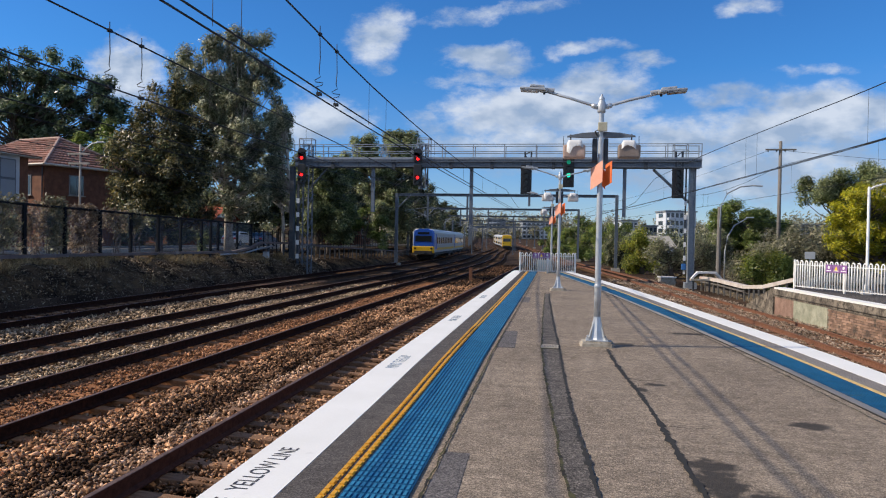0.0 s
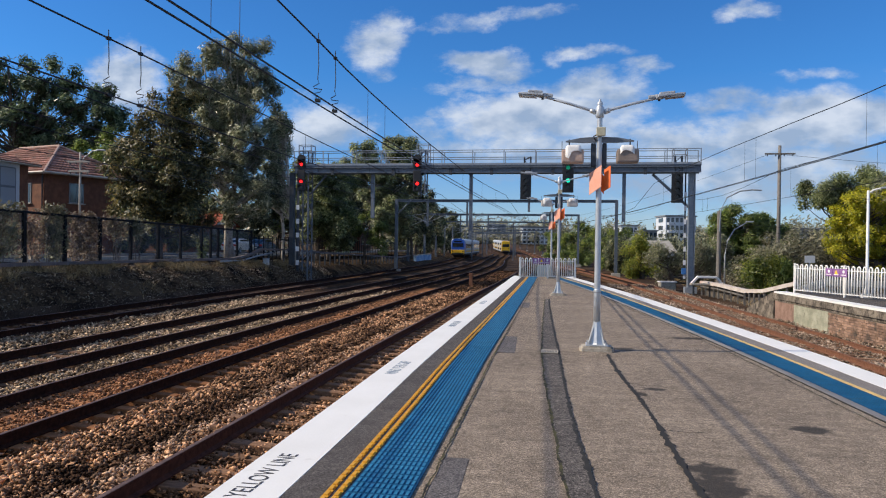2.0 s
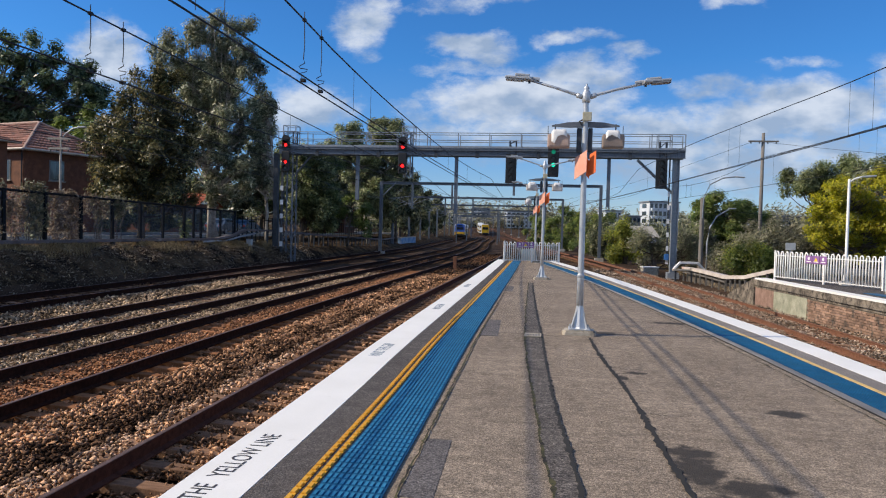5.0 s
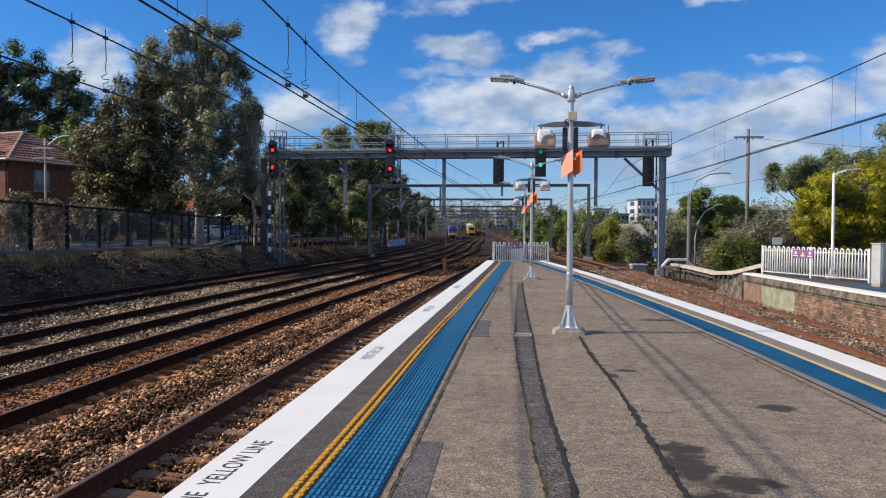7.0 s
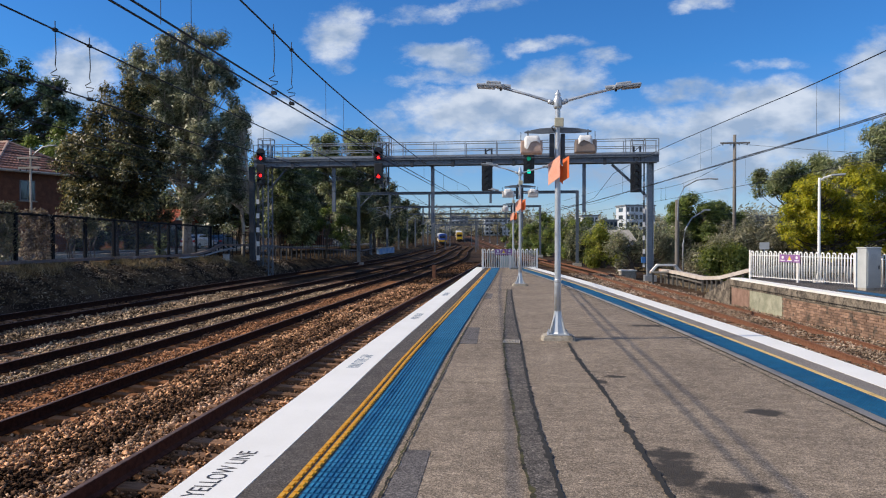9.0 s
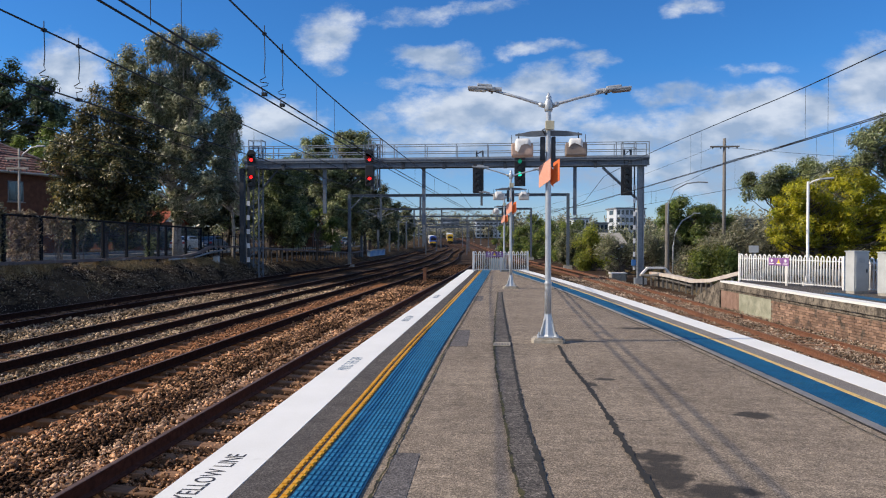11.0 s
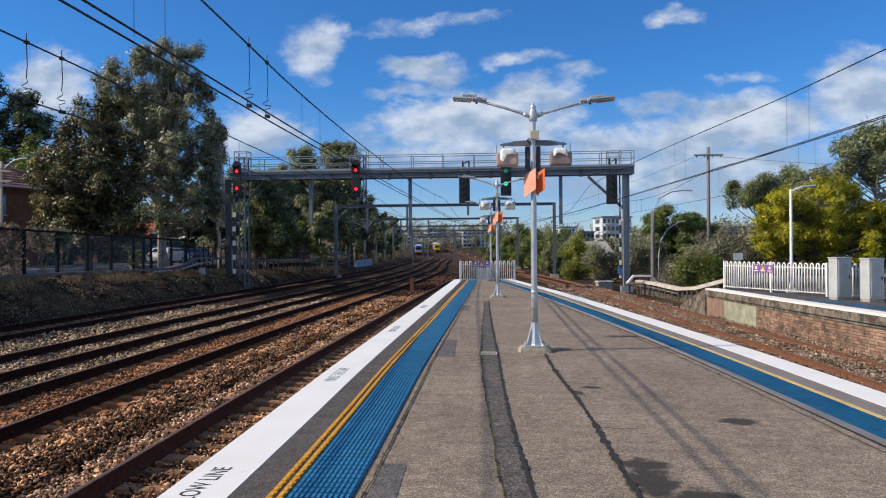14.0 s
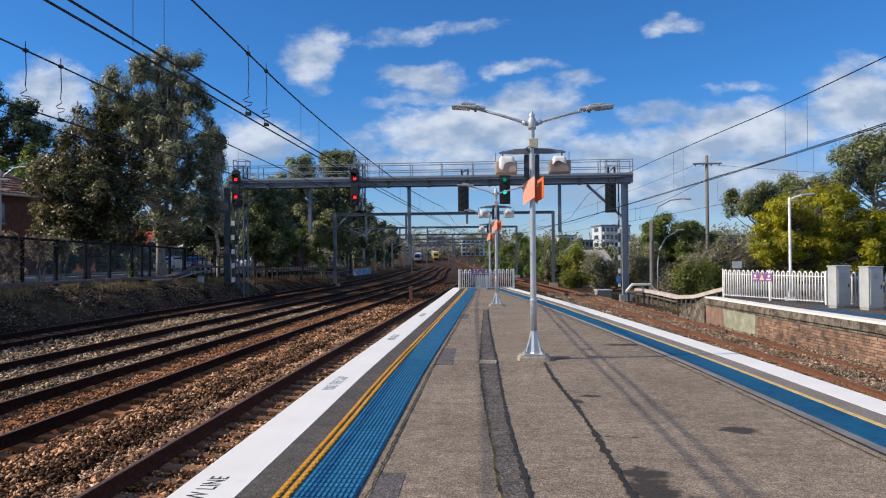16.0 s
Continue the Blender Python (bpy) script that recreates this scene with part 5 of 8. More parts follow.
def signal_gantry():
    t = thing("signal_gantry", "grey steel railway signal gantry spanning the tracks with walkway and signals", "gantry", (0, 0, -0.2))
    x0, x1 = -20.6, 8.95
    bm = B()
    for dy in (-0.45, 0.45):
        box(bm, ((x0 + x1) / 2, GY + dy, 7.72), (x1 - x0, 0.26, 0.05))
        box(bm, ((x0 + x1) / 2, GY + dy, 7.26), (x1 - x0, 0.26, 0.05))
        box(bm, ((x0 + x1) / 2, GY + dy, 7.49), (x1 - x0, 0.04, 0.42))
    x = x0 + 0.3
    while x < x1:
        box(bm, (x, GY - 0.52, 7.49), (0.05, 0.10, 0.42))
        x += 1.55
    part("beam", bm, M_galv_dark, t, "grey steel twin beam")
    part("walkway", box(B(), ((x0 + x1) / 2, GY, 7.775), (x1 - x0, 1.2, 0.05)), M_galv_dark, t)
    bm = B()
    for dy in (-0.6, 0.6):
        for z in (8.35, 8.88):
            rod(bm, (x0, GY + dy, z), (x1, GY + dy, z), 0.028, n=6)
        box(bm, ((x0 + x1) / 2, GY + dy, 7.87), (x1 - x0, 0.012, 0.14))
    part("handrail", bm, M_galv, t)
    x = x0
    while x < x1 + 0.1:
        for dy in (-0.6, 0.6):
            part("handrail_post", box(B(), (min(x, x1), GY + dy, 8.34), (0.06, 0.05, 1.12)), M_galv, t)
        x += 2.27
    bm = B()
    for dx in (-0.2, 0.2):
        box(bm, (8.42 + dx, GY, 3.15), (0.05, 0.42, 8.2))
    box(bm, (8.42, GY, 3.15), (0.4, 0.06, 8.2))
    box(bm, (8.42, GY, -1.0), (0.8, 0.8, 0.5))
    part("column", bm, M_galv, t, "steel column")
    bm = box(B(), (7.95, GY - 0.3, 3.6), (0.10, 0.06, 7.2))
    z = 0.0
    while z < 6.4:
        box(bm, (7.95, GY - 0.34, z), (0.17, 0.03, 0.34), mi=1)
        z += 0.95
    part("marker_post", bm, [M_steel_dark, M_sign_white], t, "post with white marker plates")
    part("phone_box", box(B(), (7.9, GY - 0.45, 0.35), (0.3, 0.25, 0.42), bevel=0.02), material("blue box", (0.03, 0.12, 0.35), (0.05, 0.18, 0.45), 0.5, 4), t, "small blue box")
    part("brace", rod(B(), (5.75, GY, 7.15), (8.2, GY, 4.85), 0.10, n=8), M_galv, t, "diagonal brace")
    # lattice tower
    bm = B()
    lattice(bm, -19.9, GY, 0.75, 0.9, -1.2, 8.9)
    part("lattice_column", bm, M_galv_dark, t, "steel lattice column")
    part("column", box(B(), (-20.95, GY, 3.2), (0.34, 0.36, 8.2)), M_steel_dark, t, "dark steel column")
    bm = box(B(), (-20.30, GY - 0.5, 2.4), (0.16, 0.10, 7.2))
    z = -0.6
    while z < 5.6:
        box(bm, (-20.30, GY - 0.56, z), (0.24, 0.03, 0.36), mi=1)
        z += 1.05
    part("marker_post", bm, [M_steel_dark, M_sign_white], t, "post with white marker plates")
    part("brace", rod(B(), (-18.2, GY, 7.2), (-19.6, GY, 5.6), 0.07, n=8), M_galv_dark, t)
    # walkway cages that rise over the handrail, and brackets under the beam
    for cx, w in ((-19.75, 0.95), (-10.7, 0.85), (7.55, 0.9)):
        cage = part("walkway_cage", box(B(), (cx, GY - 0.16, 7.82), (w, 0.92, 0.04)), M_galv, t, "open steel access cage")
        for dx in (-w / 2, w / 2):
            for dy in (-0.62, 0.3):
                part("cage_post", box(B(), (cx + dx, GY + dy, 8.58 if cx < 0 else 8.35), (0.06, 0.06, 1.55 if cx < 0 else 1.1)), M_galv, cage)
        for z in (8.45, 8.92, 9.35) if cx < 0 else (8.45, 8.88):
            for dy in (-0.62, 0.3):
                part("cage_rail", box(B(), (cx, GY + dy, z), (w - 0.06, 0.045, 0.045)), M_galv, cage)
            for dx in (-w / 2, w / 2):
                part("cage_rail", box(B(), (cx + dx, GY - 0.16, z), (0.045, 0.86, 0.045)), M_galv, cage)
    for bx in (-17.6, -12.9, -8.6, -5.6, -1.2, 1.9, 5.2):
        bm = box(B(), (bx, GY - 0.56, 7.34), (0.22, 0.12, 0.5))
        box(bm, (bx, GY - 0.62, 7.66), (0.40, 0.05, 0.10))
        part("beam_bracket", bm, M_steel_dark, t)
    part("cable_duct", rod(B(), (x0 + 0.4, GY - 0.64, 7.62), (x1 - 0.6, GY - 0.64, 7.62), 0.045, n=6), M_portal, t)
    # signals
    tall_signal(t, -19.98, 8.15, 6.65, ([(-0.28, M_red_glow)], [(-0.05, M_red_glow), (-0.5, M_unlit)]))
    tall_signal(t, -11.05, 8.1, 6.62, ([(-0.3, M_red_glow)], [(-0.2, M_red_glow), (-0.58, M_unlit)]))
    bm = B()
    lattice(bm, -10.75, GY, 0.45, 0.9, 5.6, 8.95, 0.7)
    part("signal_cage", bm, M_galv_dark, t, "hanging steel ladder cage")
    sig = (( -3.12, 6.35, {}), (-0.13, 6.85, {0: M_green_dim, 2: M_green_glow}), (7.35, 6.15, {}))
    for sx, sz, lit in sig:
        signal_head(t, sx, sz, lit)
        bm = B()
        lattice(bm, sx + 0.1, GY - 0.35, 0.45, 0.3, sz - 1.0, 8.4, 0.7)
        part("signal_cage", bm, M_steel_dark, t, "hanging steel ladder cage")
    part("drop_post", box(B(), (-2.9, GY, 5.9), (0.16, 0.16, 2.9)), M_galv_dark, t)
    for dx, zb in ((-14.6, 3.9), (-7.15, 3.0), (3.8, 3.75)):
        part("drop_post", box(B(), (dx, GY, (zb + 7.25) / 2), (0.24, 0.24, 7.25 - zb)), M_galv_dark, t, "hanging steel drop post")
    return t


gantry = signal_gantry()


# ---- overhead portals ----
PORTALS = [80, 116, 152, 190, 232, 278, 330, 390, 460, 540]


def cantilever(bm, x0, x1, y, z):
    """The arm that holds a contact wire out from a post."""
    rod(bm, (x0, y, z + 0.9), (x1, y, z + 0.55), 0.03, n=5)
    rod(bm, (x0, y, z - 0.1), (x1 + (x0 - x1) * 0.35, y, z + 0.62), 0.03, n=5)
    rod(bm, (x1 + (x0 - x1) * 0.3, y, z + 0.62), (x1, y, z + 0.06), 0.018, n=5)


def portal(y):
    near = y < 200
    t = thing("overhead_line_portal", "grey steel portal carrying overhead line wires across the tracks", "gantry", group="overhead line portals")
    r = rise(y)
    xl, xr = track_x(3, y) - (0.9 if y < 90 else 3.2), track_x(4, y) + (2.2 if y < 90 else 3.0)
    top = 6.72 + r
    bm = B()
    for dz in (0.0, -0.26):
        box(bm, ((xl + xr) / 2, y, top + dz), (xr - xl, 0.26, 0.05))
    box(bm, ((xl + xr) / 2, y, top - 0.13), (xr - xl, 0.05, 0.26))
    part("beam", bm, M_portal, t)
    for x in (xl, xr):
        bm = box(B(), (x, y, (top - 1.4 + r) / 2), (0.32, 0.32, top + 1.4 - r))
        part("post", bm, M_portal, t)
        part("footing", box(B(), (x, y, -1.25 + r), (0.9, 0.9, 0.5)), M_concrete, t)
    part("brace", rod(B(), (xl, y, top - 1.7), (xl + 1.6, y, top - 0.1), 0.07, n=6), M_galv, t)
    mids = [track_x(1, y) - 1.8, track_x(2, y) - 2.6, (track_x(0, y) + track_x(4, y)) / 2] if y < 120 else [(track_x(0, y) + track_x(1, y)) / 2, (track_x(2, y) + track_x(3, y)) / 2]
    for x in mids:
        full = y > 140
        part("drop_post", box(B(), (x, y, (top - 1.3 + r) / 2 if full else top - 1.5), (0.2, 0.2, top + 1.3 - r if full else 2.9)), M_portal, t)
    for k, x0 in ((0, mids[0]), (1, mids[0]), (2, mids[1]), (3, mids[1]), (4, xr)):
        bm = B()
        cantilever(bm, x0, track_x(k, y), y, 4.3 + r)
        part("wire_arm", bm, M_galv, t)
    return t


for y in PORTALS:
    portal(y)
# masts beside the far tracks
for y, dx, h in ((98, -3.0, 6.5), (134, -3.2, 7.0), (171, -3.4, 7.5), (211, -3.4, 7.0), (255, -3.6, 7), (304, -3.4, 7), (360, -3.4, 7.5), (425, -3.5, 7.5)):
    t = thing("overhead_line_mast", "grey steel mast beside the far tracks", "mast", (track_x(3, y) + dx, y, -1.3 + rise(y)), group="overhead line masts")
    part("post", box(B(), (0, 0, h / 2), (0.3, 0.3, h)), M_portal, t)
    bm = B()
    cantilever(bm, 0, -dx, 0, 5.6)
    part("wire_arm", bm, M_galv, t)


# ---- overhead wires ----
SPANS = [-26, 54] + PORTALS


def catenary(k, label, m_near, c_z, droppers, pair=0.0, veer=0.0, last=536):
    """Messenger and contact wires of a track; veer draws them in from the track's line towards the platform."""
    t = thing("overhead_wire", label, "overhead wire", group="overhead wires")

    def at(y, z, o=0.0):
        x = track_x(k, y)
        if y < 54 and veer:
            nx = x + veer * (54 - y) / 49
            return (nx + o, y, 1.77 + (z - 1.77) * nx / x)
        return (x + o, y, z)

    def mz(y):
        if y < 54:
            return curve_at(m_near, y)
        i = max(j for j in range(len(SPANS) - 1) if SPANS[j] <= y)
        a, b = SPANS[i], SPANS[i + 1]
        q = (y - a) / (b - a)
        return (6.9 if k == 5 else 5.35) + rise(y) - 0.75 * 4 * q * (1 - q)

    ys = [-20 + 2 * i for i in range(37)] + [54 + 5 * i for i in range(1, 98)]
    ys = [y for y in ys if y <= last]
    part("messenger_wire", tube(B(), [at(y, mz(y)) for y in ys], 0.015, 5), M_wire, t)
    for o in ((-pair, pair) if pair else (0.0,)):
        part("contact_wire", tube(B(), [at(y, c_z + rise(y), o) for y in ys], 0.014, 5), M_wire, t)
    for y, curly in droppers:
        x, _, z1 = at(y, mz(y))
        c = at(y, c_z)[2]
        pts = [(x, y, z1 + (0.14 if curly else 0)), (x, y, z1)]
        if curly:
            pts += [(x + 0.012, y, z1 - 0.4 * (z1 - c)), (x - 0.004, y, c + 0.36), (x + 0.02, y, c + 0.29), (x - 0.085, y, c + 0.235), (x - 0.06, y, c + 0.205), (x + 0.07, y, c + 0.185), (x + 0.05, y, c + 0.145), (x - 0.05, y, c + 0.125), (x - 0.03, y, c + 0.05)]
        pts.append((x, y, c))
        bm = tube(B(), pts, 0.008 if curly else 0.0045, 5)
        if curly:
            box(bm, (x, y, z1), (0.05, 0.09, 0.05))
            box(bm, (x, y, c), (0.07, 0.10, 0.05))
        part("dropper", bm, M_wire, t)
    return t


catenary(0, "dark overhead line wires with curled droppers above the platform track", [(-26, 6.0), (0, 5.55), (10.6, 5.27), (15.4, 5.09), (22.8, 4.98), (35, 4.95), (54, 5.35)], 4.2,
         [(8.2, False), (9.0, False), (12.2, True), (13.2, True), (15.6, False), (17.2, False), (24, False), (31, False), (38, False), (45, False)], 0.11)
catenary(1, "dark overhead line wires with curled droppers", [(-26, 6.2), (0, 5.8), (11.4, 5.69), (16.6, 5.6), (28, 5.42), (40, 5.3), (54, 5.35)], 4.6, [(11.0, True), (12.0, True), (16.2, False), (21.5, False), (30, False), (37, False), (45, False)], 0.0, 1.72)
catenary(2, "dark overhead line wires", [(-26, 6.2), (0, 5.9), (14.7, 5.7), (17, 5.55), (28, 5.3), (54, 5.35)], 4.75, [(22, False), (28, False), (36, False), (45, False)])
catenary(3, "dark overhead line wires", [(-26, 6.2), (0, 5.8), (28, 5.5), (54, 5.35)], 4.75, [(28, False), (36, False), (45, False)])
catenary(4, "dark overhead line wires beside the brick-faced platform", [(-26, 6.0), (0, 6.0), (22, 6.08), (28, 6.18), (40, 6.29), (54, 6.1)], 4.6,
         [(15.4, True), (20.65, False), (22.0, False), (31.3, False), (32.7, False), (41.5, False), (43.0, False), (49, False)], 0.06)
catenary(5, "dark overhead line wires beyond the brick-faced platform", [(-26, 7.0), (0, 7.0), (32, 7.0), (40, 6.95), (51, 7.02), (54, 6.97)], 5.12,
         [(31.7, True), (37.35, False), (39.05, False), (50.05, False), (52, False), (61.9, False), (63.3, False), (68.4, True), (69.85, True)], 0.0, 0.0, 130)


# ---- trees and shrubs ----
def leaves(name, centres, per, spread, size, aspect, mat, parent, seed, droop=0.0, label="", outward=None):
    """Many small leaves round clump centres (n,3)."""
    rs = np.random.RandomState(seed)
    c = np.repeat(np.asarray(centres, float), per, axis=0)
    n = len(c)
    off = rs.normal(0, 1, (n, 3))
    off /= np.maximum(1.0, np.linalg.norm(off, axis=1, keepdims=True) / 1.6)
    c = c + off * np.asarray(spread)
    a = rs.normal(0, 1, (n, 3))
    a[:, 2] -= droop * 2
    if droop >= 0:
        # blades turn their faces up and towards the light
        if outward is None:
            face = rs.normal(0, 1, (n, 3)) + np.array((-0.75, -0.2, 0.85)) * (1.3 - droop)
        else:
            face = rs.normal(0, 0.55, (n, 3)) + np.repeat(outward, per, axis=0) * 1.15 + np.array((-0.12, -0.05, 0.45))
        face /= np.linalg.norm(face, axis=1, keepdims=True)
        a -= face * np.sum(a * face, axis=1, keepdims=True)
        b = np.cross(face, a)
    else:
        b = np.cross(a, rs.normal(0, 1, (n, 3)))
    a /= np.linalg.norm(a, axis=1, keepdims=True) + 1e-9
    b /= np.linalg.norm(b, axis=1, keepdims=True) + 1e-9
    s = size * rs.uniform(0.6, 1.4, (n, 1))
    a, b = a * s, b * s * aspect
    nrm = np.cross(a, b)
    nrm *= 0.18 / (np.linalg.norm(nrm, axis=1, keepdims=True) + 1e-9) * s
    co = np.stack([c - a, c + b * 0.5 + nrm, c + a, c - b * 0.5 + nrm], 1).reshape(-1, 3)
    q = np.arange(4 * n).reshape(-1, 4)
    return arrays(name, co, q, mat, parent, label)


def crown_points(crowns, n_lobes, clumps, seed):
    """Clump centres in uneven lobes within ellipsoids (x, y, z, rx, ry, rz), thin in the middle, with gaps."""
    rs = np.random.RandomState(seed)
    lobes, out, way = [], [], []
    vol = np.array([c[3] * c[4] * c[5] for c in crowns]) ** 0.7
    for (x, y, z, rx, ry, rz), share in zip(crowns, vol / vol.sum()):
        for _ in range(max(2, int(n_lobes * share))):
            d = rs.normal(0, 1, 3)
            d /= np.linalg.norm(d)
            r = rs.uniform(0.15, 0.95) ** 0.6
            lc = np.array((x, y, z)) + d * r * (rx, ry, rz)
            lr = rs.uniform(0.15, 0.31) * np.array((rx, ry, rz)) ** 0.8
            lobes.append(lc)
            m = max(3, int(clumps / n_lobes))
            e = rs.normal(0, 1, (m, 3))
            e /= np.linalg.norm(e, axis=1, keepdims=True)
            e[:, 2] = np.where(e[:, 2] < -0.35, -e[:, 2], e[:, 2])
            out.append(lc + e * lr * rs.uniform(0.45, 1.0, (m, 1)))
            way.append(e + 0.5 * d)
    return np.array(lobes), np.concatenate(out), np.concatenate(way)


def tree(name, label, base, crowns, leaf_mat, bark, n_lobes=51, clumps=1530, per=22, size=0.16, aspect=0.45, spread=0.42, trunk=0.28, seed=1, droop=0.0,
         second=None, lean=(0, 0), limb_share=1.0, stems=1):
    """A tree: tapered stem, limbs to its lobes, and a crown of leaves. Crowns are given from the foot."""
    t = thing(name, label, "tree" if "shrub" not in name and "hedge" not in name else "shrub", base)
    rs = random.Random(seed)
    lobes, pts, way = crown_points(crowns, n_lobes, int(clumps * 0.55), seed)
    near = size < 0.1
    size, spread, per = size * (1.1 if near else 1.05 if size < 0.2 else 1.15), np.asarray(spread) * 0.9, int(per * (1.05 if near else 0.9 if size < 0.2 else 0.6))
    zmid = sum(c[2] for c in crowns) / len(crowns)
    bm = B()
    for st in range(stems):
        fx, fy = (0, 0) if stems == 1 else (rs.uniform(-1, 1) * 0.9, rs.uniform(-0.6, 0.6))
        tipc = crowns[st % len(crowns)]
        tip = Vector((tipc[0] * 0.8 + lean[0], tipc[1] * 0.8 + lean[1], tipc[2] + tipc[5] * 0.5))
        stem = []
        for k in range(9):
            q = k / 8
            p = Vector((fx, fy, -0.3)).lerp(tip, q)
            p += Vector((noise.noise((q * 3, seed, st)), noise.noise((q * 3, seed + 7, st)), 0)) * 0.06 * tip.z * q * (1.2 - q) * 2
            stem.append(p)
        tube(bm, stem, trunk * (1 if stems == 1 else 0.7), 9, 0.22)
        for lc in lobes[st::stems]:
            if rs.random() > limb_share:
                continue
            lc = Vector(lc)
            q = min(0.9, max(0.22, (lc.z / max(tip.z, 1)) * 0.75))
            i = q * 8
            a = stem[int(i)].lerp(stem[min(8, int(i) + 1)], i % 1)
            mid = a.lerp(lc, 0.5) + Vector((rs.uniform(-0.3, 0.3), rs.uniform(-0.3, 0.3), -0.08 * (lc - a).length))
            tube(bm, [a, a.lerp(mid, 0.5) + Vector((0, 0, -0.02)), mid, mid.lerp(lc, 0.6), lc], trunk * 0.34 * (1 - q * 0.55), 5, 0.25)
    part("trunk", bm, bark, t, "forking trunk and limbs", smooth=True)
    leaves("inner_foliage", lobes, 30, np.asarray(spread) * 0.9, size * 1.8, 0.75, leaf_mat, t, seed + 3)
    leaves("crown", pts, per, spread, size, aspect, leaf_mat, t, seed, droop, outward=way)
    if second:
        rs2 = np.random.RandomState(seed + 5)
        chosen = rs2.rand(len(pts)) < second[1]
        leaves("crown", pts[chosen] + rs2.normal(0, 0.15, 3), max(4, per // 2), spread, size, aspect, second[0], t, seed + 9, droop, outward=way[chosen])
    return t


# beside the street, behind the bank fence
tree("evergreen_tree", "dense dark evergreen tree behind the fence", (-29.0, 49, 0.6), [(-0.3, 0, 5.6, 3.9, 3.2, 3.4), (0.6, 0, 8.6, 3.0, 2.8, 3.0), (1.2, 0, 10.8, 1.9, 1.8, 1.6), (-2.2, 0, 7.0, 2.2, 2.2, 2.6), (0.4, 0, 3.6, 3.4, 2.6, 1.6), (1.2, 0, 2.7, 2.6, 2.2, 1.2), (2.2, 0, 3.4, 2.0, 2.0, 1.7), (0.0, -0.5, 3.0, 2.2, 1.8, 1.4), (-2.0, 0, 4.0, 2.0, 2.0, 1.6), (1.6, 0, 6.6, 2.6, 2.4, 3.0)],
     L_warm, M_bark_dark, 210, 4800, 24, 0.115, 0.6, 0.34, 0.28, 3, second=(L_shrub, 0.12))
tree("eucalyptus_tree", "tall grey-green eucalyptus tree with pale bark", (-25.7, 54.5, 0.6), [(-3.7, 0, 13.9, 2.3, 2.2, 2.2), (-1.2, 0, 14.2, 2.3, 2.2, 2.6), (0.6, 0, 15.5, 2.1, 2.0, 2.4), (1.9, 0, 13.2, 1.6, 1.6, 2.2), (-1.4, 0, 10.8, 2.8, 2.4, 2.6), (0.8, 0, 9.8, 2.4, 2.4, 2.6), (0.2, 0, 7.0, 2.5, 2.4, 2.6), (1.0, 0, 4.4, 2.4, 2.2, 2.4), (-2.6, 0, 8.0, 2.4, 2.2, 3.0), (-0.6, 0, 12.4, 2.6, 2.2, 2.4)],
     L_euc, M_bark_pale, 260, 5200, 22, 0.125, 0.42, 0.34, 0.26, 8, droop=0.25, stems=3)
tree("eucalyptus_tree", "slender grey-green eucalyptus tree with pale bark", (-22.6, 57.5, 0.3), [(-0.9, 0, 11.2, 1.2, 1.3, 1.5), (-0.8, 0, 9.4, 1.1, 1.2, 1.8), (-1.6, 0, 6.8, 1.5, 1.5, 2.0), (-1.3, 0, 5.4, 1.6, 1.5, 1.3)],
     L_euc, M_bark_pale, 80, 1200, 22, 0.12, 0.42, 0.32, 0.22, 15, droop=0.25, stems=2)
tree("eucalyptus_tree", "large spreading dark green tree behind the houses", (-62, 76, 1.5), [(-3, 0, 19.0, 4.2, 4, 2.6), (3.5, 0, 18.2, 4, 4, 2.6), (8.0, 0, 16.0, 3.4, 4, 2.4), (11.3, 0, 13.2, 2.8, 3, 2.6), (-6, 0, 15, 4, 4, 3.4), (1, 0, 14, 6, 5, 3.4), (7, 0, 11, 5, 4, 3), (0, 0, 9, 7, 5, 3.4)],
     L_pine, M_bark_dark, 190, 3900, 22, 0.20, 0.55, 0.5, 0.45, 21)
tree("evergreen_tree", "bright green bushy tree behind the houses", (-49, 72, 1.2), [(0, 0, 8.5, 4.2, 4, 3.6), (2.6, 0, 6.4, 3.2, 3, 3.2), (-3.5, 0, 6.5, 3.4, 3, 3)], L_green, M_bark_dark, 60, 1300, 24, 0.19, 0.55, 0.42, 0.25, 23)
tree("evergreen_tree", "dark bushy tree behind the signal gantry", (-23.4, 67, 0.0), [(0, 0, 4.2, 3.0, 2.6, 3.2), (0.8, 0, 7.0, 2.5, 2.4, 2.4), (-1.6, 0, 7.6, 1.6, 1.6, 1.8), (1.6, 0, 3.0, 2.2, 2.2, 2.0)], L_shrub, M_bark_dark, 120, 3000, 24, 0.14, 0.55, 0.36, 0.22, 31, second=(L_olive, 0.5))
tree("eucalyptus_tree", "olive-green eucalyptus tree behind the signal gantry", (-21.4, 84.5, 0.0), [(-2.4, 0, 11.4, 2.2, 2.2, 2.2), (1.6, 0, 12.4, 2.6, 2.4, 2.4), (2.6, 0, 9.6, 2.0, 2.0, 2.6), (-0.6, 0, 8.4, 3.2, 2.8, 3.0), (-4.4, 0, 9.4, 1.9, 1.8, 2.4), (1.2, 0, 5.4, 3.0, 2.8, 3.0)],
     L_olive, M_bark_pale, 160, 4400, 24, 0.155, 0.5, 0.4, 0.25, 33, second=(L_grey, 0.3))
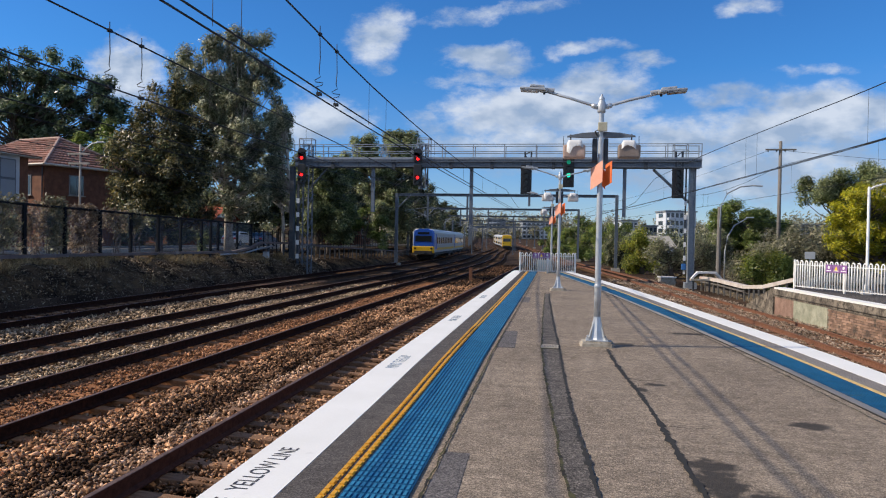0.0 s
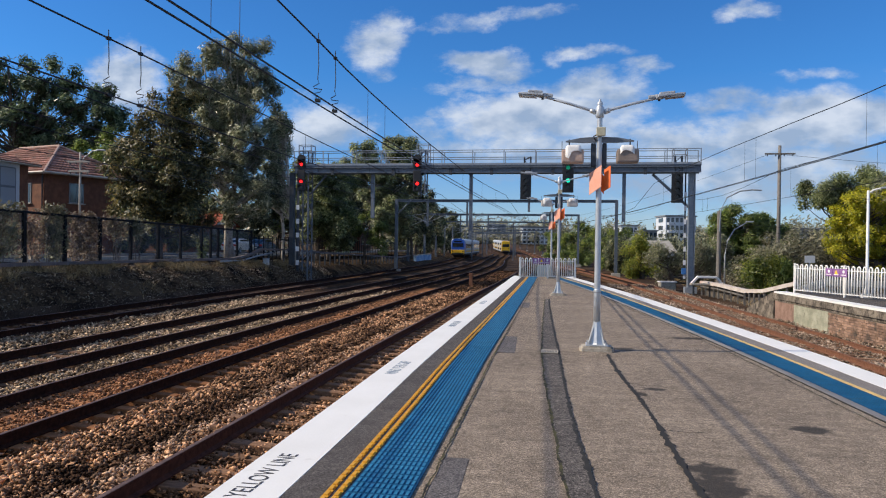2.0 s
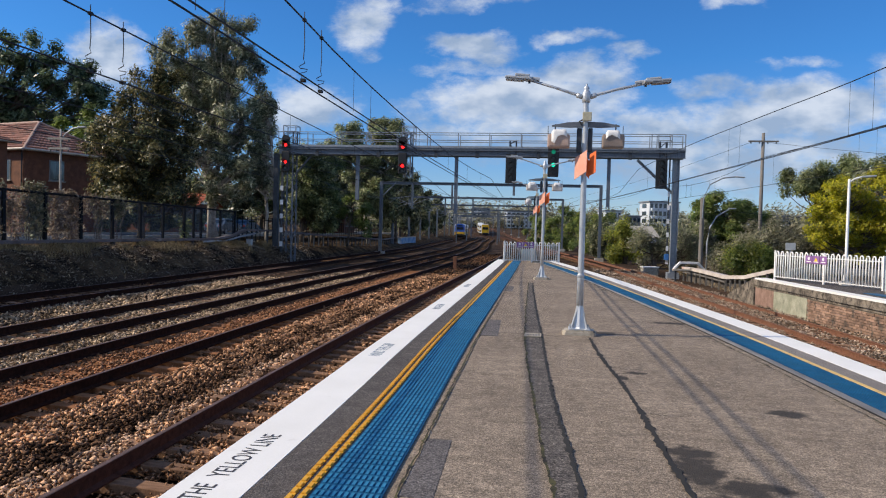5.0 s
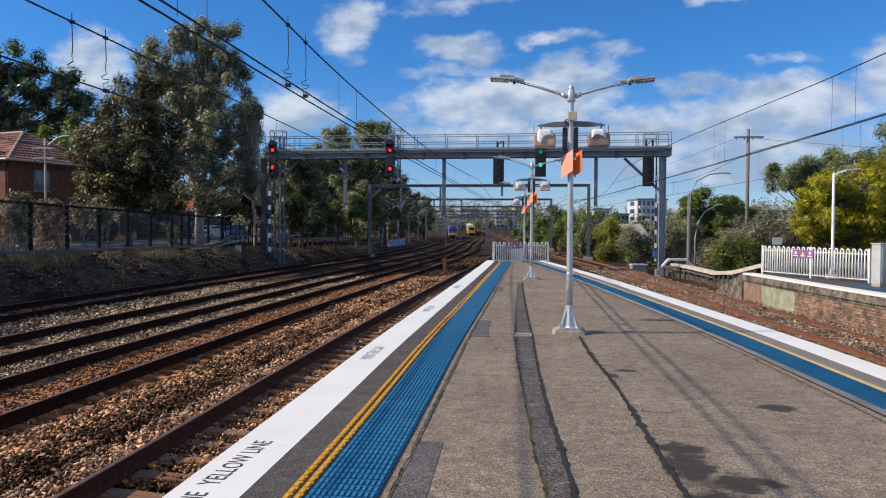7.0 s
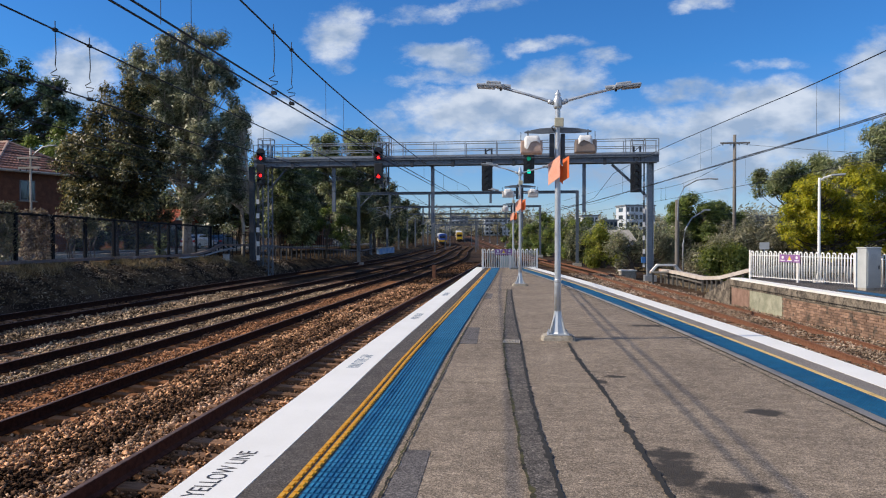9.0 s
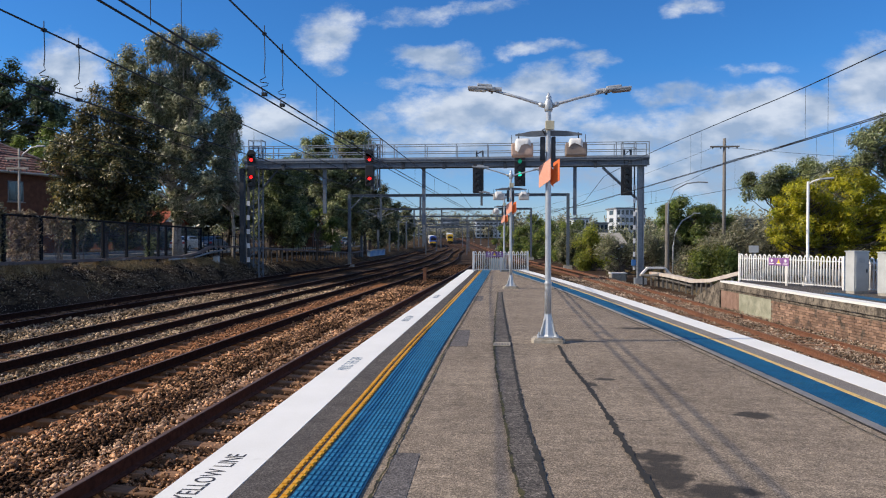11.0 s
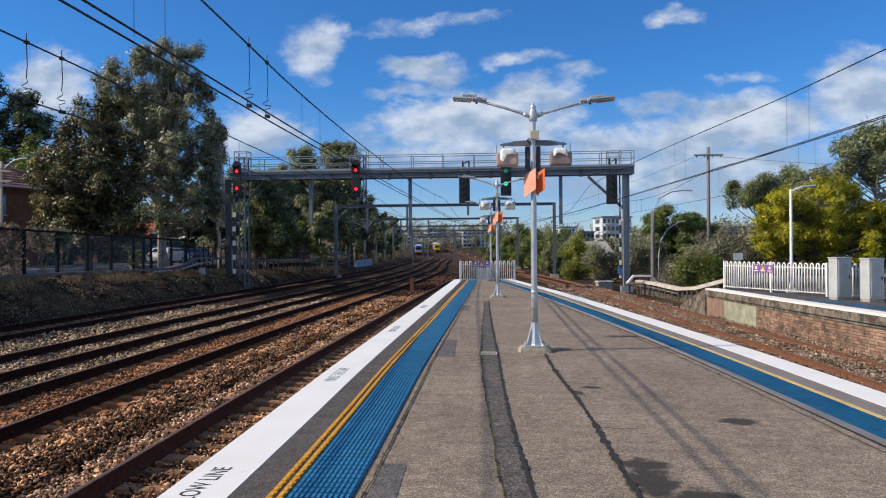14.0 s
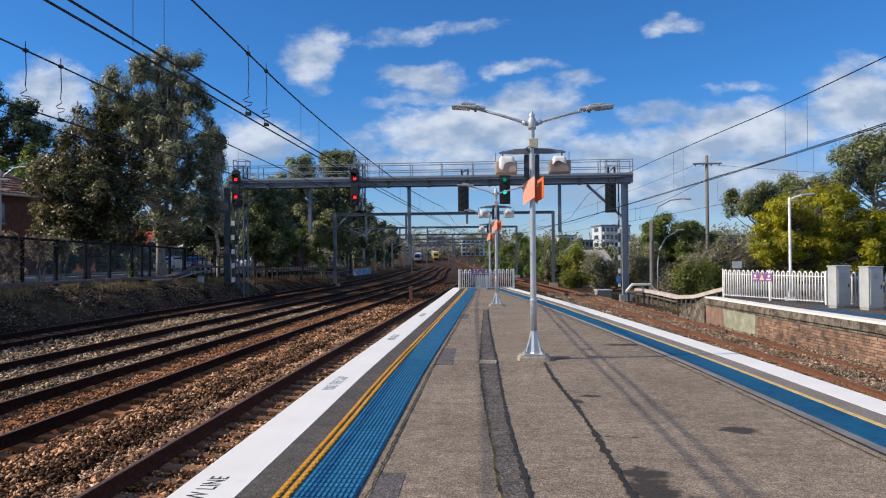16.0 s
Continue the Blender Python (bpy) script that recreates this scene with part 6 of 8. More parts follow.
tree("evergreen_tree", "dark bushy tree beside the paling fence", (-25.4, 76, 0.0), [(0, 0, 5.2, 2.8, 2.8, 3.4), (0.8, 1.5, 8.0, 2.4, 2.4, 2.6), (-1.0, -1.5, 7.0, 2.2, 2.2, 2.4)], L_shrub, M_bark_dark, 60, 1500, 24, 0.17, 0.55, 0.42, 0.22, 36)
tree("green_shrub", "bright green rounded shrub behind the cable route", (-19.9, 70, 0.0), [(0.8, 0, 3.2, 1.7, 1.5, 1.6), (-1.2, 0, 2.6, 1.6, 1.5, 1.5), (1.9, 0, 1.9, 1.3, 1.2, 1.3)], L_green, M_bark_dark, 26, 520, 26, 0.10, 0.55, 0.28, 0.12, 35)
tree("evergreen_tree", "dark trees shading the far end of the bank", (-21.5, 100, 0.0), [(0, 0, 4.6, 2.8, 3, 4.2), (-1.8, 5, 7.4, 3.0, 3, 3.6), (0.4, -4, 3.0, 2.4, 2.4, 3.0), (0.6, 4, 8.2, 2.0, 3, 2.6)], L_dark, M_bark_dark, 40, 900, 28, 0.22, 0.5, 0.5, 0.25, 37)
tree("evergreen_tree", "dark trees shading the far end of the bank", (-25.6, 122, 0.0), [(0, 0, 4.8, 3.2, 4, 4.0), (1.2, -3, 8.4, 2.8, 4, 3.2), (2.2, 4, 5.2, 2.4, 4, 4.2), (-1.8, 8, 5.0, 3.0, 3, 3.6), (-2.4, 18, 4.4, 3, 3, 4)], L_dark, M_bark_dark, 40, 850, 28, 0.24, 0.5, 0.55, 0.25, 39)

tree("olive_tree", "dark olive trees beside the far tracks", (-29.6, 142, 0.0), [(0, 0, 5.0, 2.8, 3, 4.6), (2.0, 0, 8.0, 2.6, 3, 3.2), (-2.4, 0, 7.6, 2.8, 3, 3.2), (3.6, 2, 4.2, 2.0, 3, 4.0)], L_shrub, M_bark_dark, 80, 1700, 26, 0.22, 0.5, 0.5, 0.25, 45, second=(L_dark, 0.7))
tree("olive_tree", "dark olive trees beside the far tracks", (-36.0, 178, 0.0), [(0, 0, 6.0, 3.4, 4, 5.6), (3.4, 0, 8.0, 3.0, 4, 4.2), (-3.4, 0, 8.6, 3.0, 4, 4.0)], L_dark, M_bark_dark, 70, 1400, 26, 0.26, 0.5, 0.55, 0.25, 46, second=(L_shrub, 0.4))
tree("evergreen_tree", "dark rounded trees beside the far curve", (-29.6, 184, 0.0), [(0, 0, 4.6, 2.7, 3, 4.6), (-0.6, 5, 7.2, 2.5, 3, 2.8), (-2.2, 14, 5.0, 2.6, 4, 4.4)], L_dark, M_bark_dark, 50, 1100, 26, 0.26, 0.5, 0.5, 0.22, 47, second=(L_shrub, 0.2))
for k, (x, y, h) in enumerate(((-46, 93, 10), (-40.5, 99, 10), (-36, 104, 9))):
    tree("evergreen_tree", "dark leafy tree behind the cottage", (x, y, 0.6), [(0, 0, h * 0.55, 4.2, 4.0, h * 0.42), (1.6, 2, h * 0.5, 3.4, 3.6, h * 0.40)], L_dark, M_bark_dark, 50, 700, 24, 0.26, 0.6, 0.55, 0.25, 130 + k, second=(L_green, 0.3))
for k, (x, y, h) in enumerate(((-32, 95, 8), (-33, 108, 11))):
    tree("evergreen_tree", "tall dark tree on the far side of the street", (x, y, 0.6), [(0, 0, h * 0.62, 3.8, 4.2, h * 0.36), (1.0, 2.5, h * 0.45, 3.4, 3.6, h * 0.34), (0.6, -2.5, h * 0.5, 3.2, 3.6, h * 0.34)], L_dark, M_bark_dark, 60, 620, 22, 0.34, 0.6, 0.6, 0.3, 110 + k)
for k, y in enumerate((60, 66, 73, 80)):
    tree("garden_hedge", "dark garden hedge beyond the street", (-38.2, y, 0.5), [(0, 0, 1.0, 1.2, 3.6, 1.1), (0.3, 2, 1.3, 1.0, 2.4, 1.2)], L_dark, M_bark_dark, 16, 300, 24, 0.16, 0.55, 0.4, 0.08, 140 + k)
# trees out of view, added to shade the bank nearer the camera
for k, (x, y, h) in enumerate(((-28.2, 9, 6.2), (-27.6, 17, 6.0))):
    tree("street_tree", "unseen leafy tree added to shade the bank", (x, y, 0.7), [(0, 0, h * 0.62, 3.0, 2.9, h * 0.36), (0.6, 1.2, h * 0.5, 2.6, 2.6, h * 0.3)], L_dark, M_bark_dark, 30, 420, 24, 0.26, 0.55, 0.5, 0.22, 96 + k)

# beyond the opposite platform
tree("hedge_shrub", "green leafy trackside scrub", (6.5, 96, -1.3), [(0, 0, 3.0, 2.2, 3, 2.6), (-1.6, 8, 3.4, 2.2, 3, 2.8), (0.8, -8, 2.2, 1.9, 3, 2.0), (0.2, -3, 1.2, 2.4, 4, 1.3), (-1.2, 6, 1.2, 2.2, 4, 1.3)], L_green, M_bark_dark, n_lobes=44, clumps=1162, size=0.144, seed=51, second=(L_lime, 0.7))
tree("hedge_shrub", "dense dark green trackside scrub", (2.5, 122, -1.3), [(0, 0, 3.6, 2.4, 4, 3.0), (-2.4, 14, 3.6, 2.4, 4, 3.0), (2.4, 4, 4.0, 2.4, 4, 3.2), (-0.4, -2, 1.3, 2.6, 5, 1.4), (-2.2, 9, 1.3, 2.4, 5, 1.4)], L_green, M_bark_dark, n_lobes=44, clumps=1162, size=0.176, seed=52, second=(L_lime, 0.7))
tree("hedge_shrub", "dense dark green trackside scrub", (-1.5, 160, -1.3), [(0, 0, 4.2, 3.0, 5, 3.6), (-2.8, 14, 4.4, 3.0, 5, 3.6), (4, 2, 4.6, 3, 5, 3.6), (-0.8, -3, 1.5, 3, 5, 1.6), (-3, 10, 1.5, 3, 5, 1.6)], L_green, M_bark_dark, n_lobes=40, clumps=1009, size=0.224, seed=53, second=(L_lime, 0.7))
tree("yellow_shrub", "yellow-green leafy trackside shrub", (7.2, 76, -1.3), [(0, 0, 3.4, 1.1, 1.2, 1.2), (-0.2, 1, 2.4, 1.5, 1.2, 1.3), (0.9, 0, 1.5, 1.3, 1.2, 1.4), (-0.6, 0, 0.9, 1.1, 1.1, 0.9)], L_lime, M_bark_dark, n_lobes=40, clumps=800, size=0.112, seed=54, second=(L_yellow, 1.0))
tree("dark_shrub", "dark green shrub beside the tracks", (5.6, 84, -1.3), [(0, 0, 2.2, 1.8, 2, 2.0)], L_dark, M_bark_dark, n_lobes=23, clumps=581, size=0.128, seed=55)
tree("grey_shrub", "grey-green twiggy shrub beside the gantry", (8.3, 61, -1.3), [(-0.8, 0, 1.7, 1.5, 1.5, 1.7), (1.6, 1, 2.0, 1.6, 1.5, 1.9), (3.6, 2, 2.3, 1.8, 1.6, 1.9)], L_grey, M_bark_dark, n_lobes=37, clumps=918, size=0.096, seed=56, second=(L_olive, 0.6))
tree("green_tree", "dark green feathery tree", (15.2, 70, -0.8), [(0, 0, 4.3, 2.4, 2.2, 2.6), (-1.6, 0, 3.2, 1.9, 1.8, 2.4), (2.3, 0, 3.6, 2.0, 1.8, 2.3), (0.4, 0, 2.0, 3.0, 2.0, 2.0)], L_green, M_bark_dark, n_lobes=90, clumps=2300, per=30, size=0.13, spread=(0.42, 0.42, 0.26), seed=57, second=(L_pine, 0.5))
tree("grey_shrub", "grey-green twiggy shrubs behind the platform end", (13.6, 50.5, -1.3), [(0, 0, 2.2, 2.0, 1.6, 2.0), (2.0, 0.5, 2.8, 1.8, 1.6, 1.9), (-1.9, 0, 1.5, 1.5, 1.4, 1.5)], L_grey, M_bark_dark, n_lobes=47, clumps=1285, size=0.088, seed=58, limb_share=1.0)
tree("green_shrub", "green leafy shrub behind the platform end", (11.6, 47, -1.3), [(0, 0, 1.3, 1.15, 1.1, 1.2), (1.1, 0.4, 1.1, 1.0, 1.0, 1.0)], L_green, M_bark_dark, n_lobes=40, clumps=900, size=0.088, seed=59, second=(L_lime, 0.7))
tree("jacaranda_tree", "yellow-green feathery tree behind the platform railing", (17.7, 46.5, -1.5), [(-0.6, 0, 5.0, 2.5, 2.2, 2.1), (1.8, 0, 5.5, 2.6, 2.2, 2.2), (4.2, 0, 5.0, 2.0, 2.0, 1.9), (3.8, 0, 3.2, 2.0, 1.8, 1.8), (0.2, 0, 2.9, 2.8, 2.0, 1.6), (-1.8, 0, 4.0, 1.8, 1.6, 1.7)], L_yellow, M_bark_dark, n_lobes=150, clumps=1500, per=44, size=0.09, aspect=0.5, spread=(0.30, 0.30, 0.19), seed=60, trunk=0.2, second=(L_green, 0.15))
tree("jacaranda_tree", "green feathery tree behind the platform railing", (22.8, 48.5, -1.5), [(0, 0, 3.6, 3.0, 2.2, 2.2), (3.0, 0, 3.4, 2.6, 2.2, 2.2)], L_green, M_bark_dark, n_lobes=70, clumps=900, per=46, size=0.09, spread=(0.32, 0.32, 0.18), seed=61, second=(L_yellow, 0.5))
tree("eucalyptus_tree", "spreading olive eucalyptus tree", (26.4, 76, -1.0), [(-2.6, 0, 8.0, 2.5, 2.4, 1.5), (0.6, 0, 8.4, 3.2, 2.6, 1.9), (4.6, 0, 8.2, 3.0, 2.6, 2.0)], L_shrub, M_bark_dark, n_lobes=90, clumps=2600, size=0.14, seed=62, second=(L_olive, 0.8))
tree("eucalyptus_tree", "tall eucalyptus tree with bare pale limbs", (26.8, 55.5, -1.2), [(-1.2, 0, 9.8, 2.2, 2.0, 1.8), (1.8, 0, 11.0, 2.6, 2.2, 2.0), (-2.6, 0, 7.4, 1.7, 1.6, 1.4), (2.8, 0, 8.0, 2.0, 1.8, 1.6), (4.6, 0, 9.6, 2.0, 2, 2)], L_olive, M_bark_pale, n_lobes=110, clumps=2400, size=0.128, aspect=0.4, seed=63, trunk=0.34, stems=2, droop=0.1, second=(L_dark, 0.9))
tree("eucalyptus_tree", "pale-limbed tree with sparse leaves", (23.6, 60, -1.2), [(0, 0, 6.4, 2.0, 1.8, 2.2), (1.6, 0, 4.6, 1.8, 1.6, 1.8)], L_euc, M_bark_pale, n_lobes=40, clumps=581, size=0.128, seed=64, trunk=0.2, stems=2)
tree("green_tree", "dark green trees behind the railing", (31, 52, -1.2), [(0, 0, 4.0, 4.0, 3, 3.6), (5, 0, 5.5, 4.0, 3, 4.0)], L_dark, M_bark_dark, n_lobes=51, clumps=1285, size=0.160, seed=65)
tree("grey_shrub", "grey-green scrub beyond the shrubs", (20, 58, -1.3), [(0, 0, 2.4, 3.2, 2.0, 2.2), (-3.4, 3, 2.4, 2.6, 2, 2.2)], L_grey, M_bark_dark, n_lobes=44, clumps=1224, size=0.128, seed=66)


def far_woods(name, label, rows, mat, seed, size):
    """Distant tree belts: uneven heaps of leaf clumps over (x, y, half length, half depth, height, count)."""
    rs = np.random.RandomState(seed)
    pts = []
    for x, y, hx, hy, z0, h, n in rows:
        for _ in range(n):
            cx, cy = x + rs.uniform(-hx, hx), y + rs.uniform(-hy, hy)
            hh = h * rs.uniform(0.55, 1.1)
            r = rs.uniform(0.25, 0.5) * hh
            e = rs.normal(0, 1, (16, 3))
            e /= np.linalg.norm(e, axis=1, keepdims=True)
            pts.append(np.array((cx, cy, z0 + hh * 0.55)) + e * (r, r, hh * 0.45) * rs.uniform(0.5, 1, (16, 1)))
    c = np.concatenate(pts)
    ob = leaves(name, c, 6, size * 1.6, size, 0.7, mat, None, seed)
    return tagged(ob, label, "trees", kind="stuff")


far_woods("far_trees", "distant dark green trees along the railway and on the hills",
          [(-36, 160, 7, 22, -0.5, 8, 40), (-46, 220, 9, 40, 0, 9, 40), (-64, 330, 12, 60, 1, 10, 40), (12, 200, 8, 40, -1, 7, 36), (4, 280, 9, 50, 0, 8, 36), (40, 190, 26, 40, -1, 6, 60), (60, 260, 40, 30, 0, 8, 60),
           (-70, 130, 30, 25, 0.5, 11, 70), (70, 110, 30, 30, -1, 8, 60), (46, 92, 12, 14, -1, 7, 40)], L_dark, 71, 0.42)
far_woods("far_trees", "hazy distant wooded ridge", [(-160, 620, 160, 30, 8, 18, 110), (60, 640, 160, 30, 8, 16, 110), (260, 520, 120, 60, 5, 18, 60), (-20, 560, 60, 20, 4, 8, 40)], L_grey, 72, 1.3)


# ---- bank fence, cable route, climbers ----
def bank_z(y):
    return 0.66 - 0.016 * (y - 27)


def bank_fence():
    t = thing("mesh_fence", "tall black steel mesh fence along the top of the bank", "fence", (-22.5, 0, 0))
    ys = [12.5 + 2.53 * k for k in range(9)] + [35.3, 37.9, 40.3, 42.8, 44.0, 45.0, 47.8, 50.1]
    h = 2.25
    for y in ys:
        part("post", box(B(), (0, y, bank_z(y) + h / 2 - 0.2), (0.12, 0.17, h + 0.5)), M_fence_metal, t)
    for y0, y1 in zip(ys, ys[1:]):
        z0, z1 = bank_z(y0), bank_z(y1)
        part("rail", rod(B(), (0, y0, z0 + h), (0, y1, z1 + h), 0.055, n=6), M_fence_metal, t)
        part("rail", rod(B(), (0, y0, z0 + 0.1), (0, y1, z1 + 0.1), 0.03, n=6), M_fence_metal, t)
        v, f = [], []
        n = 34
        for k in range(1, n):
            q = k / n
            y, zb = y0 + (y1 - y0) * q, z0 + (z1 - z0) * q
            b = len(v)
            v += [(0.008, y - 0.003, zb + 0.1), (0.008, y + 0.003, zb + 0.1), (0.008, y + 0.003, zb + h), (0.008, y - 0.003, zb + h)]
            f.append((b, b + 1, b + 2, b + 3))
        for k in range(1, 56):
            zz = 0.1 + (h - 0.1) * k / 56
            b = len(v)
            v += [(0.008, y0, z0 + zz - 0.0025), (0.008, y1, z1 + zz - 0.0025), (0.008, y1, z1 + zz + 0.0025), (0.008, y0, z0 + zz + 0.0025)]
            f.append((b, b + 1, b + 2, b + 3))
        raw("mesh_panel", v, f, M_mesh_wire, t, "dull grey welded wire mesh")
    return t


bank_fence()


def climber(label, y0, y1, h, mat, seed, n, lowest=0.05, size=0.10):
    t = thing("climbing_plant", label, "plant", (-22.62, (y0 + y1) / 2, bank_z(y0)))
    rs = np.random.RandomState(seed)
    hy = (y1 - y0) / 2
    c = np.stack([rs.uniform(-0.12, 0.12, n), rs.uniform(-hy, hy, n), rs.uniform(lowest, 1, n) ** 0.8 * h], 1)
    c[:, 1] *= 1 - 0.35 * np.abs(np.sin(c[:, 2] * 3 + seed))
    r2 = random.Random(seed)
    for k in range(5):
        x, y = 0.0, r2.uniform(-hy * 0.6, hy * 0.6)
        part("stem", tube(B(), [(x, y + 0.1 * q * r2.uniform(-1, 1), h * q * 0.2 - 0.05) for q in range(6)], 0.02, 5, 0.4), M_bark_dark, t)
    leaves("foliage", c, 16, (0.1, 0.16, 0.16), size, 0.6, mat, t, seed)


for lab, y0, y1, h, mat, sd, n in (("pale dry climber on the mesh fence", 24.2, 27.9, 2.4, L_grey, 81, 230), ("green climber on the mesh fence", 28.9, 30.5, 2.6, L_grey, 82, 150), ("brown dry climber on the mesh fence", 30.5, 33.2, 2.35, L_tan, 83, 170),
                                   ("brown dry climber on the mesh fence", 33.2, 35.2, 2.3, L_tan, 84, 40), ("green climber on the mesh fence", 35.2, 36.6, 2.3, L_grey, 85, 90), ("green climber on the mesh fence", 42.5, 43.8, 1.3, L_shrub, 86, 40),
                                   ("brown dry climber on the mesh fence", 20.5, 24.6, 2.4, L_tan, 87, 190), ("thin dry climber on the mesh fence", 27.4, 29.2, 2.3, L_tan, 88, 70), ("thin dry climber on the mesh fence", 33, 37.5, 2.2, L_grey, 89, 25)):
    climber(lab, y0, y1, h, mat, sd, n, 0.55 if sd in (84, 85, 89) else 0.05)


M_trough = material("weathered trough steel", (0.085, 0.068, 0.066), (0.19, 0.155, 0.15), 0.7, 1.5, 0.1, spots=(0.34, 0.32, 0.31), spot_scale=0.8, spot_at=0.6)


def cable_route(label, pts, legs_every, w=0.30):
    t = thing("cable_route", label, "cable trough")
    bm = B()
    for a, b in zip(pts, pts[1:]):
        a, b = Vector(a), Vector(b)
        d = b - a
        box(bm, (a + b) / 2, (w, d.length + 0.02, 0.14), d.to_track_quat("Y", "Z").to_matrix().to_4x4())
    part("trough", bm, M_trough, t, "weathered steel trough")
    for a, b in zip(pts, pts[1:]):
        a, b = Vector(a), Vector(b)
        n = max(1, int((b - a).length / legs_every))
        for k in range(n):
            p = a.lerp(b, (k + 0.5) / n)
            g = ground_height(p.x, p.y)
            part("leg", box(B(), (p.x, p.y, (p.z + g - 0.2) / 2), (0.10, 0.08, max(0.1, p.z - g + 0.2))), M_steel_dark, t)


cable_route("galvanised cable trough on short posts along the bank", [(-22.1, 12, 0.73), (-22.1, 27, 0.72), (-22.1, 36, 0.69), (-22.0, 46, 0.64), (-21.8, 48.4, 0.88), (-21.7, 50, 1.26), (-21.6, 55.4, 1.2)], 1.9)
cable_route("galvanised cable trough on posts beyond the gantry", [(-21.0, 55.8, 1.14), (-21.0, 64, 0.86), (-21.0, 78, 0.45), (-21.2, 92, 0.1), (-21.9, 104, 0.3)], 1.3)


# a pipe leaving the trough and a small grey box on the bank
t = thing("cable_pipe", "pale steel cable pipe sloping down beside the trough", "pipe")
part("pipe", tube(B(), [(-21.85, 44, 0.5), (-21.7, 47, 0.52), (-21.6, 49, 0.78), (-21.5, 51.5, 1.0)], 0.06, 8), M_galv, t, smooth=True)
part("clamp", box(B(), (-21.68, 47.2, 0.5), (0.2, 0.08, 0.2)), M_steel_dark, t)
t = thing("trackside_box", "small grey trackside box on the bank", "box", (-21.35, 50.1, ground_height(-21.35, 50.1) - 0.05))
part("body", box(B(), (0, 0, 0.26), (0.34, 0.34, 0.5), bevel=0.02), M_cabinet, t)
part("lid", box(B(), (0, 0, 0.53), (0.40, 0.40, 0.05), bevel=0.01), M_galv, t)


def palisade(label, pts, h, step):
    t = thing("palisade_fence", label, "fence")
    for a, b in zip(pts, pts[1:]):
        a, b = Vector(a), Vector(b)
        bm = B()
        for z in (0.25, h - 0.2):
            rod(bm, a + Vector((0, 0, z)), b + Vector((0, 0, z)), 0.03, n=5)
        part("rail", bm, M_fence_metal, t)
        n = int((b - a).length / step)
        for k in range(n):
            p = a.lerp(b, k / n)
            part("paling", box(B(), (p.x, p.y, p.z + h / 2), (0.05, 0.06, h)), M_fence_metal, t)


palisade("black steel paling fence along the bank", [(-22.6, 50, 0.1), (-22.4, 62, -0.1), (-22.4, 80, -0.2), (-22.8, 96, -0.2)], 2.2, 0.8)

# graffiti-blue retaining wall
M_blue_wall = material("blue painted wall", (0.10, 0.22, 0.42), (0.30, 0.45, 0.62), 0.8, 1.2, bump=0.1, spots=(0.5, 0.55, 0.6), spot_scale=0.9, spot_at=0.55)
rw = thing("retaining_wall", "low blue painted retaining wall at the foot of the bank", "wall", (-22.0, 111, -1.45), 3)
part("wall", box(B(), (0, 0, 0.80), (0.4, 16, 1.6)), M_blue_wall, rw)
part("capping", box(B(), (0, 0, 1.65), (0.5, 16.1, 0.1)), M_concrete, rw)

# dry grass and litter on the bank
rs = np.random.RandomState(5)
n = 17000
gy = rs.uniform(22, 58, n)
gx = -19.6 - rs.uniform(0, 1, n) ** 0.5 * 2.9
keep = np.array([noise.noise((x * 0.8, y * 0.35, 0)) > -0.06 + 0.30 * (x > -20.8) for x, y in zip(gx, gy)])
gx, gy = gx[keep], gy[keep]
gz = np.array([ground_height(x, y) for x, y in zip(gx, gy)])
c = np.stack([gx, gy, gz + 0.08], 1)
tagged(leaves("grass", c, 3, 0.08, 0.14, 0.12, M_grass_blade, None, 6, -1.0), "tufts of dry yellow grass on the bank", "grass", kind="stuff")
ly = rs.uniform(20, 60, 5200)
lx = -19.5 - rs.uniform(0, 1, 5200) * 3.0
lz = np.array([ground_height(x, y) for x, y in zip(lx, ly)])
tagged(leaves("leaf_litter", np.stack([lx, ly, lz + 0.03], 1), 3, (0.12, 0.12, 0.02), 0.055, 0.6, L_tan, None, 8), "dry brown leaf litter and bark on the bank", "leaf litter", kind="stuff")
c2 = np.stack([rs.uniform(9.6, 13, 2500), rs.uniform(36, 75, 2500), np.full(2500, -1.22)], 1)
tagged(leaves("grass", c2, 3, 0.1, 0.16, 0.12, M_grass_blade, None, 7, -1.0), "dry grass beside the track", "grass", kind="stuff")


# ---- street and houses ----
bm = box(B(), (-32.7, 60, 0.50), (6.5, 160, 0.12))
tagged(part("street", bm, M_road), "dark asphalt street behind the fence", "road", kind="structure")
for x in (-29.4, -36.05):
    tagged(part("kerb", box(B(), (x, 60, 0.56), (0.3, 160, 0.24), bevel=0.02), M_concrete), "concrete street kerb", "kerb", kind="structure")


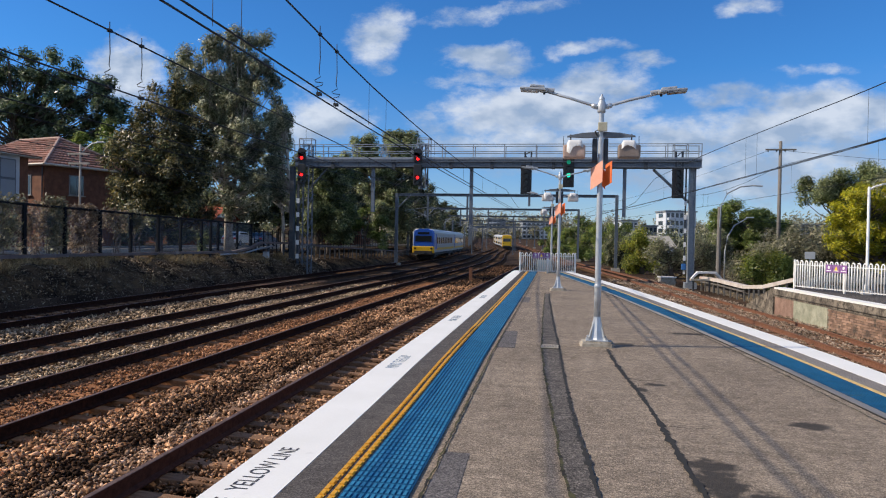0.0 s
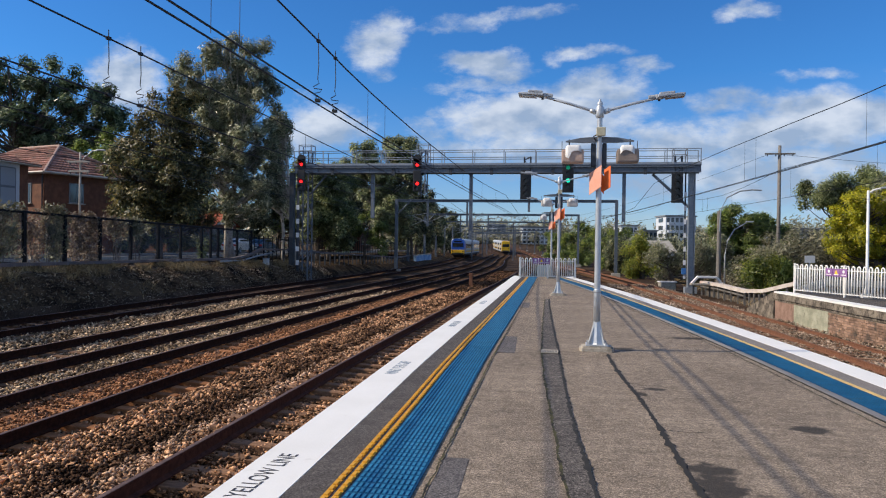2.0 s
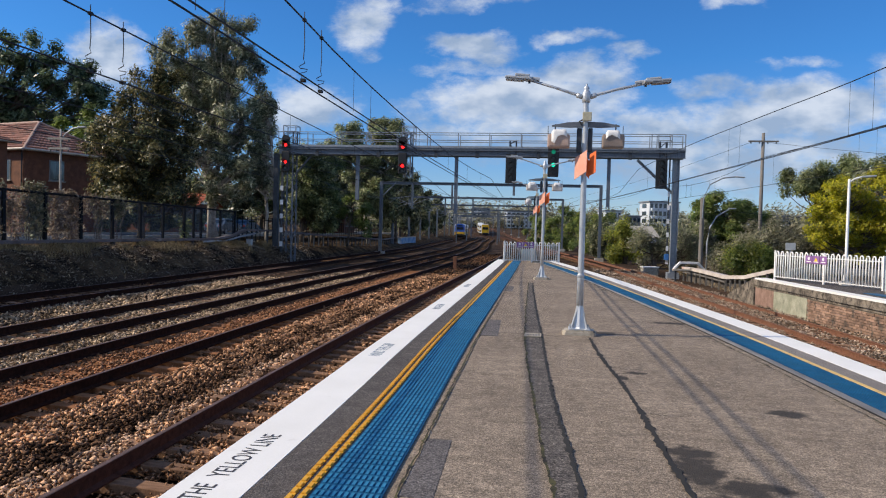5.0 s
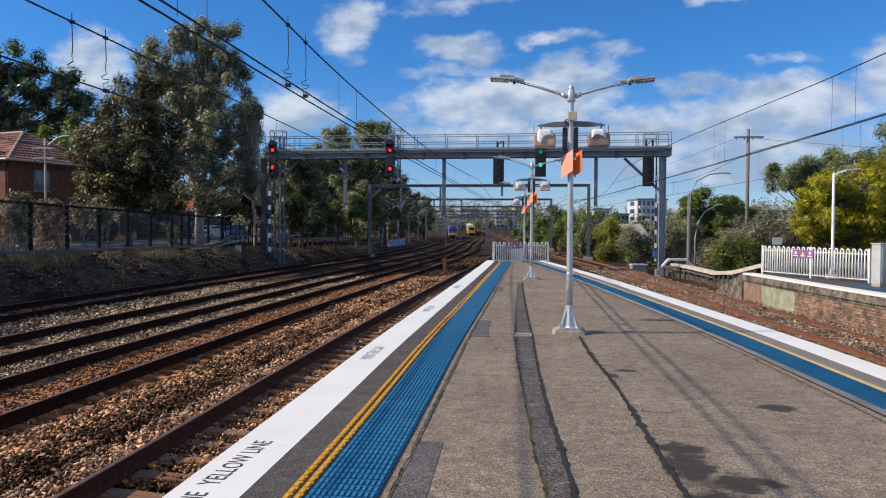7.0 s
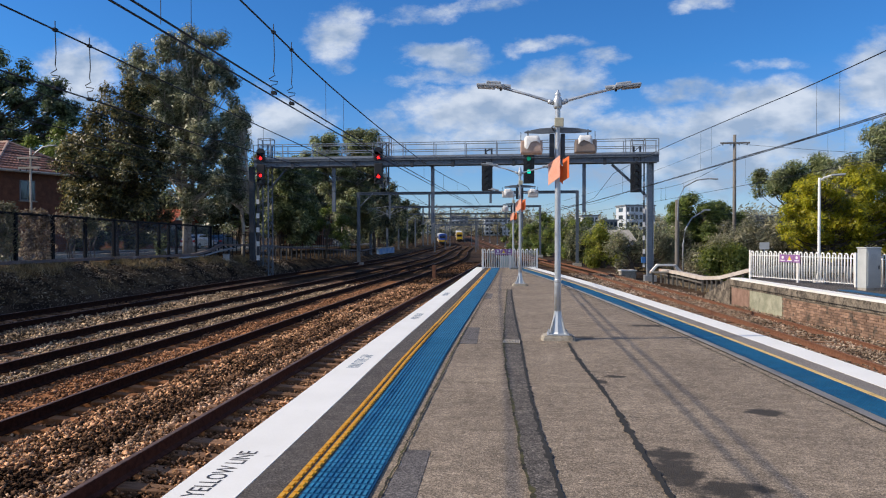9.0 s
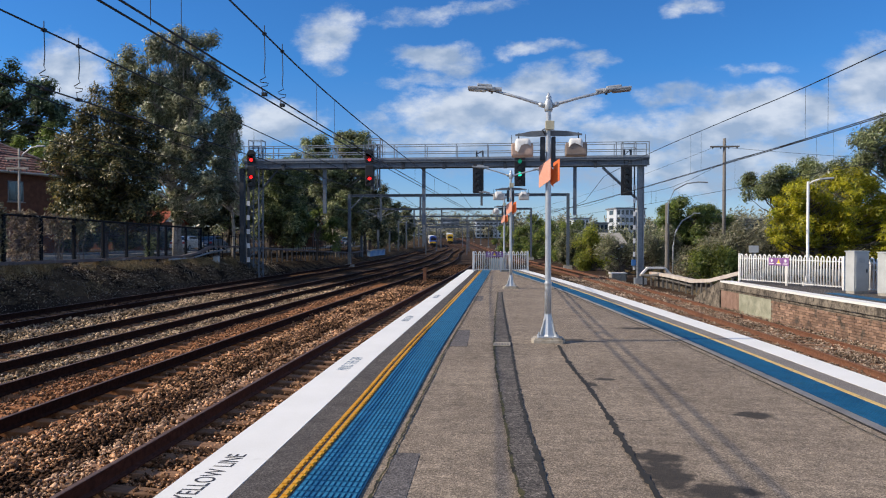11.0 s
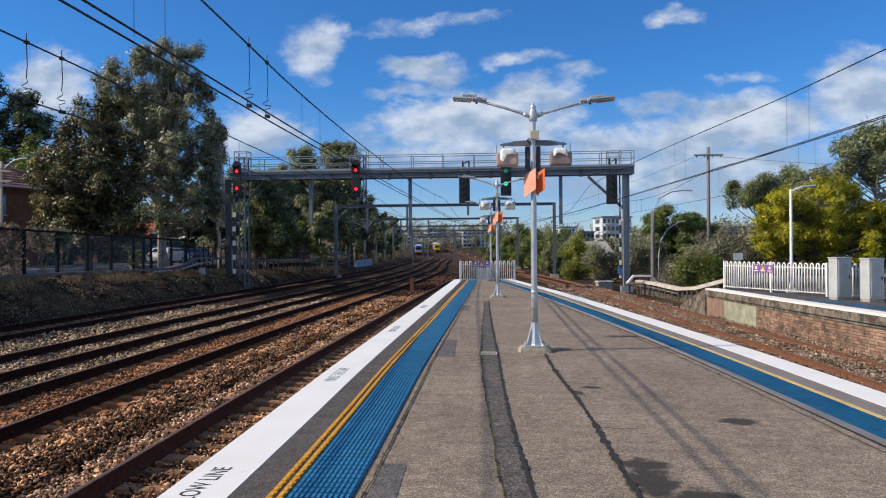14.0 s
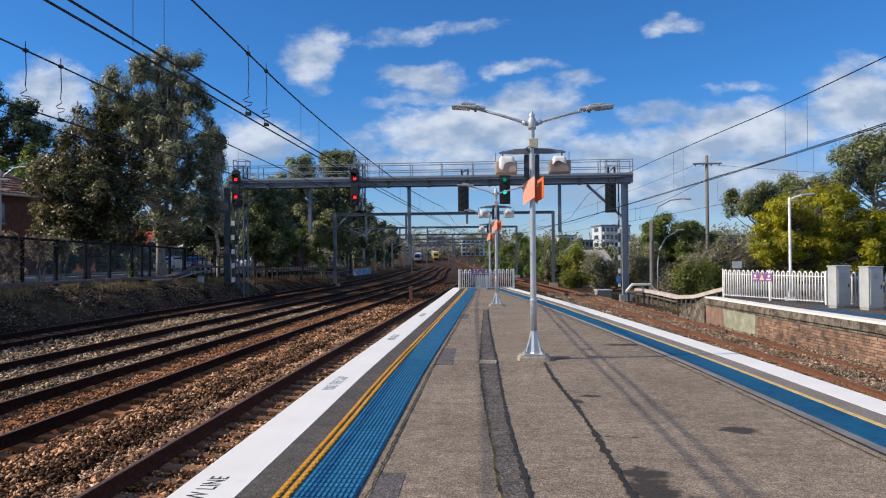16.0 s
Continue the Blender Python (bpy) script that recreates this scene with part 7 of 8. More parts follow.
def tiled_slope(parent, a, b, c, d, rows, name="tile_course"):
    """A roof slope from eave a-b up to ridge d-c, in overlapping tile courses."""
    a, b, c, d = map(Vector, (a, b, c, d))
    nrm = (b - a).cross(d - a).normalized()
    if nrm.z < 0:
        nrm = -nrm
    for k in range(rows):
        q0, q1 = k / rows, (k + 1) / rows
        bm = B()
        e0, e1, f0, f1 = a.lerp(d, q0), b.lerp(c, q0), a.lerp(d, q1), b.lerp(c, q1)
        lift = nrm * 0.07
        m = max(1, int((e1 - e0).length / 0.33))
        for i in range(m):
            p, q = e0.lerp(e1, i / m), e0.lerp(e1, (i + 1) / m)
            r, s = f0.lerp(f1, i / m), f0.lerp(f1, (i + 1) / m)
            mid, mid2 = (p + q) / 2 + nrm * 0.03, (r + s) / 2 + nrm * 0.03
            vs = [bm.verts.new(v) for v in (p + lift, mid + lift, q + lift, s, mid2, r, p, q)]
            bm.faces.new((vs[0], vs[1], vs[4], vs[5]))
            bm.faces.new((vs[1], vs[2], vs[3], vs[4]))
            bm.faces.new((vs[6], vs[7], vs[2], vs[1], vs[0]))
        part(name, bm, M_roof_tile, parent)


def house_window(parent, x, y, z, w, h, face, panes=2):
    """A window in a wall whose outward side is +x ('x') or -y ('y')."""
    def at(u, out, zz):
        return (x + out, y + u, z + zz) if face == "x" else (x + u, y - out, z + zz)

    def sz(du, dout, dz):
        return (dout, du, dz) if face == "x" else (du, dout, dz)
    win = part("window", box(B(), at(0, 0.02, 0), sz(w + 0.12, 0.06, h + 0.12)), M_dark_wall, parent, "dark window frame")
    for k in range(panes):
        u = -w / 2 + w * (k + 0.5) / panes
        part("pane", box(B(), at(u, 0.055, 0), sz(w / panes - 0.06, 0.012, h - 0.06)), M_window, win, "dark glass pane")
    part("sill", box(B(), at(0, 0.08, -h / 2 - 0.09), sz(w + 0.3, 0.16, 0.07)), M_concrete, win)


def brick_house():
    t = thing("brick_house", "two-storey red brick house with hipped terracotta tile roof", "house")
    x0, x1, y0, y1, zb, ze = -53.0, -40.2, 51.5, 60.4, 0.4, 6.9
    part("wall", box(B(), ((x0 + x1) / 2, (y0 + y1) / 2, (zb + ze) / 2), (x1 - x0, y1 - y0, ze - zb)), M_house_brick, t, "red brick walls")
    o = 0.5
    E0, E1, E2, E3 = (x0 - o, y0 - o, ze), (x1 + o, y0 - o, ze), (x1 + o, y1 + o, ze), (x0 - o, y1 + o, ze)
    ym = (y0 + y1) / 2
    R0, R1 = (x0 + 3.2, ym - 0.2, 9.75), (x1 - 4.3, ym - 0.2, 9.75)
    roof = part("roof", box(B(), ((x0 + x1) / 2, ym, ze + 0.02), (x1 - x0 + 2 * o, y1 - y0 + 2 * o, 0.08)), M_gutter, t, "roof soffit")
    tiled_slope(roof, E0, E1, R1, R0, 12)
    tiled_slope(roof, E1, E2, R1, R1, 12)
    tiled_slope(roof, E2, E3, R0, R1, 12)
    tiled_slope(roof, E3, E0, R0, R0, 12)
    bm = B()
    for a in (E1, E2):
        tube(bm, [a, R1], 0.13, 6)
    for a in (E0, E3):
        tube(bm, [a, R0], 0.13, 6)
    tube(bm, [R0, R1], 0.14, 6)
    part("ridge_tiles", bm, M_ridge, roof, "pale ridge tiles")
    bm = B()
    for a, b in ((E0, E1), (E1, E2)):
        tube(bm, [(*a[:2], ze + 0.06), (*b[:2], ze + 0.06)], 0.09, 6)
    part("gutter", bm, M_gutter, t, "cream gutter")
    part("downpipe", rod(B(), (x1 - 0.25, y0 - 0.08, zb), (x1 - 0.25, y0 - 0.08, ze), 0.06, n=6), M_steel_dark, t)
    house_window(t, x1, 54.2, 5.5, 1.2, 1.5, "x")
    house_window(t, x1, 58.3, 5.2, 0.9, 1.9, "x", 1)
    house_window(t, -42.3, y0, 5.4, 0.8, 1.5, "y", 1)
    # the house stands askew to the railway
    t.matrix_world = Matrix.Translation((x1, y0, 0)) @ Matrix.Rotation(radians(-17), 4, "Z") @ Matrix.Translation((-x1, -y0, 0))


brick_house()


def near_house():
    t = thing("brick_house", "dark brick house with a wide pale window and tiled roof", "house")
    x0, x1, y0, y1, zb, ze = -50.0, -36.5, 33.0, 45.1, 0.4, 6.8
    part("wall", box(B(), ((x0 + x1) / 2, (y0 + y1) / 2, (zb + ze) / 2), (x1 - x0, y1 - y0, ze - zb)), M_house_brick, t, "dark brick walls")
    o = 0.6
    E0, E1, E2, E3 = (x0 - o, y0 - o, ze), (x1 + o, y0 - o, ze), (x1 + o, y1 + o, ze), (x0 - o, y1 + o, ze)
    xm = (x0 + x1) / 2
    R0, R1 = (xm, y0 + 4, 9.3), (xm, y1 - 4, 9.3)
    roof = part("roof", box(B(), (xm, (y0 + y1) / 2, ze + 0.02), (x1 - x0 + 2 * o, y1 - y0 + 2 * o, 0.14)), M_gutter, t, "roof soffit")
    tiled_slope(roof, E1, E2, R1, R0, 12)
    tiled_slope(roof, E3, E0, R0, R1, 12)
    tiled_slope(roof, E2, E3, R1, R1, 12)
    tiled_slope(roof, E0, E1, R0, R0, 12)
    part("bay_panel", box(B(), (x1 + 0.05, 40.9, 5.1), (0.08, 6.6, 3.3)), M_render_wall, t, "pale rendered window bay")
    for k in range(4):
        y = 38.3 + k * 1.6
        w = part("window", box(B(), (x1 + 0.11, y, 5.2), (0.06, 1.45, 2.6)), M_galv_dark, t, "blue-grey window frame")
        for z in (4.55, 5.85):
            part("pane", box(B(), (x1 + 0.15, y, z), (0.02, 1.25, 1.15)), M_curtain, w, "curtained glass pane")


M_curtain = glass("curtained glass", (0.33, 0.37, 0.42), 0.12)
near_house()

# small red-roofed cottage far up the street
M_red_roof = material("red roof tile", (0.26, 0.055, 0.026), (0.40, 0.105, 0.045), 0.8, 1.5, island=0.2)


def red_roofed(name, label, x0, x1, y0, y1, ze, zr):
    """A house whose ridge runs across the street's line, with a gable at each end."""
    t = thing(name, label, "house")
    ym = (y0 + y1) / 2
    part("wall", box(B(), ((x0 + x1) / 2, ym, (0.4 + ze) / 2), (x1 - x0, y1 - y0, ze - 0.4)), M_house_brick, t, "dark brick walls")
    bm = B()
    for x in (x0, x1):
        v = [bm.verts.new(p) for p in ((x, y0, ze), (x, y1, ze), (x, ym, zr - 0.1))]
        bm.faces.new(v if x == x1 else v[::-1])
    part("gable", bm, M_render_wall, t, "white gable end")
    roof = part("roof", tube(B(), [(x0 - 0.3, ym, zr), (x1 + 0.3, ym, zr)], 0.12, 6), M_red_roof, t, "bright red tiled roof")
    for yy in (y0 - 0.5, y1 + 0.5):
        for k in range(5):
            q0, q1 = k / 5, (k + 1) / 5
            za, zb = ze - 0.25 + (zr - ze + 0.25) * q0, ze - 0.25 + (zr - ze + 0.25) * q1
            ya, yb = yy + (ym - yy) * q0, yy + (ym - yy) * q1
            bm = B()
            v = [bm.verts.new(p) for p in ((x0 - 0.3, ya, za + 0.06), (x1 + 0.3, ya, za + 0.06), (x1 + 0.3, yb, zb), (x0 - 0.3, yb, zb), (x0 - 0.3, ya, za), (x1 + 0.3, ya, za))]
            bm.faces.new(v[:4])
            bm.faces.new((v[4], v[5], v[1], v[0]))
            part("tile_course", bm, M_red_roof, roof)
    for k in range(2):
        house_window(t, x1, y0 + 1.6 + 2.4 * k, ze - 1.3, 1.0, 1.2, "x")
        house_window(t, x0 + 1.8 + 2.6 * k, y0, ze - 1.3, 1.2, 1.2, "y")


red_roofed("cottage", "white cottage with bright red tiled roof up the street", -47.0, -42.6, 84, 90, 3.9, 5.15)
red_roofed("cottage", "small house with terracotta roof behind the paling fence", -36.5, -30.4, 105, 111, 3.6, 5.1)
red_roofed("brick_house", "taller house with red tiled roof behind the cottage", -62.0, -54.5, 94, 102, 7.4, 9.4)


M_pale_wood = material("sunbleached pole", (0.30, 0.26, 0.22), (0.44, 0.40, 0.35), 0.9, 6, bump=0.3)


def power_pole(label, x, y, z0, h, arms, r=0.13, streetlight=0.0, rz=0.0, wood=None):
    wood = wood or M_wood_pole
    t = thing("power_pole", label, "utility pole", (x, y, z0), rz, "power poles")
    part("pole", rod(B(), (0, 0, -0.3), (0, 0, h), r, r * 0.75, 10), wood, t, smooth=True)
    for z, w in arms:
        arm = part("crossarm", box(B(), (0, -0.12, z), (w, 0.10, 0.12)), wood, t)
        n = 4
        for k in range(n):
            xx = -w / 2 + w * (k + 0.3) / (n - 0.4)
            bm = B()
            lathe(bm, [(0.03, -0.18), (0.055, -0.16), (0.03, -0.12), (0.055, -0.09), (0.03, -0.06)], (xx, -0.12, z), 8)
            part("insulator", bm, M_steel_dark, arm, "dark insulator")
    if streetlight:
        bm = B()
        tube(bm, [(0, 0, h - 0.7), (0.3, 0, h - 0.3), (0.8, 0, h + 0.05), (1.2, 0, h + 0.1)], 0.035, 6)
        part("lamp_arm", bm, M_galv, t)
        part("lamp_head", box(B(), (1.4, 0, h + 0.12), (0.5, 0.2, 0.08), bevel=0.03), M_lamp_head, t, "grey lamp head")
    return t


power_pole("wooden power pole with crossarms beside the street", -29.95, 41.5, 0.5, 6.7, [(6.1, 1.5), (5.5, 1.4)], 0.085, 0.5, 0, M_pale_wood)
power_pole("tall wooden power pole with one crossarm", 15.75, 60, -1.5, 11.2, [(10.55, 2.2)], 0.155)

sl = thing("street_lamp", "weathered pole with curved street lamp arm", "street lamp", (10.0, 52.5, -1.3), group="street lamps")
part("pole", rod(B(), (0, 0, -0.2), (0, 0, 5.6), 0.16, 0.13, 10), M_wood_pole, sl)
part("arm", tube(B(), [(0.0, -0.1, 4.2), (0.05, -0.12, 5.6), (0.45, -0.1, 6.5), (1.3, 0, 6.95), (2.1, 0, 7.05)], 0.045, 8), M_galv, sl)
part("lamp_head", box(B(), (2.4, 0, 7.03), (0.6, 0.22, 0.09), pose(0, 0, 0, 0, 4, 0), 0.03), M_lamp_head, sl, "grey lamp head")
sl2 = thing("street_lamp", "slim curved pale street lamp pole", "street lamp", (10.7, 54, -1.3), group="street lamps")
part("pole", tube(B(), [(0, 0, -0.2), (0, 0, 2.6), (0.15, 0, 3.6), (0.6, 0, 4.4), (1.4, 0, 4.9)], 0.06, 8, 0.7), M_galv, sl2, smooth=True)
part("lamp_head", box(B(), (1.6, 0, 4.95), (0.5, 0.2, 0.08), bevel=0.02), M_lamp_head, sl2)

# trackside clutter between the gantry and the platform end
t = thing("trough_frame", "white painted steel frame at the end of the trough", "frame", (8.85, 50.2, -1.35), 8)
for sx in (-1, 1):
    part("leg", box(B(), (sx * 0.85, 0, 0.38), (0.10, 0.12, 0.80)), M_steel_dark, t, "dark steel leg")
    part("side_bar", box(B(), (sx * 0.77, 0, 1.06), (0.12, 0.26, 0.62), pose(0, 0, 0, 0, -sx * 42, 0)), M_white_metal, t)
part("top_bar", box(B(), (0, 0, 1.26), (1.20, 0.30, 0.14), bevel=0.02), M_white_metal, t)
part("shelf", box(B(), (0, 0, 0.78), (2.1, 0.36, 0.12), bevel=0.02), M_concrete_light, t, "pale shelf across the legs")
t = thing("concrete_pit", "small pale concrete box beside the track", "concrete pit", (7.3, 57.6, -1.38), 12)
part("body", box(B(), (0, 0, 0.28), (1.1, 0.8, 0.56), bevel=0.03), M_concrete_light, t)
part("lid", box(B(), (0, 0, 0.60), (1.2, 0.9, 0.09), bevel=0.015), M_white_metal, t)
M_under_trough = material("dark under-trough panel", (0.04, 0.035, 0.03), (0.14, 0.12, 0.10), 0.95, 3, bump=0.5, stretch=(1, 1, 8))
wall_pts = [(8.9, 52, -0.52), (9.38, 49, -0.52), (9.75, 43.5, -0.58), (10.35, 41.8, -0.45), (11.34, 40, 0.03)]
M_cabinet_old = material("dirty grey steel", (0.10, 0.095, 0.088), (0.21, 0.20, 0.185), 0.75, 3, 0.1, bump=0.2)
t = thing("cable_trough_wall", "raised concrete cable trough on posts with faint markings", "cable trough")
bm = B()
for a, b in zip(wall_pts, wall_pts[1:]):
    a, b = Vector(a), Vector(b)
    box(bm, (a + b) / 2, (0.36, (b - a).length + 0.1, 0.20), (b - a).to_track_quat("Y", "Z").to_matrix().to_4x4())
part("trough", bm, material("stained trough", (0.44, 0.38, 0.34), (0.66, 0.61, 0.56), 0.9, 1.5, bump=0.2, spots=(0.44, 0.24, 0.17), spot_scale=0.6, spot_at=0.54), t)
for a, b in zip(wall_pts, wall_pts[1:]):
    for q in (0.05, 0.3, 0.55, 0.8):
        p = Vector(a).lerp(Vector(b), q)
        part("leg", box(B(), (p.x - 0.1, p.y, (p.z - 1.4) / 2), (0.09, 0.09, p.z + 1.4)), M_cabinet_old, t)
for a, b in zip(wall_pts[:3], wall_pts[1:3]):
    a, b = Vector(a), Vector(b)
    part("lower_rail", box(B(), (a + b) / 2 - Vector((0.1, 0, 0.26)), (0.07, (b - a).length, 0.07), (b - a).to_track_quat("Y", "Z").to_matrix().to_4x4()), M_cabinet_old, t)
# dark panels added behind the legs, in place of the dimness beneath the trough
for a, b in zip(wall_pts, wall_pts[1:]):
    a, b = Vector(a) + Vector((0.22, 0, 0)), Vector(b) + Vector((0.22, 0, 0))
    d = b - a
    part("boarding", box(B(), ((a.x + b.x) / 2, (a.y + b.y) / 2, (min(a.z, b.z) - 1.5) / 2), (0.05, math.hypot(d.x, d.y), min(a.z, b.z) + 1.32), Matrix.Rotation(-math.atan2(d.x, d.y), 4, "Z")), M_under_trough, t, "dark panel filling the space under the trough")
t = thing("ramp_wall", "pale grey sloping ramp parapet behind the railing", "parapet")
bm = B()
for a, b in (((10.55, 36, -0.02), (11.5, 36.2, 0.30)), ((11.5, 36.2, 0.30), (15.6, 36.6, 0.22))):
    a, b = Vector(a), Vector(b)
    d = b - a
    box(bm, (a + b) / 2, (d.length + 0.05, 0.16, 0.30), Matrix.Rotation(math.atan2(d.y, d.x), 4, "Z") @ Matrix.Rotation(-math.atan2(d.z, math.hypot(d.x, d.y)), 4, "Y"))
part("parapet", bm, M_concrete, t)
for x in (10.7, 11.6, 12.6, 13.6, 14.6, 15.5):
    part("post", box(B(), (x, 36.3, -0.75), (0.14, 0.14, 1.7)), M_galv, t)
# notice board behind the railing
t = thing("notice_board", "small pale notice board on a post behind the railing", "sign", (9.95, 33.2, -0.02))
part("post", rod(B(), (0, 0, 0), (0, 0, 1.3), 0.03, n=8), M_galv, t)
part("board", box(B(), (0, -0.03, 1.40), (0.40, 0.03, 0.30)), M_cabinet, t)


# ---- distant buildings ----
def block(label, x, y, z0, w, d, storeys, mat, cols, name="apartment_building"):
    t = thing(name, label, "building", (x, y, z0), 12, "distant buildings")
    h = 3.0 * storeys
    part("wall", box(B(), (0, 0, h / 2), (w, d, h)), mat, t)
    part("roof", box(B(), (0, 0, h + 0.25), (w + 0.8, d + 0.8, 0.5)), M_dark_wall, t)
    for s in range(storeys):
        for c_ in range(cols):
            xx = -w / 2 + w * (c_ + 0.5) / cols
            wd = part("window", box(B(), (xx, -d / 2 - 0.05, 1.6 + 3 * s), (w / cols * 0.62, 0.12, 1.7)), M_window, t)
        if s and cols > 3:
            part("balcony", box(B(), (-w * 0.22, -d / 2 - 0.7, 3 * s + 0.1), (w * 0.4, 1.4, 0.9)), M_render_wall, t)
    for sgn in (-1,):
        for s in range(storeys):
            part("window", box(B(), (sgn * (w / 2 + 0.05), 0, 1.6 + 3 * s), (0.12, d * 0.4, 1.6)), M_window, t)


block("white apartment building with dark windows", 39.2, 304, -1.0, 7.0, 12, 5, M_render_wall, 4)
block("white apartment building with flat roof", 46.2, 308, -1.0, 3.2, 12, 5, M_render_wall, 2)
block("white apartment building among trees", 22.0, 302, -2.0, 6.2, 12, 4, M_render_wall, 4)
block("grey low building among trees", 29.0, 296, -1.0, 6.4, 10, 3, M_dark_wall, 4)
block("grey warehouse behind trees", 72, 250, -1.0, 46, 14, 3, M_dark_wall, 9, "warehouse")
block("pale building on the horizon", -26, 560, 3, 20, 14, 4, M_render_wall, 6)
block("pale building on the horizon", -90, 600, 3, 30, 14, 3, M_render_wall, 6)
block("grey building on the horizon", -58, 590, 3, 14, 14, 5, M_dark_wall, 4)
for x, y, w in ((13.6, 121, 3.4),):
    t = thing("cottage", "distant house with grey gabled roof among trees", "house", (x, y, -1.3), 15)
    part("wall", box(B(), (0, 0, 1.2), (w, 6, 2.4)), M_render_wall, t)
    bm = B()
    v = [bm.verts.new(p) for p in ((-w / 2 - .4, -3.4, 2.4), (w / 2 + .4, -3.4, 2.4), (w / 2 + .4, 3.4, 2.4), (-w / 2 - .4, 3.4, 2.4), (-w / 2 - .4, 0, 4.2), (w / 2 + .4, 0, 4.2))]
    for f in ((0, 1, 5, 4), (2, 3, 4, 5), (1, 2, 5), (3, 0, 4), (3, 2, 1, 0)):
        bm.faces.new([v[k] for k in f])
    part("roof", bm, M_concrete, t, "pale grey roof")


# thin service cables by the street lamps
t = thing("service_cables", "thin service cables sagging between poles behind the shrubs", "cable")
for k, (a, b) in enumerate((((10.1, 52.4, 3.6), (33, 60, 4.4)), ((10.1, 52.4, 3.2), (33, 60, 3.9)), ((10.1, 52.4, 2.9), (33, 60, 3.5)), ((15.75, 59.9, 9.0), (60, 64, 8.0)), ((14.9, 59.9, 9.0), (-2, 140, 7.0)))):
    a, b = Vector(a), Vector(b)
    part("cable", tube(B(), [a.lerp(b, q / 14) - Vector((0, 0, 3.2 * 0.25 * (1 - (2 * q / 14 - 1) ** 2))) for q in range(15)], 0.012, 5), M_wire, t)


# ---- trains ----
M_t_blue = material("blue train paint", (0.015, 0.09, 0.48), (0.025, 0.12, 0.56), 0.35, 2, coat=0.3, bump=0)
M_t_grey = material("silver train side", (0.42, 0.44, 0.46), (0.52, 0.54, 0.56), 0.4, 2, 0.3, bump=0)
M_t_yellow = material("yellow train paint", (0.72, 0.42, 0.01), (0.80, 0.50, 0.02), 0.4, 2, bump=0)
M_t_roof = material("train roof", (0.50, 0.51, 0.52), (0.62, 0.63, 0.64), 0.5, 2, bump=0)
M_t_under = material("train underframe", (0.02, 0.02, 0.022), (0.05, 0.048, 0.045), 0.8, 3)
M_t_glass = glass("train windscreen", (0.02, 0.025, 0.03), 0.06)


def car_shell(bm, w, z0, z1, length, dome):
    """A train body with rounded roof shoulders, its near end at y=0 and running to +y."""
    prof = [(-w / 2, z0), (-w / 2, z1 - dome), (-w / 2 * 0.93, z1 - dome * 0.45), (-w / 2 * 0.7, z1 - dome * 0.1), (0, z1), (w / 2 * 0.7, z1 - dome * 0.1), (w / 2 * 0.93, z1 - dome * 0.45), (w / 2, z1 - dome), (w / 2, z0)]
    rings = []
    for y, k in ((0.0, 0.93), (0.25, 1.0), (length - 0.25, 1.0), (length, 0.95)):
        rings.append([bm.verts.new((x * k, y, z0 + (z - z0) * (0.97 if k < 1 else 1))) for x, z in prof])
    n = len(prof)
    for j, (a, b) in enumerate(zip(rings, rings[1:])):
        for i in range(n - 1):
            f = bm.faces.new((a[i], a[i + 1], b[i + 1], b[i]))
            f.material_index = 1 if i in (2, 3, 4, 5) else 0
        f = bm.faces.new((a[-1], a[0], b[0], b[-1]))
    bm.faces.new(rings[0]).material_index = 2
    bm.faces.new(rings[-1][::-1]).material_index = 2
    bmesh.ops.recalc_face_normals(bm, faces=bm.faces)
    return bm


def bogies(t, length):
    for yb in (3.0, length - 3.0):
        b = part("bogie", box(B(), (0, yb, 0.55), (2.2, 3.0, 0.5)), M_t_under, t, "dark wheel bogie")
        for dy in (-1.1, 1.1):
            bm = B()
            for s in (-1, 1):
                rod(bm, (s * 0.68, yb + dy, 0.43), (s * 0.82, yb + dy, 0.43), 0.43, n=14)
            part("wheelset", bm, M_t_under, b)


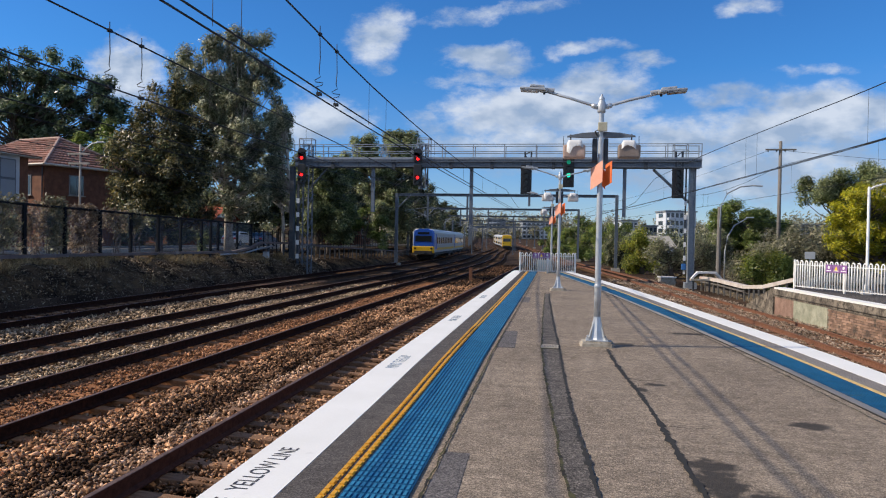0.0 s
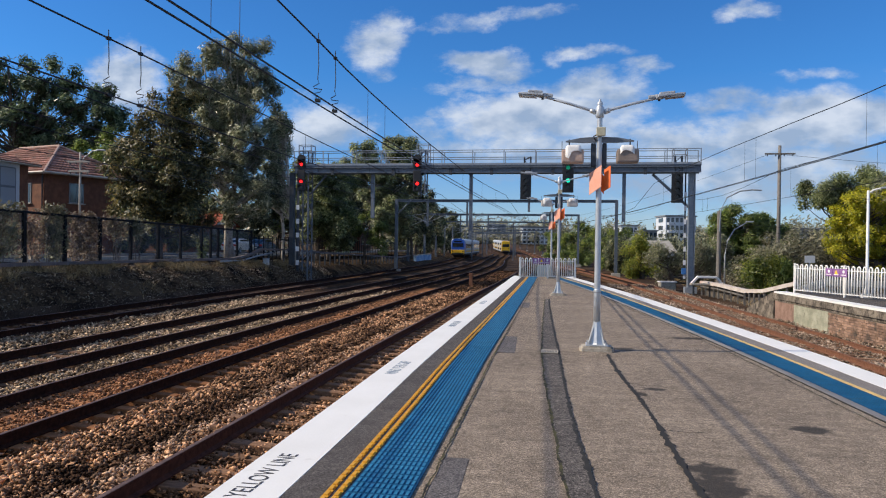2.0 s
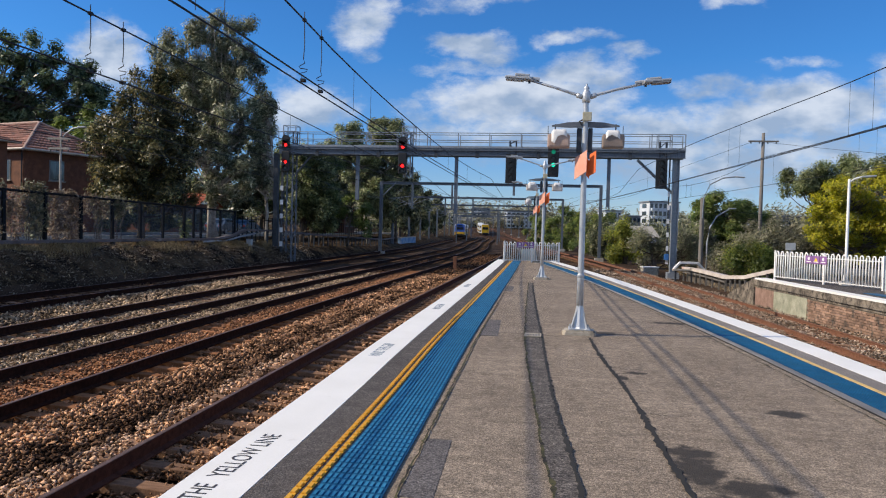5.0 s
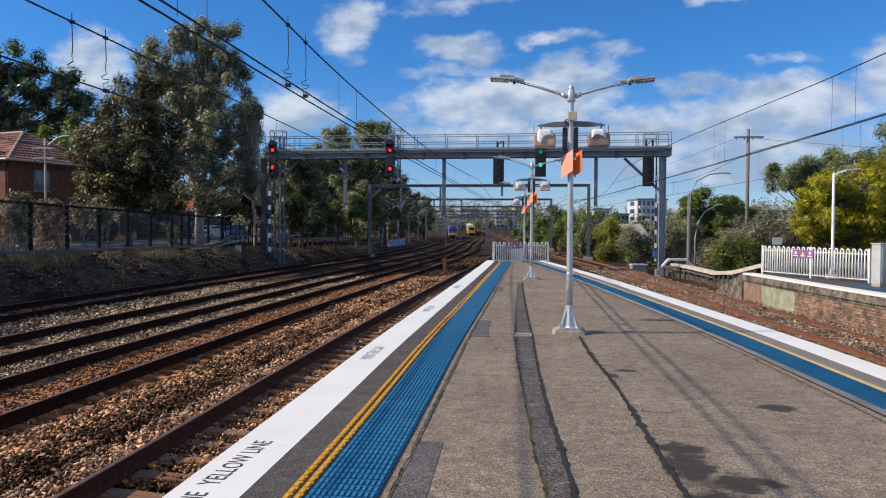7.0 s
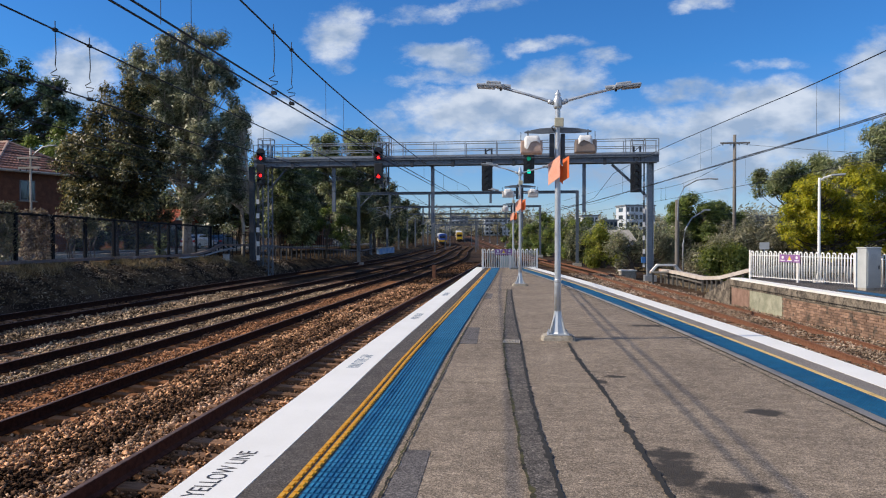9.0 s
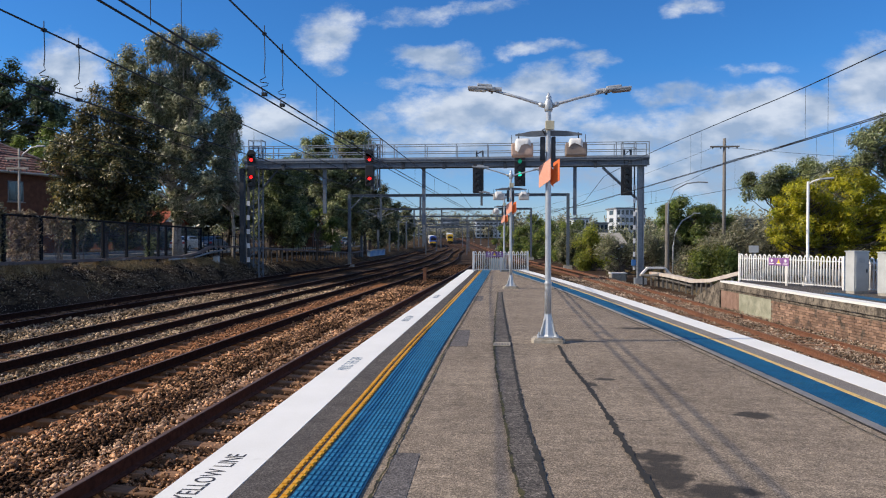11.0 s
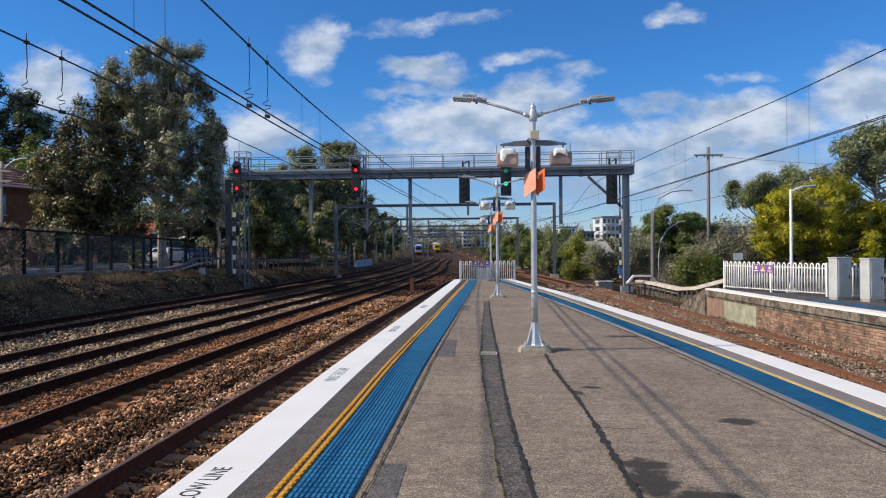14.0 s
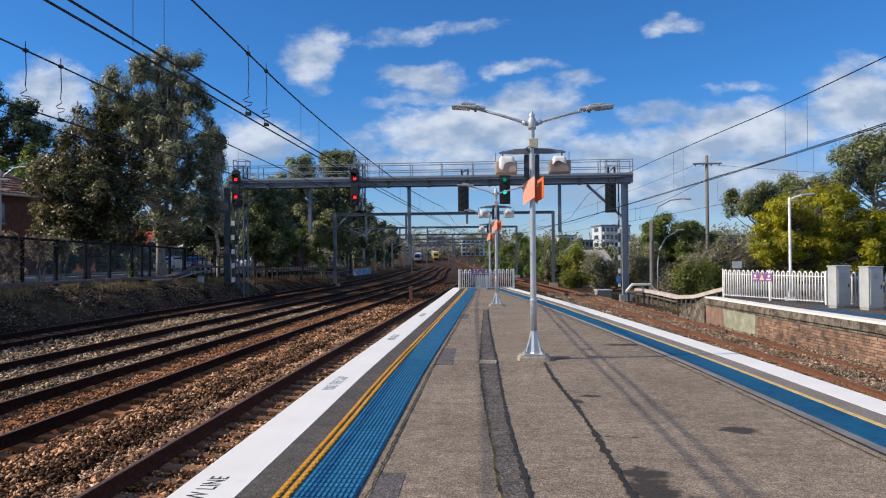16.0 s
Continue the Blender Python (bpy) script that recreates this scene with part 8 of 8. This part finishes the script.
def blue_car(front):
    t = thing("railcar", "blue and silver diesel railcar with yellow lower end", "train", group="blue train")
    L_ = 24.5
    part("body", car_shell(B(), 2.92, 1.0, 4.05, L_, 0.55), [M_t_grey, M_t_roof, M_t_blue if front else M_t_grey], t)
    part("skirt", box(B(), (0, L_ / 2, 0.85), (2.8, L_ - 0.6, 0.35)), M_t_under, t)
    bogies(t, L_)
    n = 9
    for s in (-1, 1):
        for k in range(n):
            y = 2.4 + k * (L_ - 4.0) / n
            part("window", box(B(), (s * 1.465, y, 2.55), (0.03, 1.55, 0.85)), M_t_glass, t)
        part("stripe", box(B(), (s * 1.462, L_ / 2, 1.45), (0.02, L_ - 0.6, 0.32)), M_t_yellow, t, "yellow side stripe")
        part("stripe", box(B(), (s * 1.462, 1.1, 2.4), (0.022, 1.6, 2.0)), M_t_blue, t, "blue end panel")
    if front:
        bm = B()
        prof = [(-1.38, 1.75), (1.38, 1.75), (1.36, 3.3), (1.15, 3.85), (0.6, 4.03), (-0.6, 4.03), (-1.15, 3.85), (-1.36, 3.3)]
        a = [bm.verts.new((x, 0.02, z)) for x, z in prof]
        b = [bm.verts.new((x * 0.9, -0.5, z * 0.985)) for x, z in prof]
        bm.faces.new(b)
        for k in range(len(prof)):
            bm.faces.new((a[k], a[(k + 1) % 8], b[(k + 1) % 8], b[k]))
        bmesh.ops.recalc_face_normals(bm, faces=bm.faces)
        fr = part("cab_front", bm, M_t_blue, t, "blue rounded cab front")
        part("windscreen", box(B(), (0, -0.515, 2.75), (2.1, 0.04, 0.75), bevel=0.015), M_t_glass, fr, "dark windscreen")
        part("destination_band", box(B(), (0, -0.51, 3.45), (1.5, 0.03, 0.28)), M_t_glass, fr)
        part("lower_front", box(B(), (0, -0.28, 1.35), (2.78, 0.75, 0.85), bevel=0.08), M_t_yellow, t, "yellow lower cab front")
        part("bumper", box(B(), (0, -0.45, 0.95), (2.3, 0.6, 0.5), bevel=0.05), M_t_under, t)
        part("coupler", box(B(), (0, -0.8, 0.95), (0.35, 0.6, 0.35)), M_t_under, t)
        for s in (-1, 1):
            part("headlight", rod(B(), (s * 1.05, -0.64, 1.5), (s * 1.05, -0.68, 1.5), 0.13, n=12), M_unlit, t, "round lamp")
    return t


def yellow_car(front):
    t = thing("railcar", "silver double-deck suburban train car with yellow end", "train", group="yellow train")
    L_ = 20.2
    part("body", car_shell(B(), 3.04, 0.75, 4.38, L_, 0.6), [M_t_grey, M_t_roof, M_t_yellow if front else M_t_grey], t)
    bogies(t, L_)
    for s in (-1, 1):
        for zz in (1.55, 3.25):
            for k in range(7):
                part("window", box(B(), (s * 1.525, 4.6 + k * 1.8, zz), (0.03, 1.45, 0.75)), M_t_glass, t)
        for yd in (2.6, L_ - 2.6):
            part("door", box(B(), (s * 1.525, yd, 2.2), (0.035, 1.4, 2.0)), M_t_yellow, t, "yellow passenger door")
    if front:
        part("cab_front", box(B(), (0, -0.06, 2.5), (2.7, 0.2, 3.3), bevel=0.08), M_t_yellow, t, "flat yellow cab front")
        part("windscreen", box(B(), (0, -0.165, 2.75), (2.2, 0.03, 0.95)), M_t_glass, t, "dark windscreen")
        part("bumper", box(B(), (0, -0.2, 0.85), (2.2, 0.5, 0.5), bevel=0.04), M_t_under, t)
        for s in (-1, 1):
            part("headlight", rod(B(), (s * 0.95, -0.165, 1.65), (s * 0.95, -0.2, 1.65), 0.13, n=12), M_unlit, t, "round lamp")
        part("pantograph", tube(B(), [(0, 4, 4.4), (0, 5.2, 4.9), (0, 4.4, 5.3)], 0.04, 5), M_t_under, t)
    return t


# ---- street cars ----
def street_car(label, paint, lights_on=False):
    t = thing("car", label, "car", group="street cars")
    prof = [(-2.15, 0.35), (-2.2, 0.75), (-2.0, 0.98), (-1.75, 1.05), (-1.25, 1.5), (-0.4, 1.58), (0.5, 1.5), (1.15, 1.02), (1.9, 0.88), (2.2, 0.68), (2.2, 0.35)]
    bm = B()
    rings = [[bm.verts.new((x, y, z)) for y, z in prof] if abs(x) < 0.8 else [bm.verts.new((x if z < 1.06 else x * 0.84, y, z)) for y, z in prof] for x in (-0.88, -0.6, 0.6, 0.88)]
    for a, b in zip(rings, rings[1:]):
        for i in range(len(prof)):
            bm.faces.new((a[i], a[(i + 1) % len(prof)], b[(i + 1) % len(prof)], b[i]))
    bm.faces.new(rings[0])
    bm.faces.new(rings[-1][::-1])
    bmesh.ops.recalc_face_normals(bm, faces=bm.faces)
    part("body", bm, paint, t)
    for s in (-1, 1):
        part("side_window", prism(B(), [(-1.35, 1.08), (0.95, 1.08), (0.45, 1.44), (-1.15, 1.44)], 0, 0.02), M_t_glass, t, at=Matrix.Translation((s * 0.80, 0, 0)) @ Matrix(((0, 0, s, 0), (1, 0, 0, 0), (0, 1, 0, 0), (0, 0, 0, 1))))
        for yw in (-1.35, 1.35):
            wh = part("wheel", rod(B(), (s * 0.72, yw, 0.33), (s * 0.9, yw, 0.33), 0.33, n=16), M_black, t, "black tyre")
            part("rim", rod(B(), (s * 0.88, yw, 0.33), (s * 0.91, yw, 0.33), 0.2, n=12), M_galv, wh)
        part("headlight", box(B(), (s * 0.62, 2.17, 0.70), (0.34, 0.08, 0.14)), glow("lit headlight", (1, 0.95, 0.85), 8) if lights_on else M_lens, t, "lit headlight" if lights_on else "headlight")
        part("tail_light", box(B(), (s * 0.66, -2.17, 0.85), (0.3, 0.06, 0.2)), material("red lens", (0.3, 0.01, 0.01), (0.4, 0.02, 0.02), 0.3), t, "red tail light")
    part("rear_window", box(B(), (0, -1.53, 1.29), (1.2, 0.02, 0.42), pose(0, 0, 0, -48, 0, 0)), M_t_glass, t)
    part("windscreen", box(B(), (0, 0.86, 1.27), (1.25, 0.02, 0.68), pose(0, 0, 0, 54, 0, 0)), M_t_glass, t)
    part("number_plate", box(B(), (0, -2.2, 0.6), (0.4, 0.02, 0.12)), M_sign_white, t)
    return t


M_car_white = material("white car paint", (0.72, 0.73, 0.74), (0.78, 0.79, 0.80), 0.25, 2, coat=0.5, bump=0)
M_car_blue = material("dark blue-grey car paint", (0.06, 0.09, 0.14), (0.09, 0.13, 0.19), 0.25, 2, coat=0.5, bump=0)
blue_front, blue_rear = blue_car(True), blue_car(False)
yellow_cars = [yellow_car(k == 0) for k in range(5)]
white_car = street_car("white hatchback driving along the street", M_car_white)
dark_car = street_car("dark blue-grey car driving along the street", M_car_blue)


for y, car, lab in ((74.5, white_car, "white hatchback parked at the far kerb"), (81, dark_car, "dark blue-grey car parked at the far kerb")):
    tagged(copy_thing(car, pose(-35.0, y, 0.56)), lab)


# ---- bricks of the opposite platform's face ----
bm = box(B(), (0, 0, 0), (0.10, 0.228, 0.074), bevel=0.006)
brick_mesh = bpy.data.meshes.new("brick")
bm.to_mesh(brick_mesh)
bm.free()
brick_mesh.materials.append(M_brick)
rb = random.Random(9)
for row in range(9):
    y = 28.05 - (0.12 if row % 2 else 0.0)
    while y > 19.9:
        d = (curve_at(EDGE_O, y + 0.5) - curve_at(EDGE_O, y - 0.5))
        ob = new("brick", brick_mesh)
        ob.parent = opp
        ob.matrix_basis = pose(curve_at(EDGE_O, y) + 0.075 + rb.uniform(-0.006, 0.006), y, -1.16 + row * 0.085, 0, 0, -math.degrees(math.atan(d)))
        y -= 0.24


# ---- what moves ----
BLUE_AT = [(0, 93), (1, 121), (2, 148), (4, 188), (6.5, 228), (8, 247), (11, 280), (13.5, 305), (16, 330)]
YELLOW_AT = [(0, 220), (2, 247), (4, 276), (6.5, 308), (8, 325), (11, 350), (13.5, 368), (16, 384)]


def on_track(k, y, length):
    """The pose of a train car whose near end is at y on track k."""
    x0, x1 = track_x(k, y), track_x(k, y + length)
    z0, z1 = -1.0 + rise(y), -1.0 + rise(y + length)
    return pose(x0, y, z0, math.degrees(math.atan2(z1 - z0, length)), 0, -math.degrees(math.atan2(x1 - x0, length)))


def motions():
    steps = [i * 0.5 for i in range(33)]
    for car, back in ((blue_front, 0.0), (blue_rear, 25.2)):
        walk(car, [(s, on_track(3, curve_at(BLUE_AT, s) + back, 24.5)) for s in steps])
    for i, car in enumerate(yellow_cars):
        walk(car, [(s, on_track(1, curve_at(YELLOW_AT, s) + 20.6 * i, 20.2)) for s in steps])
    # the street: two cars drive away along it, one after the other
    walk(white_car, [(s, pose(-31.5, 49.6 + 10.9 * (s - 12.5), 0.56)) for s in (0, 4, 8, 12, 16)])
    walk(dark_car, [(s, pose(-31.5, min(135, 50.6 + 11.3 * (s - 3.5)), 0.56)) for s in (0, 2, 4, 6, 8, 10, 12, 14, 16)])


motions()
